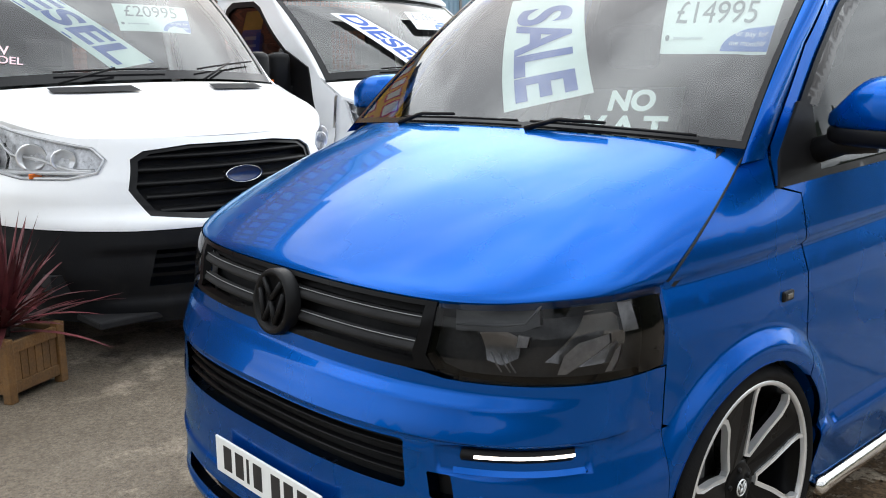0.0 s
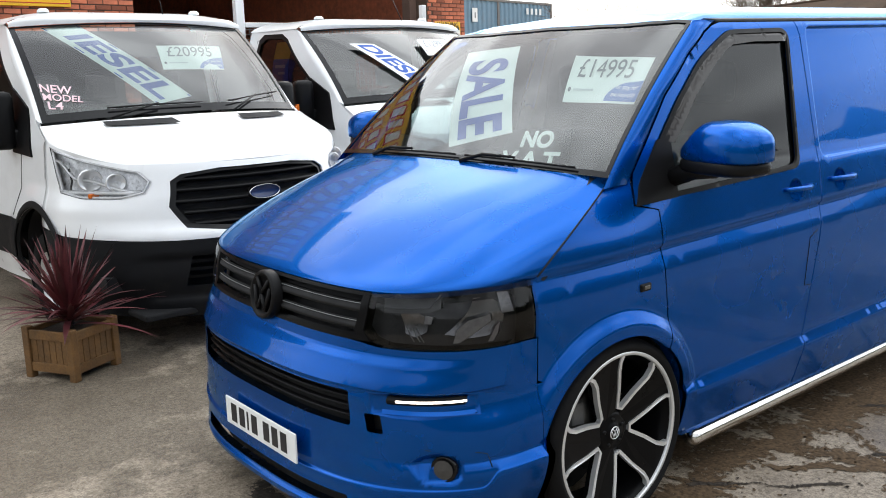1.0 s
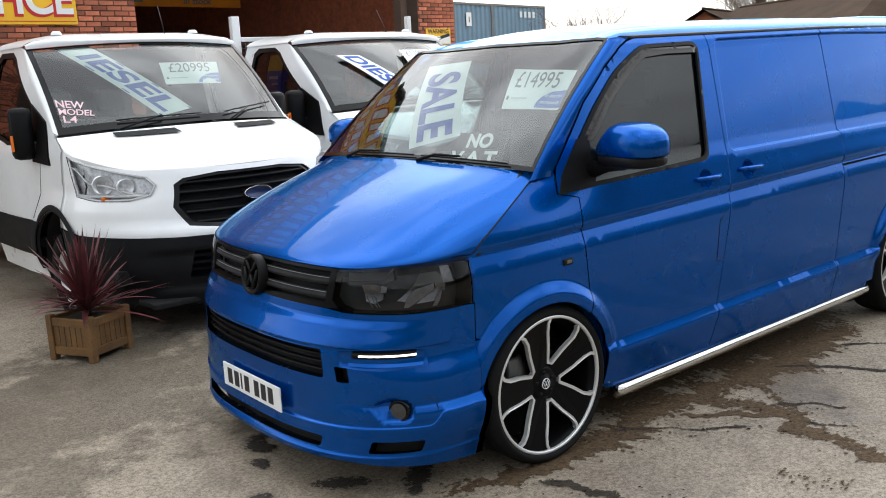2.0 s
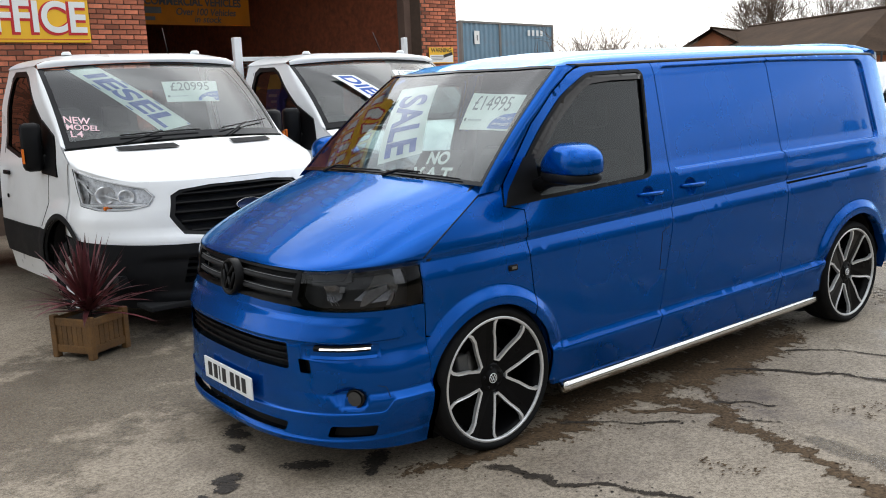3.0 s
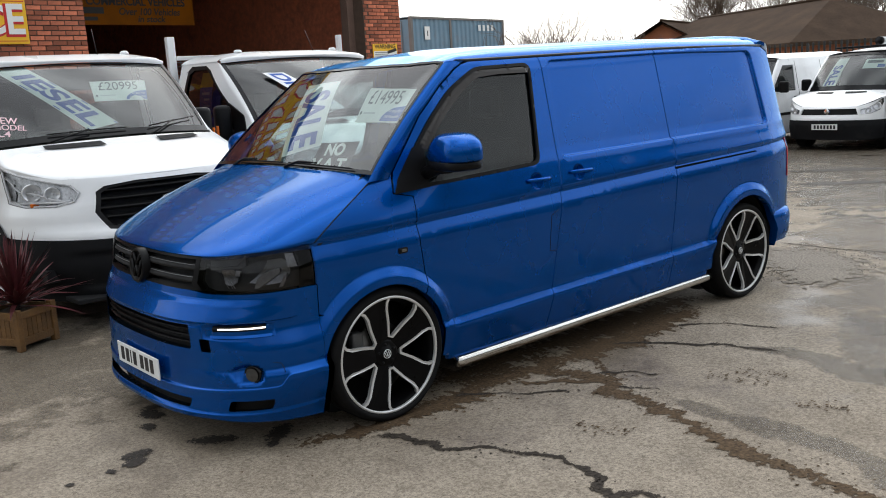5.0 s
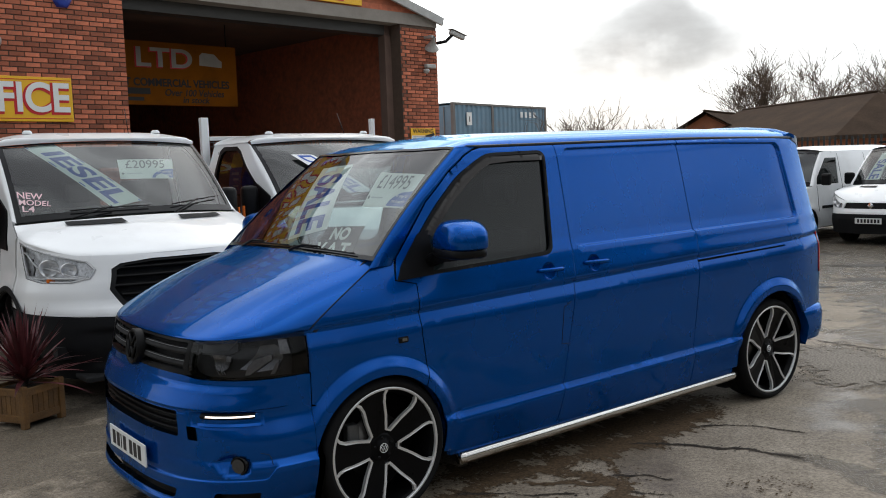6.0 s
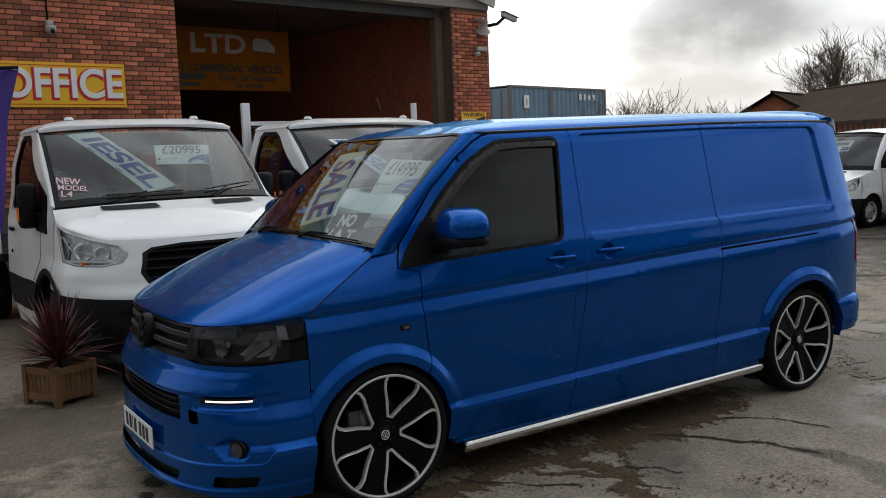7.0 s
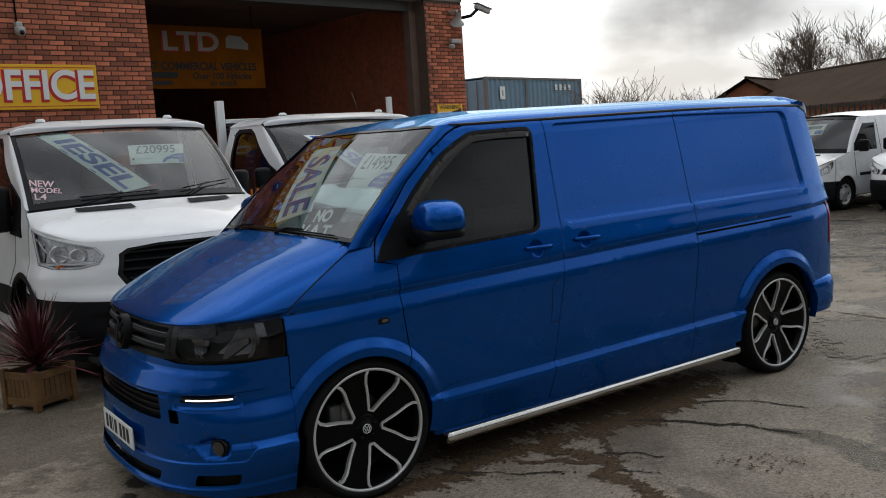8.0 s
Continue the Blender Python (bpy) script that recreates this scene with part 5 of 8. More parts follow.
        part("lamp_rim", tube(edge + edge[:1], 0.009, 8, close=False), BRIGHT, lamp, "bright rim round the lamp")
        part("lamp_divider", tube([nose(z, s * q) + Vector((0.016, -s * 0.006, 0)) for q, z in ((0.80, 1.17), (0.785, 1.09), (0.80, 1.02))], 0.007, 6), GREYP, lamp, "dark line between the reflectors")
        part("lens", panel(L, lambda q, z: nose(z, q, 0.003), 0.035, flange=0.025, inward=(1, 0, 0), flip=True), LENS, lamp)
        for q, z, r in ((0.68, 1.10, 0.062), (0.56, 1.085, 0.05)):
            c = nose(z, s * q)
            dirv = Vector((-1, s * 0.3, 0))
            bw = part("reflector", lathe([(0.01, -0.03), (r * 0.55, -0.02), (r, 0.015), (r + 0.008, 0.016), (r + 0.01, 0.0)], 24, "z"), BRIGHT, lamp)
            bw.matrix_basis = Matrix.Translation(c - dirv.normalized() * 0.03) @ dirv.to_track_quat("Z", "Y").to_matrix().to_4x4()
        part("lamp_blade", tube([nose(1.22 - 0.12 * smooth(0.88, 0.74, q) - 0.07 * smooth(0.7, 0.5, q), s * q) + Vector((0.018, -s * 0.006, 0)) for q in rng(0.885, 0.46, 14)], 0.011, 8), BRIGHT, lamp)
        part("lamp_blade", tube([nose(1.015 + 0.012 * q, s * q) + Vector((0.02, -s * 0.006, 0)) for q in rng(0.85, 0.47, 10)], 0.013, 8), BRIGHT, lamp)
        part("indicator", boxm(-0.01, 0.01, -0.03, 0.03, -0.014, 0.014, 0.005), AMBER, lamp).matrix_basis = Matrix.Translation(nose(1.005, s * 0.66) + Vector((0.03, 0, 0)))
    # windscreen, bonnet
    def base(v):
        return Vector((1.20 - 0.30 * (1 - v * v), v * 0.915, 1.44 + 0.04 * (1 - v * v)))

    def top(v):
        return Vector((1.86 - 0.14 * (1 - v * v), v * 0.862, 2.10 + 0.035 * (1 - v * v)))

    def scr(t, v):
        return base(v).lerp(top(v), t) + Vector((-0.035, 0, 0.03)) * (4 * t * (1 - t)) * 0.7

    def bon(t, v):
        d = abs(v)
        a = nose(1.19 + 0.115 * smooth(0.45, 0.97, d) + 0.02 * smooth(0.9, 1, d), 0.97 * v)
        b = base(v) + Vector((-0.05, 0, -0.015))
        b.y = v * 0.945
        p = a.lerp(b, t)
        p.z += 0.10 * (t ** 0.6 - t) * (1 - 0.6 * d ** 2) + 0.012 * math.sin(math.pi * t) * smooth(0.75, 0.6, d)
        return p

    hood = part("bonnet", patch(bon, [i ** 1.4 for i in rng(0, 1, 24)], rng(-1, 1, 40), thick=0.02, inward=(0.3, 0, -1)), WHITE, cab)
    for s in (-1, 1):
        v0, v1 = 0.20, 0.62
        part("bonnet_vent", patch(lambda k, q: Vector(bon(0.74 + 0.15 * k + 0.02 * q, s * (v0 + (v1 - v0) * q + 0.03 * k))) + Vector((0, 0, 0.012)), rng(0, 1, 3), rng(0, 1, 10), flip=s < 0), DARK, hood, "black slotted bonnet vent")
    part("cowl", patch(lambda k, v: base(v) + Vector((-0.08 + 0.10 * k, 0, -0.03 + 0.02 * k)), rng(0, 1, 3), rng(-1, 1, 16)), BLACKP, cab)
    ws = part("windscreen", patch(scr, rng(0, 1, 10), rng(-1, 1, 20)), CLEAR, cab, "clear windscreen")
    for f2, us, v2 in ((lambda k, v: scr(0.07 * k, v), [0, 1], rng(-1, 1, 16)), (lambda k, v: scr(1 - 0.025 * k, v), [0, 1], rng(-1, 1, 16)), (lambda t, k: scr(t, 1 - 0.04 * k), rng(0, 1, 8), [0, 1]), (lambda t, k: scr(t, -1 + 0.04 * k), rng(0, 1, 8), [0, 1])):
        part("screen_border", patch(lambda a, b: f2(a, b) + Vector((-0.004, 0, 0.003)), us, v2), GLOSSB, ws)
    # sides
    SIDE = [(1.005, 0.88), (1.005, 1.335), (1.18, 1.43), (1.24, 1.475), (1.32, 1.545), (1.90, 2.10), (1.98, 2.14), (2.66, 2.14), (2.70, 1.4), (2.68, 0.78)] + [(x, z) for x, z in arc(TR_AX, TR_AZ, TR_R + 0.015, 50, 110, 14)]
    WIN = [(2.49, 1.44), (2.47, 2.03), (2.40, 2.075), (2.12, 2.07), (2.02, 2.02), (1.56, 1.60), (1.50, 1.39), (2.1, 1.37)]
    for s in (-1, 1):
        f = lambda x, z: (x, s * tr_w(x, z), z)
        inw = (0, -s, 0)
        body = part("cab_side", panel(SIDE, f, 0.05, [WIN], 0.02, inw, flip=s > 0), WHITE, cab)
        part("side_window", panel(WIN, lambda x, z: (x, s * (tr_w(x, z) - 0.012), z), 0.07, flange=0, flip=s > 0), glass("cab_side_glass", (0.35, 0.37, 0.37)) if "cab_side_glass" not in bpy.data.materials else bpy.data.materials["cab_side_glass"], body)
        part("window_seal", panel([(1.96 + (x - 1.96) * 1.05, 1.66 + (z - 1.66) * 1.06) for x, z in WIN], lambda x, z: (x, s * (tr_w(x, z) + 0.002), z), 0.06, [[(1.98 + (x - 1.98) * 0.95, 1.66 + (z - 1.66) * 0.95) for x, z in WIN]], 0.01, inw, flip=s > 0), BLACKP, body)
        part("mirror_sail", panel([(1.24, 1.22), (1.37, 1.545), (1.62, 1.68), (1.56, 1.24)], lambda x, z: (x, s * (tr_w(x, z) + 0.012), z), 0.06, flange=0.02, inward=inw, flip=s > 0), BLACKP, body, "black plastic mirror corner")
        # door outline
        for line in ([(1.45, 1.24), (1.47, 1.0), (1.60, 0.80)], [(2.52, 2.05), (2.54, 1.4), (2.50, 0.62)]):
            part("door_seam", tube([Vector(f(x, z)) for x, z in line], 0.004, 6), DARK, body)
        part("door_handle", boxm(2.32, 2.48, s * 1.052 - 0.012, s * 1.052 + 0.012, 1.195, 1.235, 0.01), BLACKP, body)
        part("door_lock", boxm(2.42, 2.445, s * 1.054 - 0.006, s * 1.054 + 0.006, 0.985, 1.02, 0.005), BLACKP, body)
        part("sill_cladding", panel([(2.68, 0.775), (2.68, 0.48), (1.635, 0.48)] + arc(TR_AX, TR_AZ, TR_R + 0.015, 10, 45, 5) + [(1.50, 0.775)], lambda x, z: (x, s * (tr_w(x, z) + 0.006), z), 0.06, flange=0.02, inward=inw, flip=s > 0), GREYP, cab)
        part("sill", panel([(2.68, 0.475), (2.68, 0.30), (1.64, 0.30), (1.64, 0.475)], lambda x, z: (x, s * (tr_w(x, z) - 0.01), z), 0.06, flange=0.03, inward=inw, flip=s > 0), WHITE, cab)
        lip = arc(TR_AX, TR_AZ, TR_R + 0.01, -5, 165, 24)
        part("arch_trim", patch(lambda u, v: (TR_AX + (lip[u][0] - TR_AX) * (1 + 0.12 * v), s * (tr_w(*lip[u]) + 0.012 * math.sin(math.pi * (0.2 + 0.8 * v)) + (0.0 if v else -0.03)), TR_AZ + (lip[u][1] - TR_AZ) * (1 + 0.12 * v)), range(25), [0, 0.15, 0.5, 1], flip=s < 0), GREYP, cab)
        well = arc(TR_AX, TR_AZ, 0.47, -25, 205, 20)
        part("wheel_well", patch(lambda u, v: (well[u][0], s * (0.55 + 0.42 * v), well[u][1]), range(21), [0, 1]), DARK, cab)
        part("marker_lamp", boxm(2.08, 2.13, s * 1.042 - 0.008, s * 1.042 + 0.008, 0.60, 0.64, 0.006), AMBER, cab)
        simple_wheel(cab, (TR_AX, s * 0.985, 0.36), 0.35, 0.21, TYREW, 0 if s < 0 else 180)

        def pil(t, k):
            a = scr(t, s)
            x, z = 1.235 + (1.945 - 1.235) * t, 1.465 + (2.13 - 1.465) * t
            b = Vector((x, s * tr_w(x, z), z))
            return a.lerp(b, k) + Vector((-0.3, s * 0.6, 0.4)) * 0.010 * math.sin(math.pi * k)

        part("windscreen_pillar", patch(pil, rng(0, 1, 12), rng(0, 1, 6), flip=s > 0), WHITE, cab)
        part("inner_side", panel([(1.05, 0.95), (1.05, 1.28), (1.3, 1.35), (2.58, 1.33), (2.58, 0.5), (1.68, 0.5)] + arc(TR_AX, TR_AZ, 0.50, 20, 125, 10), lambda x, z: (x, s * (tr_w(x, z) - 0.04), z), 0.1, flange=0, flip=s > 0), DARK, cab)
        mir = part("door_mirror", boxm(-0.07, 0.07, -0.078, 0.078, -0.20, 0.20, 0.045), BLACKP, cab, "tall black door mirror with an amber repeater")
        mir.data.shade_smooth()
        mir.matrix_basis = pose(1.56, s * 1.055, 1.46, 0, 0, -s * 10)
        part("mirror_arm", boxm(-0.05, 0.05, min(-s * 0.25, -s * 0.05), max(-s * 0.25, -s * 0.05), -0.16, -0.06, 0.02), BLACKP, mir)
        part("mirror_repeater", boxm(-0.070, -0.03, min(s * 0.066, s * 0.084), max(s * 0.066, s * 0.084), -0.13, -0.01, 0.004), AMBER, mir)
    def rf(x, v):
        w = 0.868
        z = 2.13 + 0.105 * (1 - abs(v) ** 5.0) ** 0.7 - 0.085 * smooth(2.05, 1.72, x) * (1 - abs(v) ** 3)
        return (x, v * w * (1 + 0.0), z)

    roof = part("roof", patch(lambda u, v: rf((1.90 - 0.17 * (1 - v * v)) + (2.67 - 1.90 + 0.17 * (1 - v * v)) * u, v), rng(0, 1, 14), [math.sin(a) for a in rng(-math.pi / 2, math.pi / 2, 30)]), WHITE, cab)
    def header(k, v):
        a, b = Vector(rf(1.90 - 0.17 * (1 - v * v), v)), top(v) + Vector((-0.012, 0, 0.006))
        return a.lerp(b, k) + Vector((-0.02, 0, 0.02)) * math.sin(math.pi * k)

    part("roof_header", patch(header, rng(0, 1, 4), rng(-1, 1, 24)), WHITE, roof)
    for y in (-0.57, 0.57):
        ml = part("roof_lamp", lathe([(0.0, 0.032), (0.025, 0.03), (0.038, 0.018), (0.042, 0.0)], 18, "z"), PAPER, roof, "small pale roof marker lamp")
        ml.matrix_basis = Matrix.Translation((2.02, y, rf(2.02, y / 0.868)[2]))
    part("aerial", tube([(1.98, -0.30, 2.22), (2.2, -0.36, 2.48)], 0.004, 6), BLACKP, roof)
    rear = part("cab_back", panel([(-0.95, 0.5), (0.95, 0.5), (0.95, 1.45), (0.86, 2.12), (-0.86, 2.12), (-0.95, 1.45)], lambda y, z: (2.60, y, z), 0.12, [soften([(-0.62, 1.50), (-0.20, 1.50), (-0.20, 1.90), (-0.60, 1.90)], 0.06)], 0.04, (1, 0, 0)), DASH, cab)
    part("rear_window", panel([(-0.65, 1.47), (-0.17, 1.47), (-0.17, 1.93), (-0.63, 1.93)], lambda y, z: (2.62, y, z), 0.2, flange=0), SMOKE, rear, "smoked rear cab window")
    part("floor_pan", boxm(0.4, 2.6, -0.9, 0.9, 0.40, 0.5), DARK, cab)
    # unseen tray added to darken the ground beneath the nose
    part("undertray", boxm(0.16, 0.72, -0.78, 0.78, 0.24, 0.28, 0.01), DARK, cab)
    part("engine", boxm(0.35, 1.6, -0.5, 0.5, 0.27, 0.42, 0.03), DARK, cab)
    db = bmesh.new()
    box(db, 1.12, 1.6, -0.85, 0.85, 1.0, 1.39, 0.05)
    part("dashboard", db, DASH, cab)
    for y in (-0.48, 0.05, 0.5):
        sb = bmesh.new()
        box(sb, 2.02, 2.45, y - 0.22, y + 0.22, 0.85, 1.0, 0.04)
        box(sb, 2.36, 2.52, y - 0.21, y + 0.21, 0.95, 1.52, 0.05)
        box(sb, 2.40, 2.50, y - 0.12, y + 0.12, 1.56, 1.76, 0.03)
        part("seat", sb, SEATC, cab)
    part("steering_wheel", lathe([(0.18, -0.013), (0.195, 0.0), (0.18, 0.013), (0.17, 0.0), (0.18, -0.013)], 26, "x"), BLACKP, cab).matrix_basis = pose(1.66, 0.45, 1.28, 0, -28, 0)
    for ya, yb in ((0.55, -0.05), (-0.25, -0.78)):
        pts2 = [scr(0.06 + (0.10 if ya < 0 else 0.0) * q, (ya + (yb - ya) * q) / 0.90) + Vector((-0.02, 0, 0.02)) for q in rng(0, 1, 8)]
        wip = part("wiper", tube(pts2, 0.006, 6), BLACKP, cab, "black windscreen wiper")
        part("wiper_arm", tube([base(ya / 0.90) + Vector((-0.05, 0, 0)), pts2[4] + Vector((-0.012, 0, 0.010))], 0.007, 6), BLACKP, wip)
    # flat bed
    bed = part("load_bed", boxm(2.78, 5.6, -1.10, 1.10, 0.86, 0.95, 0.01), GREYP, cab)
    for s in (-1, 1):
        part("bed_side", boxm(2.78, 5.6, s * 1.10 - 0.015, s * 1.10 + 0.015, 0.95, 1.30, 0.006), WHITE, bed)
        simple_wheel(cab, (4.7, s * 0.98, 0.36), 0.35, 0.21, TYREW, 0 if s < 0 else 180)
    return cab


truck_a = transit("white cab-chassis pickup truck with grey bumper, parked facing outward")
CAB = Matrix.Diagonal((1.06, 1.065, 1.0, 1.0))
TA = Matrix.Translation((0.282, 3.115, GZ)) @ pose(0, 0, 0, 0, 0, 92.0) @ CAB
truck_a.matrix_basis = TA
TB = Matrix.Translation((2.99, 3.42, GZ)) @ pose(0, 0, 0, 0, 0, 92.0) @ CAB
truck_b = copy_thing(truck_a, TB)
bed_b = next(c for c in truck_b.children if c.name.startswith("load_bed"))
for y, w in ((0.92, 0.042), (-1.20, 0.026)):
    part("headboard_post", boxm(2.74, 2.80, y - w, y + w, 0.86, 2.46, 0.006), WHITE, bed_b)
part("headboard_rail", boxm(2.745, 2.795, -1.17, 0.875, 2.19, 2.24, 0.005), WHITE, bed_b)
wires = bmesh.new()
for i in range(42):
    y = -1.16 + 2.03 * i / 41
    box(wires, 2.768, 2.772, y - 0.003, y + 0.003, 0.95, 2.19)
for i in range(25):
    z = 0.97 + 1.2 * i / 24
    box(wires, 2.764, 2.768, -1.17, 0.875, z - 0.003, z + 0.003)
part("headboard_mesh", wires, MESH_W, bed_b, "grey wire mesh guard")
poster = thing("window_poster", "blue and yellow poster on a white truck's side window", "poster", TB)
for name, z0, z1, x0, x1, material, lift in (("poster_sheet", 1.56, 1.86, 2.16, 2.43, "window_poster_blue", 0.008), ("poster_head", 1.86, 2.02, 2.16, 2.43, "window_poster_yellow", 0.008), ("lettering_bar", 1.775, 1.805, 2.21, 2.38, "window_poster_white", 0.006), ("lettering_bar", 1.715, 1.738, 2.21, 2.33, "window_poster_white", 0.006), ("lettering_bar", 1.645, 1.660, 2.21, 2.34, "window_poster_white", 0.006)):
    ink = bpy.data.materials[material] if material in bpy.data.materials else mat(material, {"window_poster_blue": (0.035, 0.09, 0.36), "window_poster_yellow": (0.62, 0.36, 0.03)}.get(material, (0.30, 0.36, 0.50)), 0.4, 0, var=0.12, scale=8)
    part(name, patch(lambda x, z: (x, tr_w(x, z) - lift, z), rng(x0, x1, 5), rng(z0, z1, 5), thick=0.001, inward=(0, -1, 0)), ink, poster)
truck_b["label"] = "white cab-chassis pickup truck with mesh headboard behind its cab"


# ---- building ----
def wall_box(name, x0, x1, y0, y1, z0, z1, material, label, bevel=0.0):
    ob = part(name, boxm(x0, x1, y0, y1, z0, z1, bevel), material)
    ob.matrix_basis = FACADE
    return tagged(ob, label, "wall", kind="structure")


WL = wall_box("wall_office", -9.0, 0.0, 0.012, 0.35, -0.3, 7.0, MORTAR, "red brick office wall of the workshop")
WR = wall_box("wall_pier", 5.97, 7.01, 0.012, 0.35, -0.3, 4.70, MORTAR, "red brick pier at the end of the workshop")
wall_box("wall_side_east", 6.70, 7.01, 0.35, 14.0, -0.3, 4.9, BRICK, "red brick side wall of the workshop")
wall_box("wall_gable", 0.0, 6.9, 0.015, 0.30, 4.93, 5.05, BRICK, "brick gable over the workshop door")
wall_box("lintel", 0.0, 7.01, -0.02, 0.35, 4.70, 4.93, LINTEL, "stained grey concrete lintel over the workshop opening")
wall_box("wall_back", -0.5, 7.05, 13.7, 14.0, -0.3, 5.5, INNERW, "back wall of the workshop, indoor shade in its colour")
wall_box("wall_inner_west", -0.3, 0.0, 0.35, 14.0, -0.3, 5.5, INNERW, "inner wall of the workshop, indoor shade in its colour")
wall_box("ceiling", -0.3, 7.05, 0.25, 14.0, 4.9, 5.0, INNERW, "workshop ceiling, indoor shade in its colour")
wall_box("shutter_housing", 0.0, 5.97, 0.30, 0.62, 4.50, 4.74, mat("shutter_grey", (0.055, 0.053, 0.05), 0.5, 0.4), "grey steel roller shutter box")
# jamb takes the shaded inner colour instead of the outer brick
wall_box("door_jamb", 5.80, 5.97, 0.30, 0.50, -0.3, 4.70, INNERW, "brick door jamb, darkened by shade put into its colour")


def gable():
    ob = part("wall_gable_top", mesh("g", [(0.0, 0.015, 5.05), (6.45, 0.015, 5.05), (6.45, 0.015, 5.05), (0.2, 0.015, 6.74), (0.0, 0.015, 6.74), (0.0, 0.3, 5.05), (6.45, 0.3, 5.05), (0.2, 0.3, 6.74), (0.0, 0.3, 6.74)], [[0, 1, 3, 4], [8, 7, 6, 5]], False), BRICK)
    ob.matrix_basis = FACADE
    tagged(ob, "red brick gable", "wall", kind="structure")
    # barge and roof slope
    rf2 = bmesh.new()
    d = Vector((7.10 - 0.2, 0, 4.83 - 6.74))
    m = Matrix.Translation((0.2, 0, 6.74)) @ pose(0, 0, 0, 0, math.degrees(math.atan2(-d.z, d.x)), 0)
    box(rf2, 0.0, d.length, -0.12, 14.0, 0.0, 0.06, 0.01, m)
    box(rf2, -9.0, 0.22, -0.12, 14.0, 7.02, 7.08, 0.01)
    r = part("roof", rf2, SHEET)
    r.matrix_basis = FACADE
    tagged(r, "grey sheet roof sloping to the eaves", "roof", kind="structure")
    bg = bmesh.new()
    box(bg, 0.0, d.length, -0.15, -0.09, -0.10, 0.07, 0.008, m)
    b = part("barge_board", bg, mat("barge_grey", (0.45, 0.45, 0.44), 0.5))
    b.matrix_basis = FACADE
    tagged(b, "pale grey barge board along the gable", "trim", kind="structure")


gable()


def on_facade(s, z, out=0.03):
    """Upright sign pose: x to the right, y up, z out of the wall."""
    o = FO + FU * s + FN * out + Vector((0, 0, z))
    return frame_axes(o, FU, (0, 0, 1), FN)


def sign_board(name, label, s0, s1, z0, z1, out=0.03, material=None, depth=0.03):
    t = thing(name, label, "sign", on_facade((s0 + s1) / 2, (z0 + z1) / 2, out))
    w, h = s1 - s0, z1 - z0
    part("board", boxm(-w / 2, w / 2, -h / 2, h / 2, -depth, 0, 0.006), material or YELLOW, t)
    return t, w, h


office, ow, oh = sign_board("office_sign", "yellow office sign with white red-edged letters on brick wall", -2.80, -0.916, 2.648, 3.308)
for ext, mt_, zz, dx in ((0.026, SIGNRED, 0.004, -0.022), (0.006, SIGNWHT, 0.010, 0.0)):
    text("lettering", "OFFICE", 0.60, Matrix.Translation((0.0 + dx, 0.005 + dx * 0.8, zz)), mt_, office, 0.002, bold=ext + 0.008, width=1.77 + ext * 2)
bmx = bmesh.new()
for a in ((-ow / 2 + 0.02, ow / 2 - 0.02, oh / 2 - 0.05, oh / 2 - 0.04), (-ow / 2 + 0.02, ow / 2 - 0.02, -oh / 2 + 0.04, -oh / 2 + 0.05)):
    box(bmx, *a, 0.001, 0.004)
part("border_line", bmx, SIGNRED, office)
fascia, fw, fh = sign_board("fascia_sign", "long yellow fascia sign with red and white lettering bars", -3.4, 4.935, 4.955, 5.86, 0.05)
for row, hgt, pitch, n_bar in ((0.13, 0.24, 0.48, 16), (-0.29, 0.12, 0.33, 23)):
    for i in range(n_bar):
        x = -pitch * n_bar / 2 + i * pitch
        part("lettering_bar", boxm(x, x + pitch * 0.74, row - hgt, row + hgt, 0.001, 0.006), SIGNRED, fascia)
        part("lettering_bar", boxm(x + 0.04, x + pitch * 0.74 - 0.04, row - hgt + 0.04, row + hgt - 0.04, 0.006, 0.010), SIGNWHT, fascia)

# white greyed down to carry the dim light indoors
SHADEDW = mat("shaded_sign_white", (0.42, 0.40, 0.37), 0.5, 0, var=0.15, scale=4)
upper, uw, uh = sign_board("upper_sign", "tall yellow name board with red and white lettering bars", -3.4, 3.2, 5.86, 6.86, 0.05)
for i in range(12):
    x = -3.0 + i * 0.52
    part("lettering_bar", boxm(x, x + 0.40, -0.32, 0.32, 0.001, 0.006), SIGNRED, upper)
    part("lettering_bar", boxm(x + 0.05, x + 0.35, -0.27, 0.27, 0.006, 0.010), SIGNWHT, upper)

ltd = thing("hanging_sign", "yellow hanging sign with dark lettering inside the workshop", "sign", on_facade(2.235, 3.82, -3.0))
# yellow board darkened to amber, since it hangs in the workshop's shade
part("board", boxm(-1.75, 1.72, -0.63, 0.62, -0.04, 0, 0.01), mat("shaded_amber_board", (0.29, 0.092, 0.003), 0.7, 0, var=0.25, scale=2, spec=0.12, dirt=((0.10, 0.038, 0.004), 0.4, 1.5)), ltd)
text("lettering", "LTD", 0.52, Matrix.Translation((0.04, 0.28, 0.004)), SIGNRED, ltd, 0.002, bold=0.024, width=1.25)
text("lettering", "LTD", 0.52, Matrix.Translation((0.06, 0.29, 0.008)), SHADEDW, ltd, 0.002, bold=0.012, width=1.22)
text("lettering", "LIGHT COMMERCIAL VEHICLES", 0.21, Matrix.Translation((0.14, -0.19, 0.004)), INK, ltd, 0.002, bold=0.006, width=2.75)
text("lettering", "Over 100 Vehicles", 0.19, Matrix.Translation((0.70, -0.38, 0.004)), INK, ltd, 0.002, width=1.35, shear=0.2, bold=0.003)
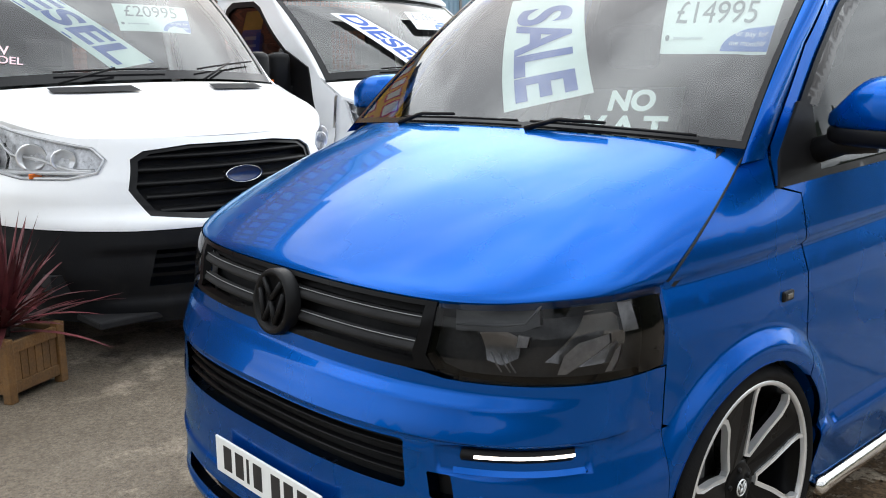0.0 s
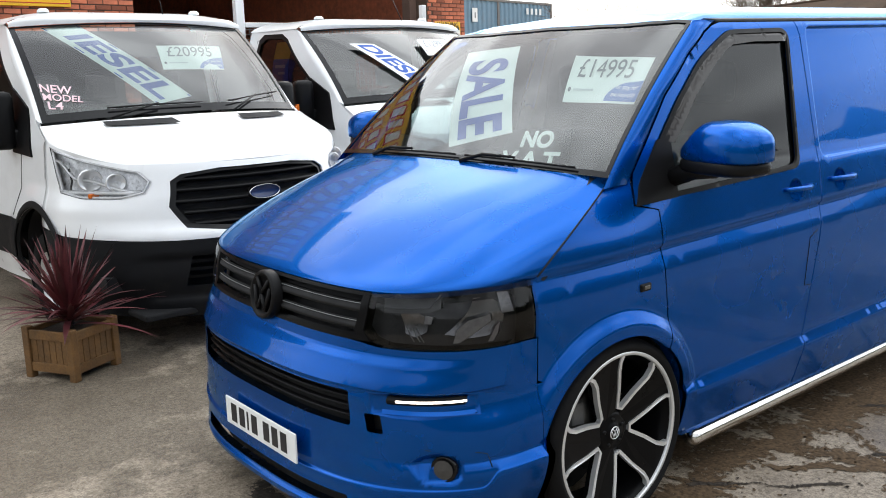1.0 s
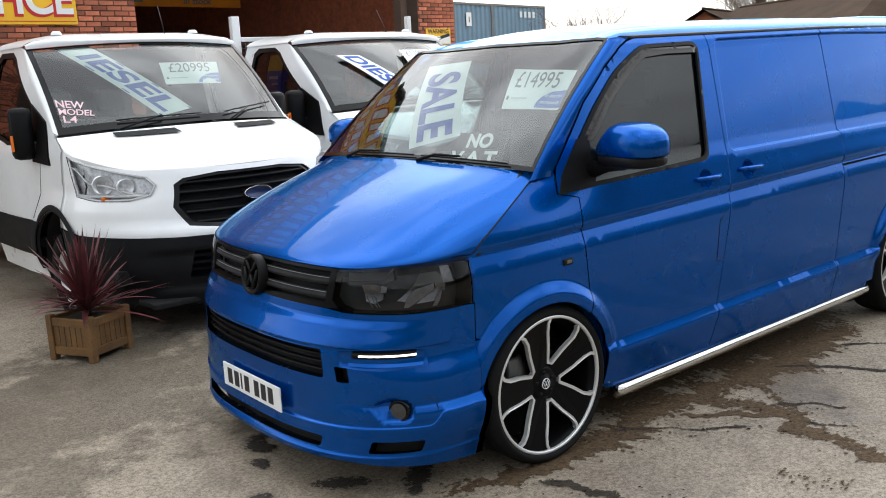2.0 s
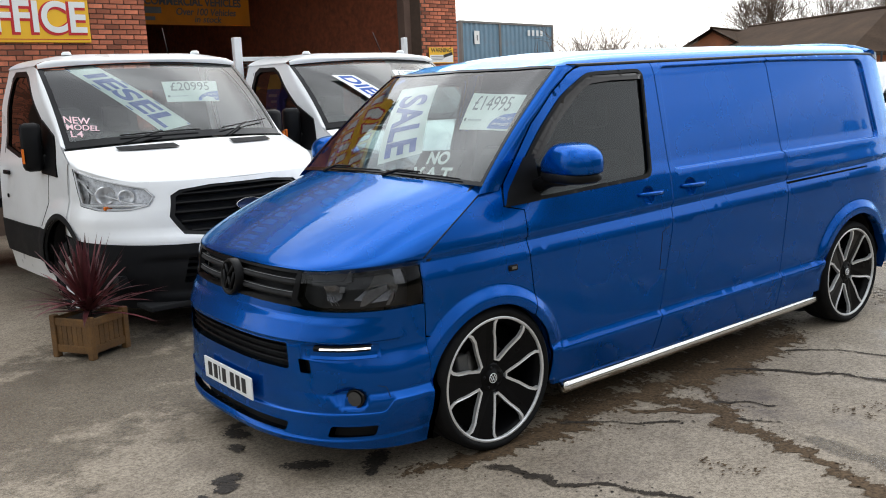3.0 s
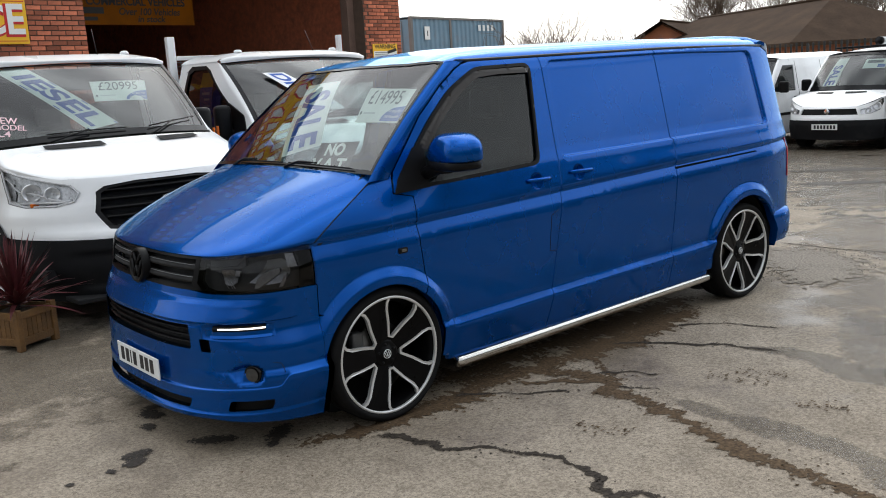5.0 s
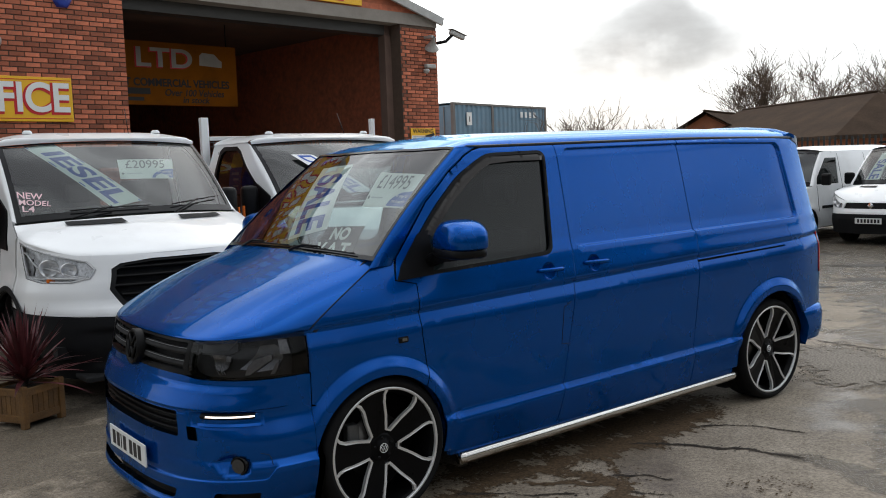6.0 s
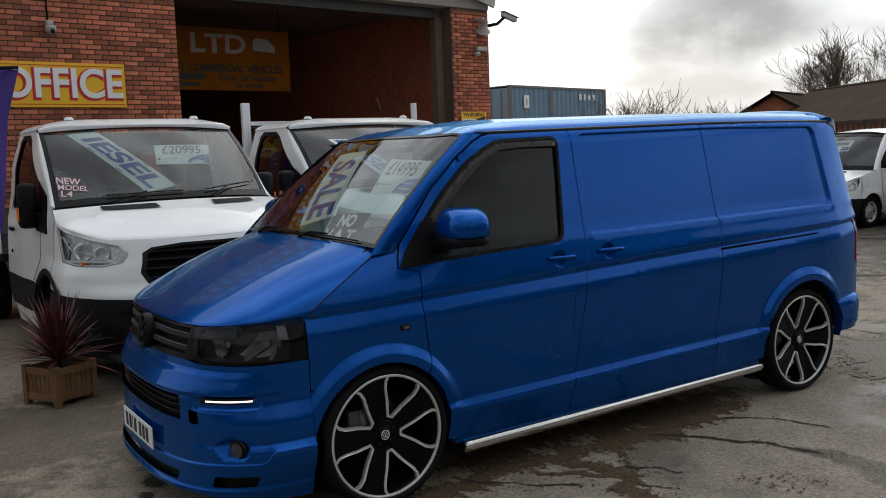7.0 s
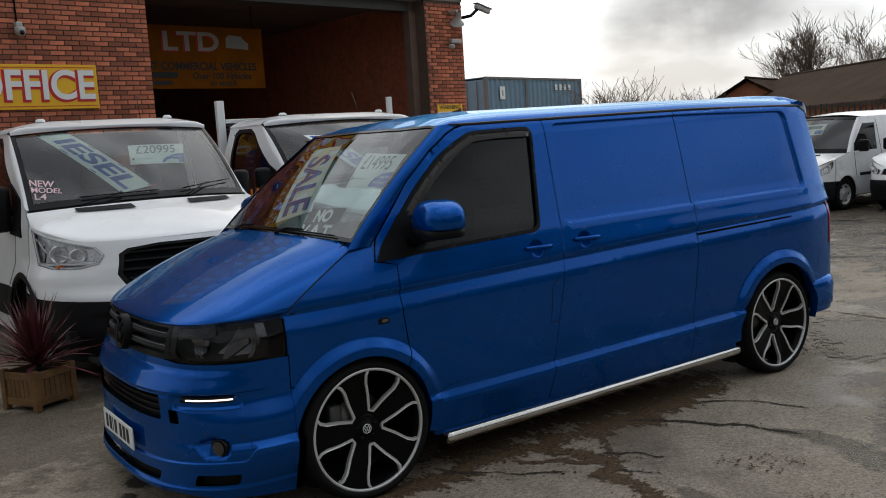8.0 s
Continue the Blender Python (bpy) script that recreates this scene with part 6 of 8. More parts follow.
text("lettering", "in stock", 0.17, Matrix.Translation((0.72, -0.52, 0.004)), INK, ltd, 0.002, width=0.62, shear=0.2, bold=0.003)
part("lettering_bar", boxm(-1.20, -0.28, -0.42, -0.30, 0.001, 0.004), INK, ltd)
part("lettering_bar", boxm(-0.95, -0.42, -0.55, -0.48, 0.001, 0.004), INK, ltd)
lv = bmesh.new()
pv = [lv.verts.new((x, z, 0.006)) for x, z in ((0.84, 0.20), (1.36, 0.17), (1.37, 0.30), (1.30, 0.34), (1.20, 0.44), (0.92, 0.46), (0.85, 0.40))]
lv.faces.new(pv)
part("van_picture", lv, SHADEDW, ltd, "small white van shape")
for x in (-1.5, 1.5):
    part("hanger", tube([(x, 0.62, -0.02), (x, 1.6, -0.02)], 0.012, 6), BLACKP, ltd)

GREYINK_W = mat("sign_grey_ink", (0.25, 0.25, 0.25), 0.6)
warn, ww, wh = sign_board("warning_sign", "small yellow warning sign on brick pier", 6.144, 6.858, 2.26, 2.578, 0.02, depth=0.012)
part("panel", boxm(-ww / 2 + 0.02, ww / 2 - 0.02, -wh / 2 + 0.02, 0.01, 0.0005, 0.003), SIGNWHT, warn)
for k in range(3):
    part("lettering_bar", boxm(-ww / 2 + 0.05, 0.12 - 0.05 * k, -0.025 - 0.035 * k, -0.010 - 0.035 * k, 0.003, 0.004), GREYINK_W, warn)
text("lettering", "WARNING", 0.12, Matrix.Translation((0, 0.10, 0.002)), INK, warn, 0.001, bold=0.002, width=0.6)
cm = bmesh.new()
box(cm, 0.05, 0.32, -0.06, 0.0, 0.005, 0.008, 0.002, pose(0, 0, 0, 0, 0, 12))
part("camera_symbol", cm, INK, warn)

# bulkhead lamp, alarm box, horn speaker, cameras on the wall
GREYM = mat("weathered_grey_metal", (0.42, 0.41, 0.39), 0.5, 0.2, dirt=((0.15, 0.13, 0.11), 0.5, 12))
spot = thing("security_camera", "small grey dome security camera on brick wall", "camera", on_facade(-2.006, 3.80, 0.0))
part("bracket", boxm(-0.05, 0.05, 0.03, 0.11, 0.0, 0.12, 0.02), GREYM, spot)
part("dome", lathe([(0.0, -0.09), (0.05, -0.075), (0.075, -0.03), (0.08, 0.02), (0.07, 0.05), (0.0, 0.055)], 24), GREYM, spot).matrix_basis = Matrix.Translation((0, -0.02, 0.12))
part("dome_lens", lathe([(0.0, -0.02), (0.03, -0.012), (0.035, 0.0)], 16, "z"), GLOSSB, spot).matrix_basis = pose(0.0, -0.06, 0.20, 180, 0, 0)
part("cable", tube([(0, 0.1, 0.012), (-0.01, 0.9, 0.012)], 0.012, 8), BLACKP, spot)
alarm = thing("alarm_box", "blue alarm sounder box high on brick wall", "alarm", on_facade(-0.967, 4.50, 0.0))
part("case", lathe([(0.0, 0.07), (0.10, 0.07), (0.15, 0.05), (0.16, 0.0)], 6, "z"), mat("alarm_blue", (0.02, 0.05, 0.35), 0.4), alarm)
part("label_bar", boxm(-0.06, 0.06, -0.03, -0.01, 0.07, 0.073), SIGNWHT, alarm)
horn = thing("loudspeaker", "weathered cream horn loudspeaker under the eaves", "speaker", on_facade(6.69, 4.42, 0.0))
hb2 = part("horn", lathe([(0.04, 0.0), (0.05, 0.08), (0.07, 0.16), (0.11, 0.23), (0.155, 0.28), (0.16, 0.285), (0.15, 0.28), (0.10, 0.22), (0.03, 0.12), (0.0, 0.1)], 28), GREYM, horn)
hb2.matrix_basis = pose(0.02, 0.05, 0.22, 0, 0, 0) @ pose(0, 0, 0, 35, 0, 22) @ pose(0, 0, 0, 0, 0, 180)
part("bracket", boxm(-0.06, 0.0, 0.02, 0.08, 0.0, 0.24, 0.01), GREYM, horn)
cc = thing("security_camera", "bullet security camera on an arm at the eaves", "camera", on_facade(7.01, 4.50, 0.0))
part("arm", tube([(0.0, -0.12, 0.0), (0.18, -0.08, 0.1), (0.34, 0.06, 0.15), (0.36, 0.16, 0.15)], 0.035, 8), BLACKP, cc)
part("body", boxm(0.24, 0.66, 0.13, 0.23, 0.10, 0.20, 0.02, pose(0, 0, 0, 0, 0, -14)), GREYM, cc)
part("hood", boxm(0.22, 0.70, 0.235, 0.25, 0.08, 0.22, 0.005, pose(0, 0, 0, 0, 0, -14)), GREYM, cc)
c2 = thing("security_camera", "small white camera and floodlight on brick pier", "camera", on_facade(6.60, 3.87, 0.0))
part("body", boxm(-0.02, 0.26, -0.04, 0.05, 0.02, 0.12, 0.02), GREYM, c2)
part("dome", lathe([(0.0, -0.10), (0.05, -0.08), (0.07, -0.03), (0.05, 0.0), (0.0, 0.0)], 20), GREYM, c2).matrix_basis = Matrix.Translation((0.0, -0.06, 0.08))


# ---- signs behind the windscreens ----
def truck_screen(t, v):
    b = Vector((1.20 - 0.30 * (1 - v * v), v * 0.915, 1.44 + 0.04 * (1 - v * v)))
    p = Vector((1.86 - 0.14 * (1 - v * v), v * 0.862, 2.10 + 0.035 * (1 - v * v)))
    return b.lerp(p, t) + Vector((-0.035, 0, 0.03)) * (4 * t * (1 - t)) * 0.7


def card_on(screen_fn, m, quad, lift=0.012):
    """Maps a unit square (a to the right, b up) to a quad of screen coordinates (top left, top right, bottom right, bottom left) just behind the glass."""
    tl, tr, br, bl = [Vector(q) for q in quad]

    def f(a, b, out=0.0):
        q = (bl.lerp(br, a)).lerp(tl.lerp(tr, a), b)
        return m @ (screen_fn(q.x, q.y) + Vector((0.72, 0, -0.69)) * (lift - out))
    return f


def card(name, f, material, parent, a0=0.0, a1=1.0, b0=0.0, b1=1.0, out=0.0, n=8):
    return part(name, patch(lambda b, a: f(a, b, out), rng(b0, b1, n), rng(a0, a1, n)), material, parent)


def letters(name, f, body, a0, a1, b0, b1, material, parent, out=0.002, turn=False, bold=0.0, shear=0.0):
    """Flat lettering fitted to a part of a card; turn runs it downwards."""
    cu = bpy.data.curves.new(name, "FONT")
    cu.body, cu.offset, cu.shear = body, bold, shear
    tmp = bpy.data.objects.new(name, cu)
    scene.collection.objects.link(tmp)
    me = bpy.data.meshes.new_from_object(tmp.evaluated_get(bpy.context.evaluated_depsgraph_get()))
    bpy.data.objects.remove(tmp)
    bpy.data.curves.remove(cu)
    bm = bmesh.new()
    bm.from_mesh(me)
    bmesh.ops.triangulate(bm, faces=bm.faces)
    bmesh.ops.subdivide_edges(bm, edges=[e for e in bm.edges if e.calc_length() > 0.25], cuts=2)
    xs, ys = [v.co.x for v in bm.verts], [v.co.y for v in bm.verts]
    x0, x1, y0, y1 = min(xs), max(xs), min(ys), max(ys)
    for v in bm.verts:
        p, q = (v.co.x - x0) / (x1 - x0), (v.co.y - y0) / (y1 - y0)
        a, b = (a0 + (a1 - a0) * q, b1 - (b1 - b0) * p) if turn else (a0 + (a1 - a0) * p, b0 + (b1 - b0) * q)
        v.co = f(a, b, out)
    return part(name, bm, material, parent)


def flat_bar(name, f, a0, a1, b0, b1, material, parent, out=0.002):
    return card(name, f, material, parent, a0, a1, b0, b1, out, 3)


CARDBLUE = mat("card_blue", (0.06, 0.16, 0.50), 0.5, 0, var=0.06, bump=0.0)
GREYINK = mat("grey_ink", (0.16, 0.18, 0.20), 0.5, 0, var=0.06, bump=0.0)
PINK = mat("pinkish_marker", (0.85, 0.62, 0.66), 0.7, 0, var=0.1, bump=0.0)


def price_card(label, f, price, small=True):
    t = thing("price_card", label, "price card")
    card("card", f, PAPER, t)
    letters("lettering", f, price, 0.12, 0.83, 0.52, 0.93, GREYINK, t)
    # blue corner in the shape of a segment
    verts, faces = [f(1.0, 0.04, 0.001)], []
    for i in range(13):
        a = math.pi / 2 * (1 + i / 12)
        verts.append(f(1.0 + 0.42 * math.cos(a), 0.04 + 0.44 * math.sin(a), 0.001))
    for i in range(12):
        faces.append([0, i + 1, i + 2])
    part("blue_corner", mesh("seg", verts, faces, False), CARDBLUE, t)
    letters("lettering", f, "or pay for", 0.70, 0.97, 0.26, 0.38, SIGNWHT, t, 0.003)
    letters("lettering", f, "me monthly", 0.66, 0.97, 0.10, 0.22, SIGNWHT, t, 0.003)
    flat_bar("lettering_bar", f, 0.12, 0.40, 0.24, 0.28, mat("card_grey" + price[-5:], (0.55, 0.57, 0.6), 0.6), t)
    part("dot", mesh("dot", [f(0.06 + 0.022 * math.cos(a), 0.26 + 0.05 * math.sin(a), 0.002) for a in rng(0, 2 * math.pi, 12)], [list(range(12))], False), GREYINK, t)
    return t


VM = pose(0, YC, 0)
van_screen = lambda t, v: settle(screen(t, v))
# blue van: sale banner, price, tax card
f = card_on(van_screen, VM, [(0.84, 0.62), (0.87, 0.14), (0.21, -0.35), (0.085, 0.02)])
sale = thing("sale_banner", "white banner with blue capital letters behind van windscreen", "banner")
card("banner", f, PAPER, sale, n=12)
letters("lettering", f, "SALE", 0.14, 0.86, 0.04, 0.86, SAILS, sale, turn=True, bold=0.03)
price_card("white price card with a blue corner behind van windscreen", card_on(van_screen, VM, [(0.765, -0.39), (0.74, -0.91), (0.43, -0.94), (0.425, -0.53)]), "£14995")
f = card_on(van_screen, VM, [(0.235, -0.32), (0.27, -0.70), (0.01, -0.76), (-0.01, -0.38)], 0.02)
vat = thing("tax_card", "white capital letters on a black sheet standing for the dark cab", "card")
# black sheet stands in for the unlit cab behind the letters
card("card", f, mat("black_card", (0.012, 0.014, 0.014), 0.8, spec=0.1), vat)
letters("lettering", f, "NO", 0.26, 0.74, 0.52, 0.94, PAPER, vat, out=0.006, bold=0.045)
letters("lettering", f, "V.A.T", 0.02, 0.90, 0.02, 0.44, PAPER, vat, out=0.006, bold=0.04)
# trucks
f = card_on(truck_screen, TA, [(0.99, 0.78), (1.0, 0.50), (0.155, -0.03), (0.095, 0.26)])
die = thing("diesel_banner", "white banner with blue capital letters behind truck windscreen", "banner")
card("banner", f, PAPER, die, n=12)
letters("lettering", f, "IESEL", 0.18, 0.84, 0.03, 0.86, SAILS, die, turn=True, bold=0.03)
for a in (0.03, 0.93):
    flat_bar("border_line", f, a, a + 0.04, 0.0, 1.0, SAILS, die, 0.001)
price_card("white price card with a blue corner behind truck windscreen", card_on(truck_screen, TA, [(0.715, -0.0), (0.725, -0.60), (0.43, -0.47), (0.435, 0.07)]), "£20995")
f = card_on(truck_screen, TA, [(0.36, 0.95), (0.28, 0.69), (0.08, 0.75), (0.12, 0.96)], -0.003)
mk = thing("marker_writing", "pinkish handwritten words on truck windscreen", "writing")
letters("lettering", f, "NEW", 0.0, 0.72, 0.66, 1.0, PINK, mk, bold=0.015)
letters("lettering", f, "MODEL", 0.02, 1.0, 0.34, 0.62, PINK, mk, bold=0.015)
letters("lettering", f, "L4", 0.10, 0.50, 0.0, 0.30, PINK, mk, bold=0.015)
f = card_on(truck_screen, TB, [(0.78, 0.74), (0.75, 0.50), (0.12, 0.10), (0.06, 0.36)])
die2 = thing("diesel_banner", "white banner with blue capital letters behind second truck windscreen", "banner")
card("banner", f, PAPER, die2, n=12)
letters("lettering", f, "DIESEL", 0.18, 0.84, 0.03, 0.97, SAILS, die2, turn=True, bold=0.03)
price_card("pale price card behind second truck windscreen", card_on(truck_screen, TB, [(0.80, -0.05), (0.81, -0.5), (0.55, -0.45), (0.55, 0.0)]), "£12995")


# ---- planter with a spiky plant ----
TEAK = mat("weathered_oak", (0.140, 0.069, 0.020), 0.75, 0, var=0.45, scale=7, fine=70, bump=0.3, object_random=0.18, dirt=((0.10, 0.07, 0.04), 0.5, 6))
SOIL = mat("dark_soil", (0.03, 0.022, 0.016), 0.95, 0, var=0.4, fine=60, bump=0.6)
LEAF = mat("red_cordyline_leaf", (0.105, 0.022, 0.026), 0.42, 0, var=0.35, scale=12, fine=60, bump=0.1, object_random=0.45)
planter = thing("planter", "square wooden slatted planter box standing on concrete", "planter", Matrix.Translation((-0.965, 3.40, GZ)) @ pose(0, 0, 0, 0, 0, 29) @ Matrix.Scale(0.93, 4))
PH = 0.205
for sx in (-1, 1):
    for sy in (-1, 1):
        lean = bmesh.new()
        box(lean, sx * (PH - 0.026) - 0.026, sx * (PH - 0.026) + 0.026, sy * (PH - 0.026) - 0.026, sy * (PH - 0.026) + 0.026, 0.0, 0.335, 0.006)
        part("post", lean, TEAK, planter)
for k in range(4):
    m = pose(0, 0, 0, 0, 0, 90 * k)
    for z0, z1 in ((0.045, 0.105), (0.255, 0.315)):
        part("rail", boxm(-PH + 0.052, PH - 0.052, -PH + 0.008, -PH + 0.034, z0, z1, 0.004, m), TEAK, planter)
    for i in range(6):
        x = -PH + 0.056 + i * 0.0505
        part("slat", boxm(x, x + 0.046, -PH + 0.016, -PH + 0.030, 0.105, 0.255, 0.002, m), TEAK, planter)
part("soil", boxm(-PH + 0.03, PH - 0.03, -PH + 0.03, PH - 0.03, 0.10, 0.285), SOIL, planter)
plant = thing("spiky_plant", "dark red spiky cordyline growing in the wooden planter", "plant", Matrix.Translation((-0.965, 3.40, GZ + 0.265)))
rnd = random.Random(5)
part("stem", tube([(0, 0, -0.01), (0.01, 0, 0.05), (0.0, 0.01, 0.10)], 0.02, 8), SOIL, plant)
for i in range(120):
    az = i * 2.39996 + rnd.uniform(-0.3, 0.3)
    el = radians(rnd.uniform(8, 88) if i % 3 else rnd.uniform(45, 88))
    ln, w0 = rnd.uniform(0.38, 0.62), rnd.uniform(0.008, 0.013)
    droop = rnd.uniform(0.02, 0.22) * math.cos(el)
    d = Vector((math.cos(az) * math.cos(el), math.sin(az) * math.cos(el), math.sin(el)))
    side = d.cross(Vector((0, 0, 1))).normalized()
    base_p = Vector((0, 0, 0.02 + 0.09 * rnd.random()))
    verts, faces = [], []
    for k in range(7):
        q = k / 6
        c = base_p + d * ln * q + Vector((0, 0, -droop * q * q))
        w = w0 * (0.5 + 1.1 * math.sin(math.pi * min(1, q * 0.9 + 0.1)) ** 0.8) * (1 - q ** 4)
        verts += [c - side * w, c + d.cross(side) * w * 0.35, c + side * w]
    for k in range(6):
        b = k * 3
        faces += [[b, b + 1, b + 4, b + 3], [b + 1, b + 2, b + 5, b + 4]]
    part("leaf", mesh("leaf", verts, faces), LEAF, plant)


# ---- feather flag in front of the office wall ----
FLAGC = mat("purple_flag_cloth", (0.075, 0.04, 0.26), 0.8, 0, var=0.15, scale=5, fine=300, bump=0.1)
flag = thing("feather_flag", "purple feather flag on a black pole beside the office", "flag", Matrix.Translation((-0.97, 8.80, GZ)))
arch_line = [(0.0, 0.0, 0.02), (0.0, 0.0, 1.2), (0.0, 0.0, 2.3), (0.04, 0.0, 2.66), (0.14, 0.0, 2.88), (0.32, 0.0, 3.01), (0.50, 0.0, 3.06), (0.70, 0.0, 3.07)]
part("pole", tube(arch_line, 0.022, 10), BLACKP, flag, "black bent flag pole")
edge_x = lin([0.9, 1.6, 2.43, 3.05], [0.34, 0.44, 0.53, 0.70])
pole_x = lin([0.9, 2.3, 2.66, 2.88, 3.01, 3.05], [0.0, 0.0, 0.04, 0.14, 0.32, 0.48])
part("cloth", patch(lambda z, k: (pole_x(z) + (edge_x(z) - pole_x(z)) * k, 0.03 * math.sin(9 * k + 2.5 * z) * k, z), rng(0.9, 3.045, 30), rng(0, 1, 14), thick=0.004, inward=(0, 1, 0)), FLAGC, flag, "purple cloth")
part("foot", lathe([(0.0, 0.05), (0.18, 0.045), (0.20, 0.0)], 20, "z"), BLACKP, flag)


# ---- far row of white panel vans ----
FV_W = lin([0.2, 0.4, 0.7, 1.0, 1.15, 1.25, 1.7, 1.85, 1.92], [0.90, 0.93, 0.95, 0.945, 0.93, 0.905, 0.82, 0.78, 0.72])


def fv_w(x, z):
    w = FV_W(z) - 0.10 * max(0.0, (x - 3.4) / 0.8) ** 2
    for cx in (0.0, 3.1):
        w += 0.02 * smooth(0.48, 0.38, math.hypot(x - cx, z - 0.32))
    return w


FV_X0 = lin([0.2, 0.5, 0.62, 0.66, 0.8, 0.92], [-0.78, -0.83, -0.82, -0.79, -0.75, -0.68])
fv_nose = make_nose(fv_w, -0.36, FV_X0, 2.2)


def far_van(label, m, banner=True):
    van_f = thing("white_van", label, "van", m, group="white vans parked in a row")
    GR = [(-0.36, 0.815), (0.36, 0.815), (0.40, 0.70), (-0.40, 0.70)]

    def lo(s):
        o = [(s * 0.42, 0.79), (s * 0.6, 0.86), (s * 0.80, 0.98), (s * 0.90, 1.0), (s * 0.92, 0.93), (s * 0.80, 0.78), (s * 0.6, 0.715), (s * 0.44, 0.71)]
        return o if s > 0 else o[::-1]

    out = [(-1, 0.60), (-1, 1.03), (-0.9, 1.02), (-0.7, 0.96), (-0.4, 0.86), (0, 0.83), (0.4, 0.86), (0.7, 0.96), (0.9, 1.02), (1, 1.03), (1, 0.60), (0, 0.60)]
    part("front_panel", panel(out, lambda s, z: fv_nose(z, s), 0.06, [GR, lo(1), lo(-1)], 0.03, (1, 0, 0), flip=True), WHITE, van_f)
    part("front_bumper", panel([(-1, 0.595), (0, 0.595), (1, 0.595), (0.98, 0.25), (0.5, 0.22), (-0.5, 0.22), (-0.98, 0.25)], lambda s, z: fv_nose(z, s, 0.015), 0.08, flange=0.03, inward=(1, 0, 0), flip=True), GREYP, van_f, "dark grey bumper")
    part("grille", panel(GR, lambda s, z: fv_nose(z, s, -0.03), 0.06, flange=0, flip=True), BLACKP, van_f)
    bd = part("badge", lathe([(0.0, 0.02), (0.03, 0.015), (0.06, 0.0)], 4, "x"), CHROME, van_f, "diamond-shaped bright badge")
    bd.matrix_basis = Matrix.Translation((FV_X0(0.76) - 0.006, 0, 0.765)) @ Matrix.Diagonal((-1, 1.0, 1.35, 1))
    for s in (-1, 1):
        lamp = part("headlamp", panel(lo(s), lambda q, z: fv_nose(z, q) + Vector((0.03, -s * 0.02, 0)), 0.06, flange=0.03, inward=(1, 0, 0), flip=True), DIMREF, van_f, "clear headlamp")
        for q, z, r in ((0.56, 0.775, 0.05), (0.72, 0.85, 0.065)):
            bw = part("reflector", lathe([(0.01, -0.02), (r * 0.6, -0.012), (r, 0.012), (r + 0.012, 0.012), (r + 0.014, 0.0)], 18, "z"), BRIGHT, lamp)
            bw.matrix_basis = Matrix.Translation(fv_nose(z, s * q) + Vector((0.02, -s * 0.01, 0))) @ Vector((-1, s * 0.5, 0.1)).to_track_quat("Z", "Y").to_matrix().to_4x4()
        part("lens", panel(lo(s), lambda q, z: fv_nose(z, q, 0.002), 0.06, flange=0, flip=True), LENS, lamp)
    base = lambda v: Vector((0.16 - 0.34 * (1 - v * v), v * 0.86, 1.13 + 0.03 * (1 - v * v)))
    top = lambda v: Vector((0.72 - 0.12 * (1 - v * v), v * 0.74, 1.82 + 0.04 * (1 - v * v)))
    scr = lambda t, v: base(v).lerp(top(v), t) + Vector((-0.03, 0, 0.03)) * (4 * t * (1 - t))

    def bon(t, v):
        d = abs(v)
        a = fv_nose(0.83 + 0.19 * smooth(0.2, 0.95, d), 0.97 * v)
        b = base(v) + Vector((-0.03, 0, -0.01))
        b.y = v * 0.91
        p = a.lerp(b, t)
        p.z += 0.12 * (t ** 0.6 - t) * (1 - 0.5 * d)
        return p

    part("bonnet", patch(bon, rng(0, 1, 12), rng(-1, 1, 20)), WHITE, van_f)
    for s in (-1, 1):
        part("bonnet_vent", patch(lambda k, q: bon(0.78 + 0.12 * k, s * (0.12 + 0.40 * q)) + Vector((0, 0, 0.006)), [0, 1], rng(0, 1, 5), flip=s < 0), BLACKP, van_f)
    ws = part("windscreen", patch(scr, rng(0, 1, 6), rng(-1, 1, 12)), CLEAR, van_f)
    part("screen_border", patch(lambda k, v: scr(0.10 * k, v) + Vector((-0.004, 0, 0.003)), [0, 1], rng(-1, 1, 12)), GLOSSB, ws)
    part("screen_border", patch(lambda k, v: scr(1 - 0.07 * k, v) + Vector((-0.004, 0, 0.003)), [0, 1], rng(-1, 1, 12)), GLOSSB, ws)
    WN = [(1.16, 1.16), (1.22, 1.70), (0.78, 1.70), (0.36, 1.30), (0.30, 1.16)]
    S = [(-0.355, 0.60), (-0.355, 1.03), (0.15, 1.125), (0.22, 1.15), (0.74, 1.80), (0.82, 1.84), (3.80, 1.84), (3.93, 1.0), (3.95, 0.4), (3.5, 0.30)] + arc(3.1, 0.32, 0.37, -3, 183, 12) + [(0.37, 0.28)] + arc(0, 0.32, 0.37, -3, 132, 10)
    for s in (-1, 1):
        fs = lambda x, z: (x, s * fv_w(x, z), z)
        body = part("body_side", panel(S, fs, 0.09, [WN], 0.02, (0, -s, 0), flip=s > 0), WHITE, van_f)
        part("side_window", panel(WN, lambda x, z: (x, s * (fv_w(x, z) - 0.01), z), 0.1, flange=0, flip=s > 0), TINT, body)
        for line in ([(0.30, 1.14), (0.34, 0.75), (0.44, 0.45)], [(1.28, 1.78), (1.28, 1.1), (1.20, 0.35)], [(2.35, 1.78), (2.35, 0.35)]):
            part("door_seam", tube([Vector(fs(*p)) for p in resample(line, 0.15)[:-4]], 0.006, 5), DARK, body)
        part("door_handle", boxm(1.05, 1.20, s * 0.95 - 0.015, s * 0.95 + 0.015, 1.0, 1.04, 0.01), BLACKP, body)
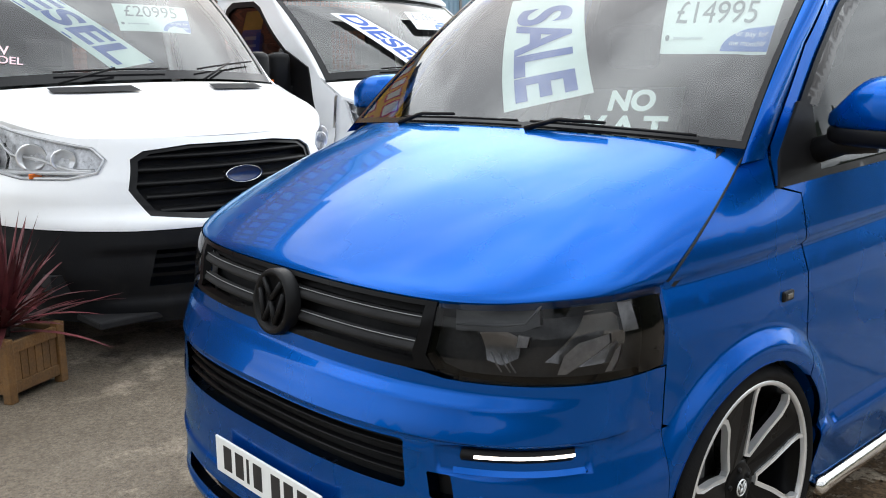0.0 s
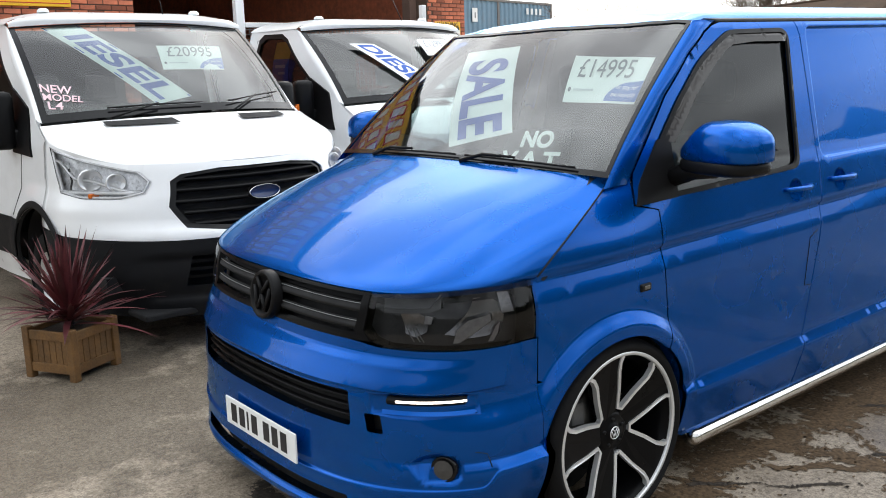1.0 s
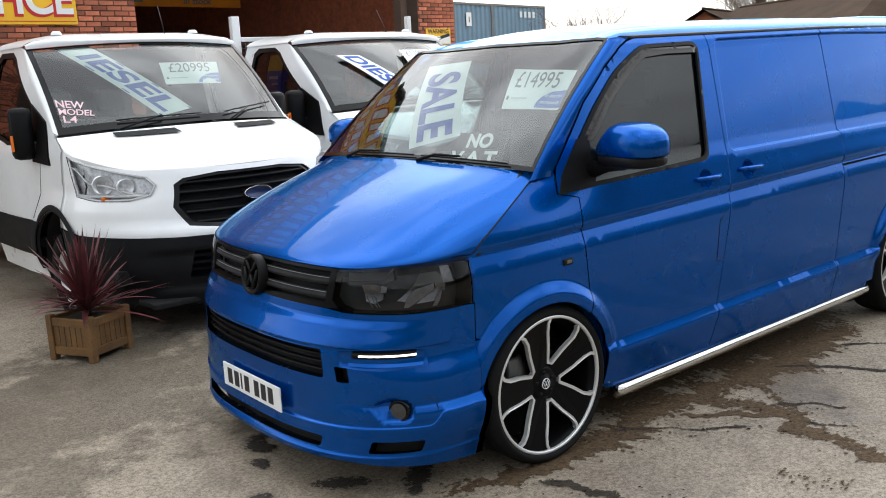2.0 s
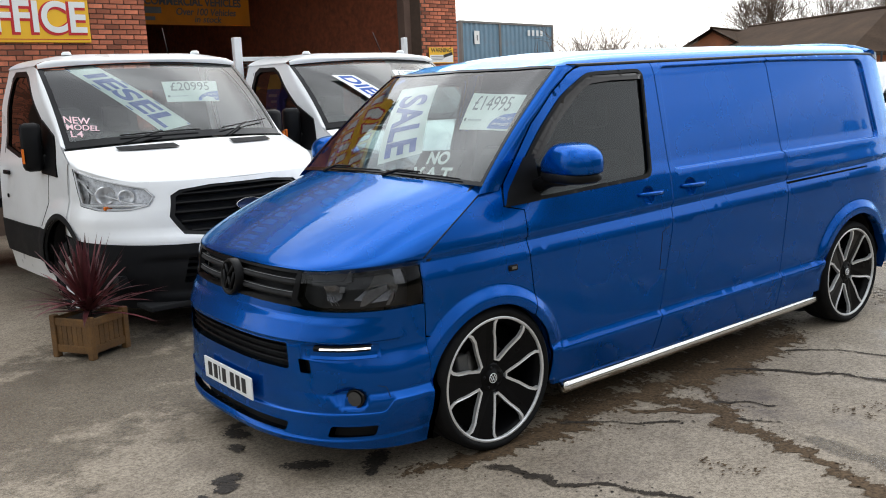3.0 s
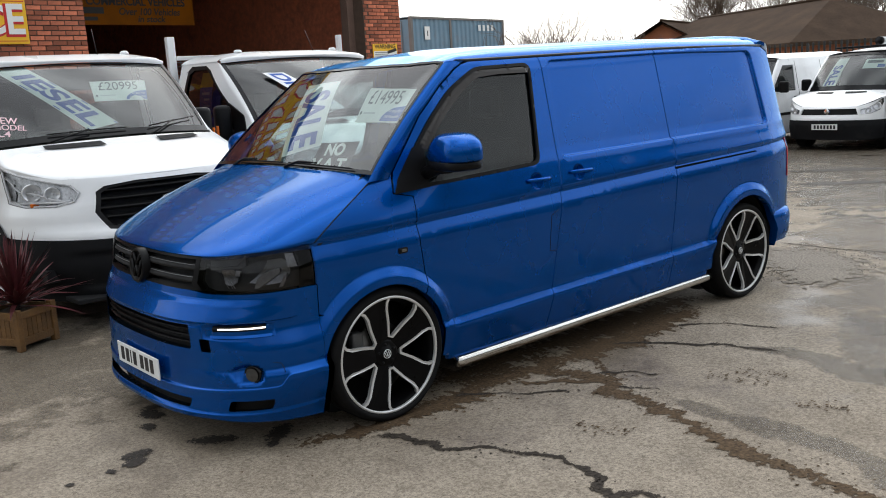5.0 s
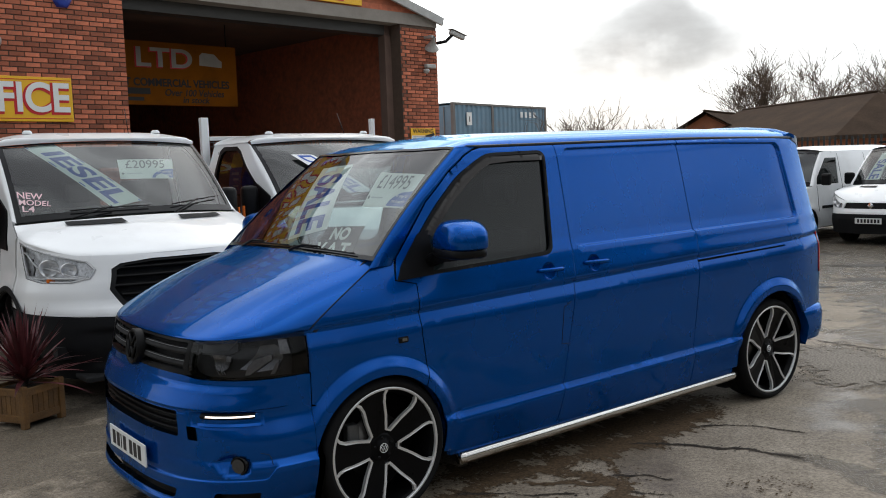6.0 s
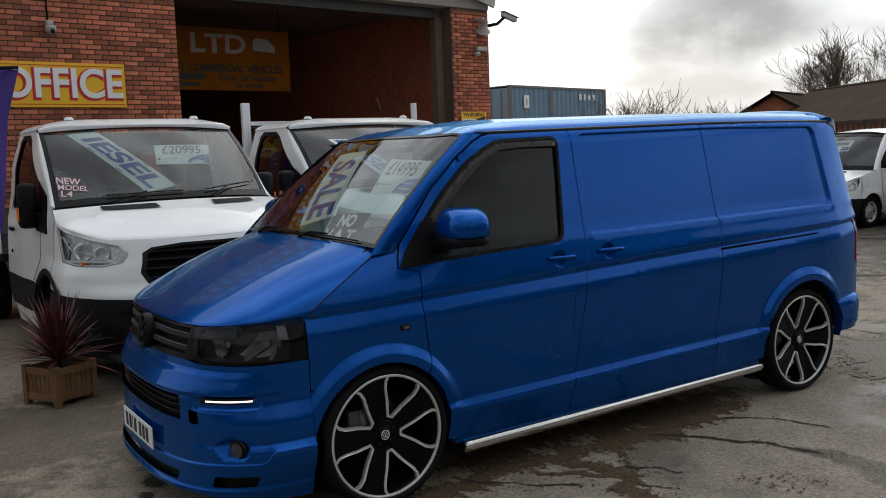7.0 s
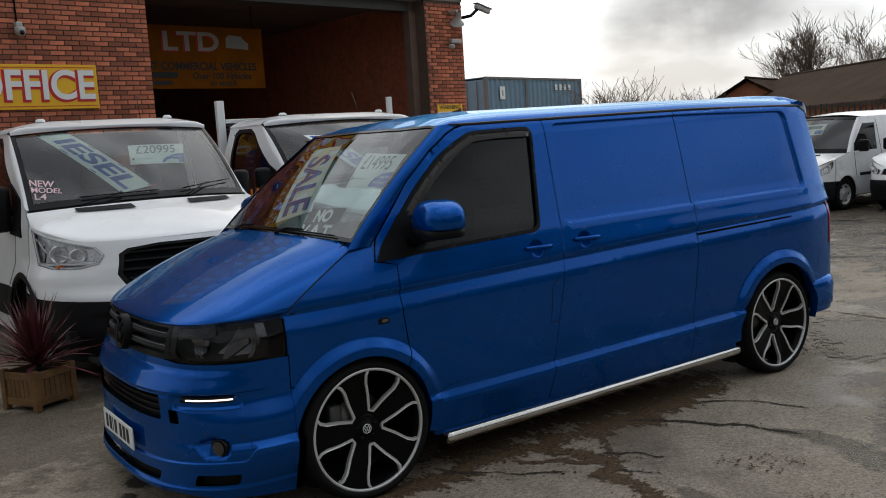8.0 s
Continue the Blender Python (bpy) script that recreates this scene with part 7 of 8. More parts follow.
        part("rub_strip", boxm(0.48, 2.6, s * 0.952 - 0.012, s * 0.952 + 0.012, 0.66, 0.72, 0.006), GREYP, body)
        part("windscreen_pillar", patch(lambda t, k: scr(t, s).lerp(Vector((0.18 + 0.58 * t, s * fv_w(0.18 + 0.58 * t, 1.13 + 0.69 * t), 1.13 + 0.69 * t)), k) + Vector((-0.3, s * 0.5, 0.3)) * 0.03 * math.sin(math.pi * k), rng(0, 1, 8), rng(0, 1, 4), flip=s > 0), WHITE, van_f)
        part("inner_side", panel([(0.4, 0.35), (0.5, 1.12), (3.7, 1.7), (3.8, 0.4)], lambda x, z: (x, s * (fv_w(x, z) - 0.08), z), 0.3, flange=0), DARK, van_f)
        mir = part("door_mirror", boxm(-0.06, 0.06, -0.10, 0.10, -0.12, 0.12, 0.04), BLACKP, van_f, "black door mirror")
        mir.matrix_basis = pose(0.42, s * 1.07, 1.26)
        for cx in (0.0, 3.1):
            simple_wheel(van_f, (cx, s * 0.93, 0.32), 0.32, 0.20, TYREW, 0 if s < 0 else 180)
            well = arc(cx, 0.32, 0.385, -20, 200, 12)
            part("wheel_well", patch(lambda u, v: (well[u][0], s * (0.55 + 0.36 * v), well[u][1]), range(13), [0, 1]), DARK, van_f)
    part("roof", patch(lambda u, v: ((0.76 - 0.13 * (1 - v * v)) * (1 - u) + 3.82 * u, v * 0.785, 1.84 + 0.12 * (1 - abs(v) ** 3) - 0.07 * smooth(0.3, 0, u) * (1 - v * v)), rng(0, 1, 12), [math.sin(a) for a in rng(-math.pi / 2, math.pi / 2, 20)]), WHITE, van_f)
    part("tailgate", patch(lambda z, v: (3.93 - 0.10 * smooth(1.0, 1.8, z), v * fv_w(3.9, z), z), rng(0.35, 1.84, 6), rng(-1, 1, 8)), WHITE, van_f)
    part("bulkhead", patch(lambda z, v: (1.35, v * (fv_w(1.3, z) - 0.08), z), rng(0.3, 1.8, 5), [-1, 1]), DASH, van_f)
    part("dashboard", boxm(0.02, 0.5, -0.8, 0.8, 0.8, 1.12, 0.05), DASH, van_f)
    part("floor_pan", boxm(-0.6, 3.8, -0.8, 0.8, 0.25, 0.35), DARK, van_f)
    return van_f, scr


FZ = GZ - 0.02
far_a, fscr = far_van("white panel van with roof bars, parked in the far row", pose(15.30, 5.12, FZ))
plate2 = part("number_plate", boxm(-0.862, -0.852, -0.26, 0.26, 0.42, 0.53), PLATEW, far_a, "white number plate with black characters")
for i in range(7):
    part("plate_bar", boxm(-0.865, -0.8615, -0.225 + i * 0.066, -0.185 + i * 0.066, 0.44, 0.51), INK, plate2)
far_b = copy_thing(far_a, pose(14.63, 7.39, FZ))
far_b["label"] = "white panel van with a price card, parked in the far row"
far_c = copy_thing(far_a, pose(15.64, 2.61, FZ))
far_c["label"] = "pale white van at the end of the far row"
carrier = thing("pipe_carrier", "white tubular pipe carrier lying on van roof bars", "roof carrier", pose(15.30, 5.12, FZ))
part("tube", tube([(0.75, -0.30, 2.08), (3.6, -0.30, 2.08)], 0.075, 16), PAPER, carrier)
part("end_cap", tube([(0.70, -0.30, 2.08), (0.76, -0.30, 2.08)], 0.085, 16), BLACKP, carrier)
for x in (1.0, 2.2, 3.4):
    part("roof_bar", boxm(x - 0.03, x + 0.03, -0.74, 0.74, 1.96, 2.005, 0.008), BLACKP, carrier)
FM = pose(15.30, 5.12, FZ)
f = card_on(fscr, FM, [(0.86, 0.56), (0.88, 0.24), (0.10, 0.22), (0.08, 0.62)])
b3 = thing("sale_banner", "white banner with blue capital letters behind far van windscreen", "banner")
card("banner", f, PAPER, b3)
letters("lettering", f, "SALE", 0.15, 0.85, 0.05, 0.72, SAILS, b3, turn=True, bold=0.03)
for m3, q in ((FM, [(0.80, -0.25), (0.82, -0.75), (0.55, -0.75), (0.53, -0.25)]), (pose(14.63, 7.39, FZ), [(0.78, 0.25), (0.80, -0.35), (0.48, -0.35), (0.46, 0.25)])):
    f = card_on(fscr, m3, q)
    t3 = thing("price_card", "white price card behind far van windscreen", "price card")
    card("card", f, PAPER, t3)
    flat_bar("lettering_bar", f, 0.12, 0.85, 0.55, 0.85, GREYINK, t3)
    flat_bar("lettering_bar", f, 0.65, 0.97, 0.08, 0.40, CARDBLUE, t3)

# ---- shipping container ----
CONT = mat("container_blue", (0.17, 0.28, 0.37), 0.55, 0.1, var=0.15, scale=1.5, fine=40, bump=0.1, dirt=((0.22, 0.14, 0.09), 0.35, 3))
CONTD = mat("container_frame_blue", (0.17, 0.16, 0.15), 0.55, 0.1, var=0.2, scale=2, dirt=((0.22, 0.12, 0.07), 0.5, 3))
cdir = Vector((0.965, 0.263, 0)).normalized()
cont = thing("shipping_container", "faded blue corrugated shipping container beside the workshop", "container", frame_axes((16.71, 20.80, 1.35), cdir, (-cdir.y, cdir.x, 0), (0, 0, 1)))


def corrugated(length, height, pitch=0.28):
    verts, faces = [], []
    xs = []
    x = 0.0
    while x < length:
        xs += [(x, 0.0), (x + pitch * 0.27, 0.0), (x + pitch * 0.5, 0.036), (x + pitch * 0.77, 0.036)]
        x += pitch
    xs = [p for p in xs if p[0] <= length] + [(length, 0.0)]
    for x, d in xs:
        verts += [(x, d, 0), (x, d, height)]
    for i in range(len(xs) - 1):
        faces.append([2 * i, 2 * i + 2, 2 * i + 3, 2 * i + 1])
    return mesh("corr", verts, faces, False)


part("side_panel", corrugated(5.94, 2.43), CONT, cont).matrix_basis = Matrix.Translation((0.06, 0.02, 0.08))
part("side_panel", corrugated(5.94, 2.43), CONT, cont).matrix_basis = Matrix.Translation((0.06, 2.38, 0.08))
for x in (0.0, 5.96):
    for y in (0.0, 2.32):
        part("corner_post", boxm(x, x + 0.12, y, y + 0.12, 0, 2.59, 0.008), CONTD, cont)
for y in (0.0, 2.36):
    part("top_rail", boxm(0.12, 5.96, y, y + 0.08, 2.51, 2.59, 0.006), CONTD, cont)
    part("bottom_rail", boxm(0.12, 5.96, y, y + 0.08, 0.0, 0.10, 0.006), CONTD, cont)
part("roof_panel", boxm(0.02, 6.04, 0.02, 2.42, 2.555, 2.58), CONT, cont)
for y in (0.12, 1.23):
    part("end_door", boxm(0.03, 0.06, y, y + 1.08, 0.1, 2.5, 0.006), CONT, cont)
    for k in (0.3, 0.75):
        part("lock_rod", tube([(0.01, y + k, 0.15), (0.01, y + k, 2.45)], 0.018, 8), CONTD, cont)
part("mid_post", boxm(2.30, 2.42, -0.012, 0.03, 0.10, 2.51, 0.004), CONTD, cont)
part("label_panel", boxm(0.76, 1.06, -0.012, -0.002, 1.82, 2.26), SIGNWHT, cont)
part("label_bar", boxm(0.90, 0.94, -0.016, -0.011, 1.94, 2.12), INK, cont)
for i in range(4):
    part("label_bar", boxm(4.2 + i * 0.3, 4.36 + i * 0.3, -0.010, -0.002, 2.15, 2.36), PAPER, cont)
plinth = part("concrete_plinth", boxm(-0.2, 6.3, -0.2, 2.7, -1.2, -0.005, 0.02), LINTEL)
plinth.matrix_basis = cont.matrix_basis
tagged(plinth, "low concrete plinth under the container", "plinth", kind="structure")

# ---- palisade fence ----
FENCE = mat("dark_steel_fence", (0.035, 0.035, 0.035), 0.6, 0.4)
fence = thing("palisade_fence", "dark steel palisade fence behind the far vans", "fence", frame_axes((20.2, 17.9, 0.08), (0.338, -0.941, 0), (0.941, 0.338, 0), (0, 0, 1)))
FL = 26.0
pale = boxm(-0.03, 0.03, -0.012, 0.012, 0.05, 2.15, 0.004)
pale_ob = part("pale", pale, FENCE, fence)
for i in range(1, 170):
    o2 = new("pale", pale_ob.data)
    o2.parent = fence
    o2.matrix_basis = Matrix.Translation((i * 0.153, 0, 0.02 * math.sin(i * 1.7)))
for z in (0.45, 1.75):
    part("rail", boxm(-0.05, FL, 0.012, 0.06, z, z + 0.06, 0.005), FENCE, fence)
for i in range(10):
    part("fence_post", boxm(i * 2.75 - 0.04, i * 2.75 + 0.04, 0.06, 0.14, 0.0, 2.1, 0.006), FENCE, fence)

# ---- houses ----
TILE = mat("brown_roof_tiles", (0.062, 0.042, 0.030), 0.95, 0, var=0.35, scale=1.2, fine=14, bump=0.4, spec=0.04)
HBRICK = mat("house_brick", (0.34, 0.13, 0.065), 0.9, 0, var=0.25, scale=2, fine=16, bump=0.3)


def house(label, m, length, width, wall, ridge, hip0=0.0, hip1=0.0):
    h = thing("house", label, "house", m, group="houses beyond the fence")
    part("wall", boxm(0, length, -width / 2, width / 2, -1.5, wall), HBRICK, h)
    e, o = 0.35, 0.12
    y0, y1, x0, x1 = -width / 2 - e, width / 2 + e, -e, length + e
    pts = [(x0, y0, wall - o), (x1, y0, wall - o), (x1, y1, wall - o), (x0, y1, wall - o), (x0 + hip0, 0, ridge), (x1 - hip1, 0, ridge)]
    fs = [[0, 1, 5, 4], [2, 3, 4, 5]]
    fs += [[3, 0, 4]] if hip0 else []
    fs += [[1, 2, 5]] if hip1 else []
    low = [(x, y, z - 0.15) for x, y, z in pts]
    part("roof", mesh("roof", pts + low, fs + [[a + 6 for a in q[::-1]] for q in fs] + [[0, 6, 7, 1], [1, 7, 8, 2], [2, 8, 9, 3], [3, 9, 6, 0]], False), TILE, h)
    for side_x, hip in ((0.0, hip0), (length, hip1)):
        if not hip:
            part("gable", mesh("gable", [(side_x, -width / 2, wall), (side_x, width / 2, wall), (side_x, 0, ridge - 0.12)], [[0, 1, 2]], False), HBRICK, h)
    part("ridge_tiles", tube([(x0 + hip0, 0, ridge + 0.03), (x1 - hip1, 0, ridge + 0.01)], 0.06, 8), TILE, h)
    return h


house("low brown brick house with a tiled gable roof", frame_axes((34.92, 24.08, 0.63), (0.943, 0.334, 0), (-0.334, 0.943, 0), (0, 0, 1)), 8.4, 4.6, 2.0, 3.35)
house("long brown brick house with a dark tiled hipped roof", frame_axes((31.9, 12.26, 0.44), (0.447, 0.894, 0), (-0.894, 0.447, 0), (0, 0, 1)), 14.0, 7.0, 2.05, 3.62, 3.0, 1.2)

# ---- bare trees and shrubs ----
BARK = mat("bare_twig_bark", (0.15, 0.108, 0.078), 0.9, 0, var=0.3, scale=6, fine=40, bump=0.2)


def bare_tree(label, x, y, z, height, spread, seed, levels=5, trunk=0.10, stems=1, twig=0.009):
    r = random.Random(seed)
    t = thing("bare_tree", label, "tree", Matrix.Translation((x, y, z)), group="bare winter trees")
    thick, thin = ([], []), ([], [])

    def limb(p, d, ln, rad, lv):
        n = 4
        store = thick if lv < 2 else thin
        pts = [p.copy()]
        for i in range(n):
            d = (d + Vector((r.uniform(-1, 1), r.uniform(-1, 1), r.uniform(-0.3, 0.6))) * 0.16).normalized()
            p = p + d * ln / n
            pts.append(p.copy())
            if lv < levels and i >= 1:
                for _ in range(2 if lv < 2 else r.choice((1, 1, 2))):
                    ax = Vector((r.uniform(-1, 1), r.uniform(-1, 1), r.uniform(-0.2, 0.9))).normalized()
                    nd = (d * r.uniform(0.5, 1.0) + ax * spread).normalized()
                    limb(p, nd, ln * r.uniform(0.5, 0.72), rad * 0.55, lv + 1)
        me_v, me_f = store
        k = 5 if lv < 2 else 3
        b = len(me_v)
        for i, q in enumerate(pts):
            rr = max(twig, rad * (1 - 0.45 * i / n))
            s1 = d.orthogonal().normalized()
            s2 = d.cross(s1)
            for j in range(k):
                a = 2 * math.pi * j / k
                me_v.append(q + (s1 * math.cos(a) + s2 * math.sin(a)) * rr)
        for i in range(n):
            for j in range(k):
                me_f.append([b + i * k + j, b + i * k + (j + 1) % k, b + (i + 1) * k + (j + 1) % k, b + (i + 1) * k + j])

    for s in range(stems):
        d = Vector((r.uniform(-0.5, 0.5), r.uniform(-0.5, 0.5), 1)).normalized() if stems > 1 else Vector((0, 0, 1))
        limb(Vector((r.uniform(-0.4, 0.4) * (stems > 1), r.uniform(-0.4, 0.4) * (stems > 1), 0)), d, height * 0.45, trunk, 0)
    part("trunk", mesh("trunk", *thick), BARK, t)
    tagged(part("crown", mesh("crown", *thin), BARK, t), kind="stuff")
    return t


bare_tree("bare many-branched winter tree behind the houses", 42.4, 25.7, 0.5, 6.9, 0.75, 3, 4, 0.06, 3, 0.009)
bare_tree("bare many-branched winter tree behind the houses", 43.7, 24.0, 0.5, 7.0, 0.75, 8, 4, 0.06, 3, 0.009)
bare_tree("bare winter tree beside the houses", 40.5, 27.4, 0.4, 4.4, 0.8, 12, 3, 0.06, 3, 0.010)
bare_tree("bare winter tree beyond the yard", 45.0, 21.0, 0.5, 6.9, 0.75, 15, 4, 0.06, 3, 0.009)
bare_tree("bare winter tree beyond the yard", 46.0, 19.2, 0.5, 7.6, 0.75, 21, 4, 0.06, 3, 0.009)
for i, (x, y, h) in enumerate(((18.3, 17.5, 3.0), (17.4, 15.9, 3.0), (19.0, 16.9, 3.9), (17.5, 14.6, 3.0), (19.9, 16.0, 3.1), (18.9, 14.4, 2.9), (22.9, 16.8, 3.4), (24.6, 17.6, 3.1))):
    bare_tree("straggling bare shrub on the yard boundary", x, y, 0.1, h, 0.85, 30 + i, 3, 0.035, 4, 0.0055)

# ---- boundary behind the viewer ----
HEDGE = mat("dark_hedge", (0.035, 0.04, 0.022), 0.95, 0, var=0.5, scale=1.2, fine=9, bump=0.6)
loop = [(-26, 16), (-24, 2), (-22, -10), (-14, -17), (0, -19), (14, -19), (28, -17), (40, -12)]
hv = []
for i in range(len(loop) - 1):
    for k in range(14):
        q = k / 14
        hv.append((loop[i][0] + (loop[i + 1][0] - loop[i][0]) * q, loop[i][1] + (loop[i + 1][1] - loop[i][1]) * q))
# hedge stays out of view; extra height past x=4 darkens the van's reflections
hts = [4.2 + 1.8 * smooth(4, 14, x) + 1.5 * noise.noise(Vector((x * 0.16, y * 0.16, 3))) + 1.2 * noise.noise(Vector((x * 0.6, y * 0.6, 7))) for x, y in hv]
backdrop = part("backdrop_hedge", patch(lambda i, k: (hv[i][0] + 0.6 * noise.noise(Vector((hv[i][0], hv[i][1], k * 5))), hv[i][1] + 0.6 * noise.noise(Vector((hv[i][1], k * 5, 2))), -0.4 + (hts[i] + 0.4) * k), range(len(hv)), rng(0, 1, 8)), HEDGE)
tagged(backdrop, "dark overgrown hedge closing the yard", "hedge", kind="structure")


# ---- dirt, cracks, damp and painted shade on the yard ----
def stain_material(name, col, rough, edge_noise, scale, strength=1.0):
    m = bpy.data.materials.new(name)
    m.use_nodes = True
    nt = m.node_tree
    b = nt.nodes["Principled BSDF"]
    out = nt.nodes["Material Output"]
    at, co = nt.nodes.new("ShaderNodeAttribute"), nt.nodes.new("ShaderNodeTexCoord")
    at.attribute_name = "core"
    n1, n2 = nt.nodes.new("ShaderNodeTexNoise"), nt.nodes.new("ShaderNodeTexNoise")
    n1.inputs["Scale"].default_value, n1.inputs["Detail"].default_value, n1.inputs["Roughness"].default_value = scale, 9.0, 0.68
    n2.inputs["Scale"].default_value, n2.inputs["Detail"].default_value = 60.0, 6.0
    for n in (n1, n2):
        nt.links.new(co.outputs["Object"], n.inputs["Vector"])
    ma = nt.nodes.new("ShaderNodeMath")
    ma.operation = "MULTIPLY_ADD"
    ma.inputs[1].default_value = edge_noise
    nt.links.new(n1.outputs["Fac"], ma.inputs[0])
    nt.links.new(at.outputs["Fac"], ma.inputs[2])
    mr = nt.nodes.new("ShaderNodeMapRange")
    mr.interpolation_type = "SMOOTHSTEP"
    mr.inputs["From Min"].default_value, mr.inputs["From Max"].default_value = edge_noise * 0.5 + 0.30, edge_noise * 0.5 + (0.40 if scale > 10 else 0.62)
    mr.inputs["To Max"].default_value = strength
    nt.links.new(ma.outputs[0], mr.inputs["Value"])
    rp = nt.nodes.new("ShaderNodeValToRGB")
    rp.color_ramp.elements[0].position, rp.color_ramp.elements[0].color = 0.3, (*[c * 0.5 for c in col], 1)
    rp.color_ramp.elements[1].position, rp.color_ramp.elements[1].color = 0.72, (*[c * 1.7 for c in col], 1)
    nt.links.new(n2.outputs["Fac"], rp.inputs["Fac"])
    nt.links.new(rp.outputs["Color"], b.inputs["Base Color"])
    b.inputs["Roughness"].default_value = rough
    b.inputs["Specular IOR Level"].default_value = 0.2
    bp = nt.nodes.new("ShaderNodeBump")
    bp.inputs["Strength"].default_value, bp.inputs["Distance"].default_value = 0.5, 0.006
    nt.links.new(n2.outputs["Fac"], bp.inputs["Height"])
    nt.links.new(bp.outputs["Normal"], b.inputs["Normal"])
    tr, mx = nt.nodes.new("ShaderNodeBsdfTransparent"), nt.nodes.new("ShaderNodeMixShader")
    nt.links.new(mr.outputs["Result"], mx.inputs["Fac"])
    nt.links.new(tr.outputs["BSDF"], mx.inputs[1])
    nt.links.new(b.outputs["BSDF"], mx.inputs[2])
    nt.links.new(mx.outputs["Shader"], out.inputs["Surface"])
    return m


GRIT = stain_material("gritty_soil", (0.078, 0.051, 0.029), 0.92, 1.7, 34.0)
CRACK = stain_material("crack_dirt", (0.034, 0.027, 0.021), 0.9, 1.3, 60.0)
# colour of the damp marks and of the shade beside truck and planter
DAMP_SHADE = stain_material("damp_shaded_concrete", (0.098, 0.082, 0.063), 0.42, 2.6, 2.4, 0.40)
OIL = stain_material("oil_spot", (0.040, 0.034, 0.029), 0.6, 2.2, 38.0)
GRAVEL = stain_material("loose_gravel", (0.20, 0.175, 0.145), 0.9, 2.2, 16.0)
mark_level = [0.0016]


def with_core(me, core):
    a = me.attributes.new("core", "FLOAT", "POINT")
    a.data.foreach_set("value", core)
    return me


def streak(name, pts, width, material, widths=None, seed=1):
    """A ragged run of dirt along pts on the ground, with crumbs beside it."""
    r = random.Random(seed)
    fine = material is not DAMP_SHADE
    step = 0.012 if fine else 0.05
    line = []
    for i in range(len(pts) - 1):
        a, b = Vector(pts[i]), Vector(pts[i + 1])
        k = max(2, int((b - a).length / step))
        line += [a.lerp(b, j / k) for j in range(k)]
    line.append(Vector(pts[-1]))
    n = len(line)
    mark_level[0] += 0.00015
    verts, faces, core = [], [], []
    nz = lambda p, f, o: noise.noise(Vector((p.x * f, p.y * f, seed * 3.7 + o)))
    for i, p in enumerate(line):
        d = (line[min(i + 4, n - 1)] - line[max(i - 4, 0)]).normalized()
        s = Vector((-d.y, d.x))
        q = i / (n - 1)
        w = width * (np.interp(q, rng(0, 1, len(widths) - 1), widths) if widths else 1.0)
        wide = [max(0.12, 0.8 + 0.8 * nz(p, 5, o) + 0.7 * nz(p, 17, o + 1) + 0.5 * nz(p, 45, o + 2)) for o in (0, 11)] if fine else [1.0, 1.0]
        c = p + s * (0.030 * nz(p, 6, 5) + 0.016 * nz(p, 19, 6))
        end = min(1.0, 6 * q + 0.3, 6 * (1 - q) + 0.3) * (0.72 + 0.5 * nz(p, 4, 8))
        for k, v in ((-1, 0.0), (-0.5, 0.6), (0, 1.0), (0.5, 0.6), (1, 0.0)):
            x = c + s * w * k * wide[0 if k < 0 else 1]
            verts.append((x.x, x.y, ground_z(x.x, x.y) + mark_level[0]))
            core.append(v * (end if fine else min(1.0, 6 * q + 0.25, 6 * (1 - q) + 0.25)))
    for i in range(n - 1):
        for k in range(4):
            faces.append([i * 5 + k, (i + 1) * 5 + k, (i + 1) * 5 + k + 1, i * 5 + k + 1])
    if fine:
        for i in range(int(n * 0.55)):
            p = line[r.randrange(n)]
            x, y = p.x + r.gauss(0, width * 1.0 + 0.02), p.y + r.gauss(0, width * 1.0 + 0.02)
            rad, m = r.uniform(0.003, 0.011), len(verts)
            for k in range(6):
                a = k * 1.047 + r.uniform(-0.3, 0.3)
                rr = rad * r.uniform(0.5, 1.3)
                verts.append((x + rr * math.cos(a), y + rr * math.sin(a) * 0.8, ground_z(x, y) + mark_level[0]))
                core.append(1.5)
            faces.append([m + k for k in range(6)])
    ob = part(name, with_core(mesh(name, verts, faces), core), material, ground)
    ob.visible_shadow = False
    return ob


def blot(name, x, y, rx, ry, material, turn=0.0):
    mark_level[0] += 0.00015
    verts, faces, core = [(x, y, ground_z(x, y) + mark_level[0])], [], [1.0]
    rings, seg = (0.35, 0.7, 1.0, 1.25), 28
    for q in rings:
        for k in range(seg):
            a = 2 * math.pi * k / seg
            px, py = rx * q * math.cos(a), ry * q * math.sin(a)
            vx, vy = x + px * math.cos(turn) - py * math.sin(turn), y + px * math.sin(turn) + py * math.cos(turn)
            verts.append((vx, vy, ground_z(vx, vy) + mark_level[0]))
            core.append(max(0.0, 1.0 - q * 0.75))
    for k in range(seg):
        faces.append([0, 1 + k, 1 + (k + 1) % seg])
        for r in range(3):
            faces.append([1 + r * seg + k, 1 + (r + 1) * seg + k, 1 + (r + 1) * seg + (k + 1) % seg, 1 + r * seg + (k + 1) % seg])
    ob = part(name, with_core(mesh(name, verts, faces), core), material, ground)
    ob.visible_shadow = False
    return ob


streak("damp_band", [(2.23, -0.68), (2.36, -0.96), (2.38, -1.19), (2.19, -1.43), (2.25, -1.8), (2.1, -2.45)], 0.16, DAMP_SHADE, [0.4, 1, 1.2, 1.0, 1.2])
streak("damp_band", [(1.22, -0.85), (1.18, -1.22), (1.19, -1.78), (1.04, -2.24), (1.04, -2.98)], 0.15, DAMP_SHADE, [0.5, 1, 1.2, 1])
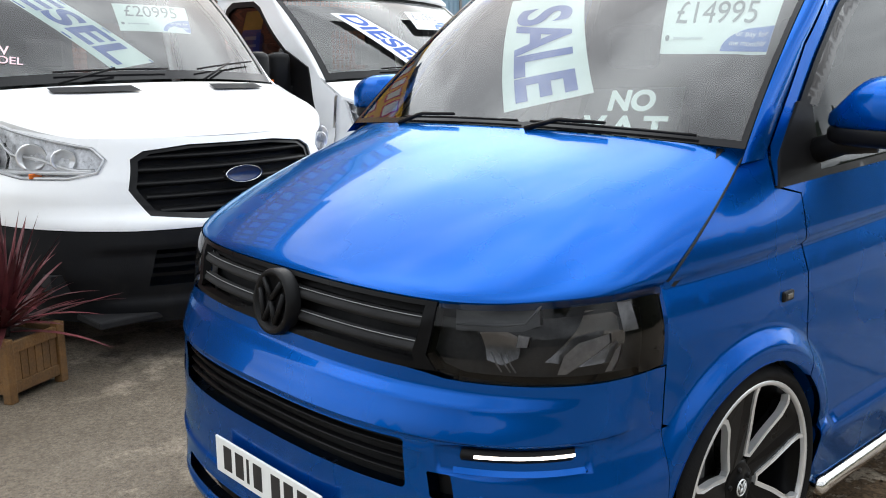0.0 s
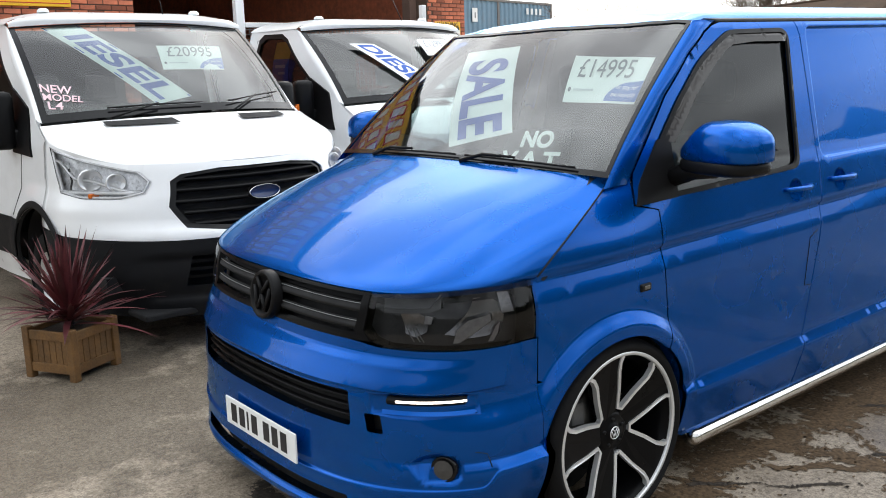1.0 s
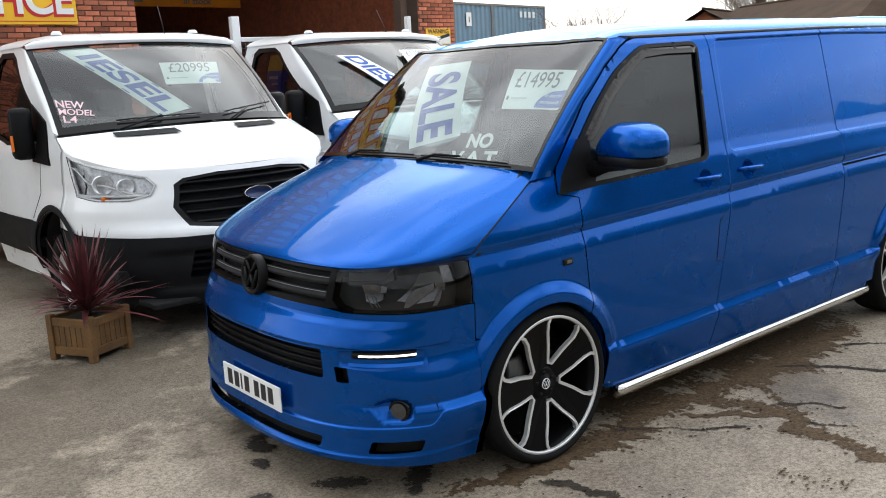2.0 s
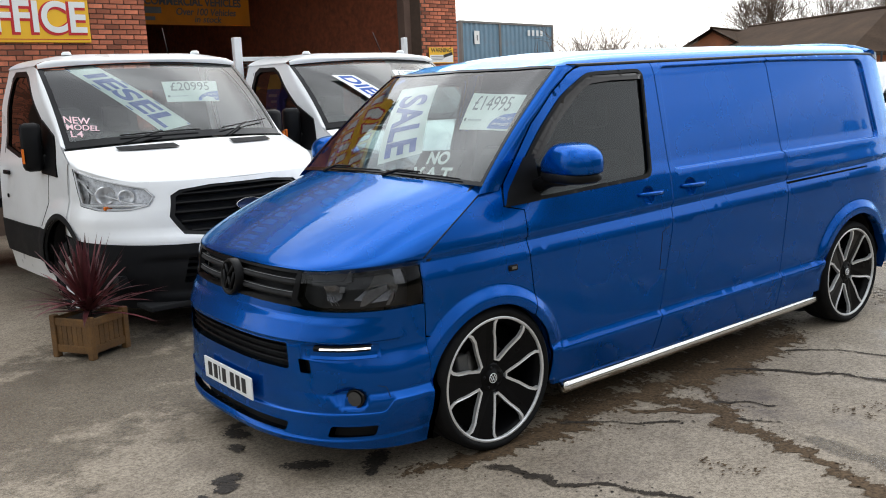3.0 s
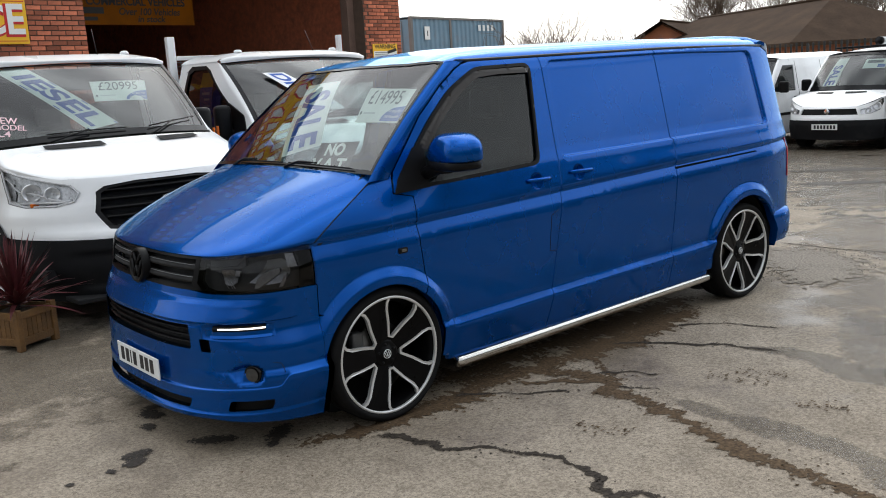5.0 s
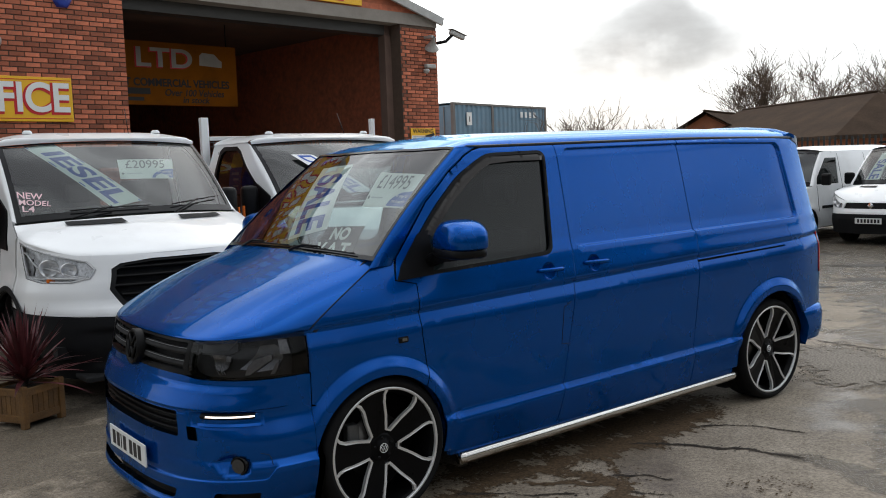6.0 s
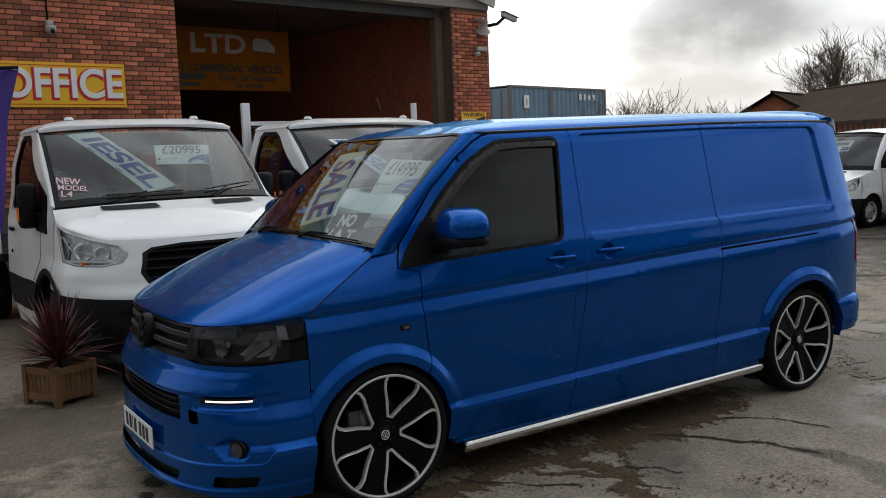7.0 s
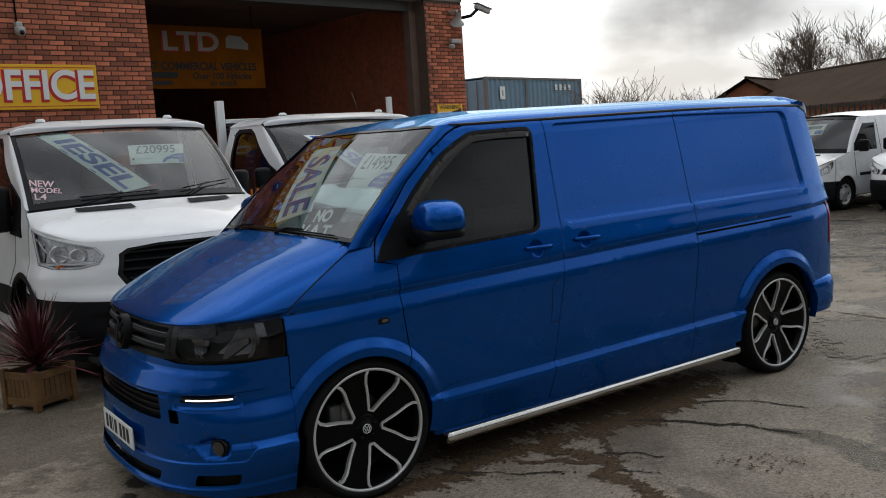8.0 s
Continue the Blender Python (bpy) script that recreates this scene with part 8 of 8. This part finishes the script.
# this first patch paints the shade between truck, planter and van nose
blot("damp_patch", -1.5, 2.5, 2.6, 1.5, DAMP_SHADE, 0.3)
blot("damp_patch", 11.5, 2.6, 5.5, 2.6, DAMP_SHADE, 0.55)
blot("damp_patch", 15.5, 5.5, 5.0, 3.5, DAMP_SHADE, 0.4)
blot("damp_patch", 4.07, -0.89, 1.2, 0.7, DAMP_SHADE, 0.4)
blot("damp_patch", 2.95, -1.35, 0.7, 0.45, DAMP_SHADE, 0.2)
blot("damp_patch", 6.41, 0.4, 1.6, 0.8, DAMP_SHADE, 0.6)
blot("damp_patch", 11.89, 3.91, 3.6, 2.2, DAMP_SHADE, 0.5)
blot("damp_patch", 14.04, 5.14, 2.6, 3.4, DAMP_SHADE, 0.2)
blot("damp_patch", 14.61, 5.3, 1.6, 2.6, DAMP_SHADE, 0.2)
blot("damp_patch", 9.11, 1.97, 2.2, 1.0, DAMP_SHADE, 0.7)
streak("soil_band", [(-0.6, 0.11), (-0.38, 0.02), (-0.09, -0.06), (0.3, -0.06), (0.69, 0.04), (1.08, 0.01), (1.58, -0.01), (2.18, 0.01), (2.99, 0.08)], 0.22, GRIT, [0.5, 0.9, 1.1, 1.1, 1.2, 1.1, 0.6], 3)
streak("soil_band", [(0.38, 0.28), (1.17, 0.29), (2.37, 0.27), (3.19, 0.31)], 0.34, GRIT, seed=4)
streak("soil_stream", [(1.09, -0.05), (1.19, -0.3), (1.19, -0.49), (1.12, -0.66), (1.08, -0.85), (1.05, -1.02), (0.98, -1.22), (0.93, -1.36), (0.84, -1.54), (0.83, -1.96), (0.72, -2.6)], 0.105, GRIT, [1.2, 1.3, 1.2, 1.1, 1.0, 0.9, 0.9], 5)
streak("soil_stream", [(1.53, -0.03), (1.44, -0.25), (1.25, -0.48)], 0.075, GRIT, seed=6)
streak("soil_stream", [(0.84, -0.1), (1, -0.25), (1.15, -0.43)], 0.05, GRIT, seed=7)
streak("crack", [(1.28, -0.35), (1.4, -0.44), (1.51, -0.65)], 0.028, CRACK, seed=8)
streak("crack", [(1.16, -0.59), (1.24, -0.71), (1.29, -0.81)], 0.026, CRACK, seed=9)
streak("crack", [(-0.28, -0.11), (-0.1, -0.23), (-0.12, -0.36), (-0.06, -0.43), (-0.1, -0.52), (0.01, -0.62), (0.1, -0.73), (0.15, -0.87), (0.23, -1.01), (0.21, -1.15), (0.18, -1.29), (0.1, -1.37), (0.09, -1.45), (0.19, -1.53), (0.24, -1.67)], 0.036, CRACK, [1.8, 1.4, 0.8, 0.8, 1.2, 1.3, 1.2], 10)
streak("crack", [(0.44, -0), (0.56, -0.09), (0.68, -0.19), (0.76, -0.3), (0.89, -0.4), (0.97, -0.47)], 0.028, CRACK, [1.5, 0.7, 1.0, 1.3], 11)
streak("crack", [(1.78, -0.03), (1.97, -0.15), (2.07, -0.37), (2.24, -0.59), (2.26, -0.74), (2.33, -0.96)], 0.028, CRACK, [1.5, 1, 0.8, 1.5], 12)
streak("crack", [(2.41, -0.09), (2.61, -0.23), (2.68, -0.32), (2.72, -0.47), (2.8, -0.68)], 0.020, CRACK, seed=13)
streak("slab_joint", [(5.34, 1.53), (5.51, 0.89), (5.5, 0.29), (5.6, -0.29), (5.69, -1.98)], 0.024, CRACK, seed=14)
for i, (x, y, rx, ry) in enumerate(((-1.19, 0.58, 0.09, 0.05), (-1.23, 0.5, 0.08, 0.05), (-1.36, 0.47, 0.035, 0.025), (-1.56, 0.47, 0.03, 0.02), (-0.81, -0.65, 0.05, 0.03), (-0.45, -1.08, 0.05, 0.025), (-0.63, 0.18, 0.06, 0.03), (-0.9, 1.1, 0.10, 0.06), (-0.82, 0.46, 0.14, 0.06), (-0.82, 1.21, 0.10, 0.05), (-0.54, 0.28, 0.14, 0.06), (-0.99, 0.91, 0.06, 0.04))):
    blot("oil_spot", x, y, rx, ry, OIL, i * 0.7)
rt = random.Random(33)
for x0, y0, ln, ang in ((1.64, -0.87, 0.34, -1.2), (1.83, -0.93, 0.30, -1.2), (1.55, -1.46, 0.30, -1.1), (0.58, -0.79, 0.3, -1.3)):
    verts, faces, core = [], [], []
    mark_level[0] += 0.00015
    for i in range(46):
        u, v = rt.uniform(0, ln), rt.gauss(0, 0.035)
        x, y = x0 + u * math.cos(ang) - v * math.sin(ang), y0 + u * math.sin(ang) + v * math.cos(ang)
        m, rad = len(verts), rt.uniform(0.004, 0.013)
        for k in range(5):
            a = k * 1.257 + rt.uniform(-0.3, 0.3)
            verts.append((x + rad * rt.uniform(0.5, 1.2) * math.cos(a) * 1.4, y + rad * rt.uniform(0.5, 1.2) * math.sin(a) * 0.7, ground_z(x, y) + mark_level[0]))
            core.append(0.9)
        faces.append([m + k for k in range(5)])
    part("tread_mark", with_core(mesh("tread", verts, faces), core), GRIT, ground).visible_shadow = False
blot("gravel_patch", 4.81, 0.21, 0.75, 0.45, GRAVEL, 0.9)
blot("gravel_patch", 4.4, -0.08, 0.45, 0.3, GRAVEL, 0.3)
for x, y, rx, ry in ((10.05, 2.5, 0.8, 0.18), (11.64, 3.27, 0.9, 0.2), (8.77, 2.82, 0.35, 0.1), (12.29, 5.39, 0.9, 0.25)):
    blot("oil_spot", x, y, rx, ry, OIL, -0.9)
# loose stones by the rear wheel
STONE = mat("pale_stone", (0.30, 0.27, 0.23), 0.9, 0, var=0.2, island=0.4)
rs = random.Random(21)
sv, sf = [], []
for i in range(900):
    a, q = rs.uniform(0, 6.283), rs.random() ** 0.7
    cx, cy = 4.76 + 0.85 * q * math.cos(a), 0.16 + 0.5 * q * math.sin(a)
    r = rs.uniform(0.005, 0.013)
    b = len(sv)
    for dx, dy, dz in ((1, 0, 0), (-0.4, 0.9, 0), (-0.5, -0.8, 0), (0.1, 0, 0.9)):
        sv.append((cx + dx * r * rs.uniform(0.7, 1.2), cy + dy * r * rs.uniform(0.7, 1.2), ground_z(cx, cy) + dz * r))
    sf += [[b, b + 1, b + 3], [b + 1, b + 2, b + 3], [b + 2, b, b + 3]]
stones = part("loose_stones", mesh("stones", sv, sf, False), STONE)
tagged(stones, "loose pale gravel scattered behind the rear wheel", "gravel", kind="stuff")


# ---- brickwork ----
BL, BH, GAP = 0.215, 0.065, 0.010


def brick_mesh(length):
    e = 0.004
    v = [(0, 0.02, 0), (length, 0.02, 0), (length, 0.02, BH), (0, 0.02, BH), (e, 0, e), (length - e, 0, e), (length - e, 0, BH - e), (e, 0, BH - e)]
    return [v, [[4, 5, 6, 7], [0, 1, 5, 4], [1, 2, 6, 5], [2, 3, 7, 6], [3, 0, 4, 7]]]


FULL, HALF = mesh("brick", *brick_mesh(BL), False), mesh("brick_half", *brick_mesh(0.1025), False)
for me in (FULL, HALF):
    me.materials.append(BRICKP)


def brickwork(wall, x0, x1, z0, z1, pick):
    """Lays courses from x1 towards x0; pick says which bricks are single objects."""
    r = random.Random(3)
    vs, fs = [], []
    z, row = z0, 0
    while z + BH <= z1 + 0.001:
        x, odd = x1, row % 2
        first = odd
        while x > x0 + 0.02:
            ln = 0.1025 if first else BL
            first = False
            xa = max(x0, x - ln)
            dy, dz = r.uniform(-0.003, 0.003), r.uniform(-0.0015, 0.0015)
            if pick(xa, z) and x - xa > 0.09:
                ob = new("brick", FULL if ln == BL and x - xa > BL - 0.001 else HALF)
                ob.parent = wall
                ob.matrix_basis = Matrix.Translation((xa, dy, z + dz))
            elif x - xa > 0.03:
                v, f2 = brick_mesh(x - xa)
                b = len(vs)
                vs += [(xa + p[0], p[1] + dy, z + p[2] + dz) for p in v]
                fs += [[b + i for i in q] for q in f2]
            x = xa - GAP
        z += BH + GAP
        row += 1
    if vs:
        tagged(part("brickwork", mesh("brickwork", vs, fs, False), BRICK, wall), kind="stuff")


brickwork(WL, -5.5, 0.0, 1.2, 5.6, lambda x, z: -2.05 < x and 2.45 < z < 4.9)
brickwork(WR, 5.97, 7.01, 1.2, 4.66, lambda x, z: 2.2 < z)
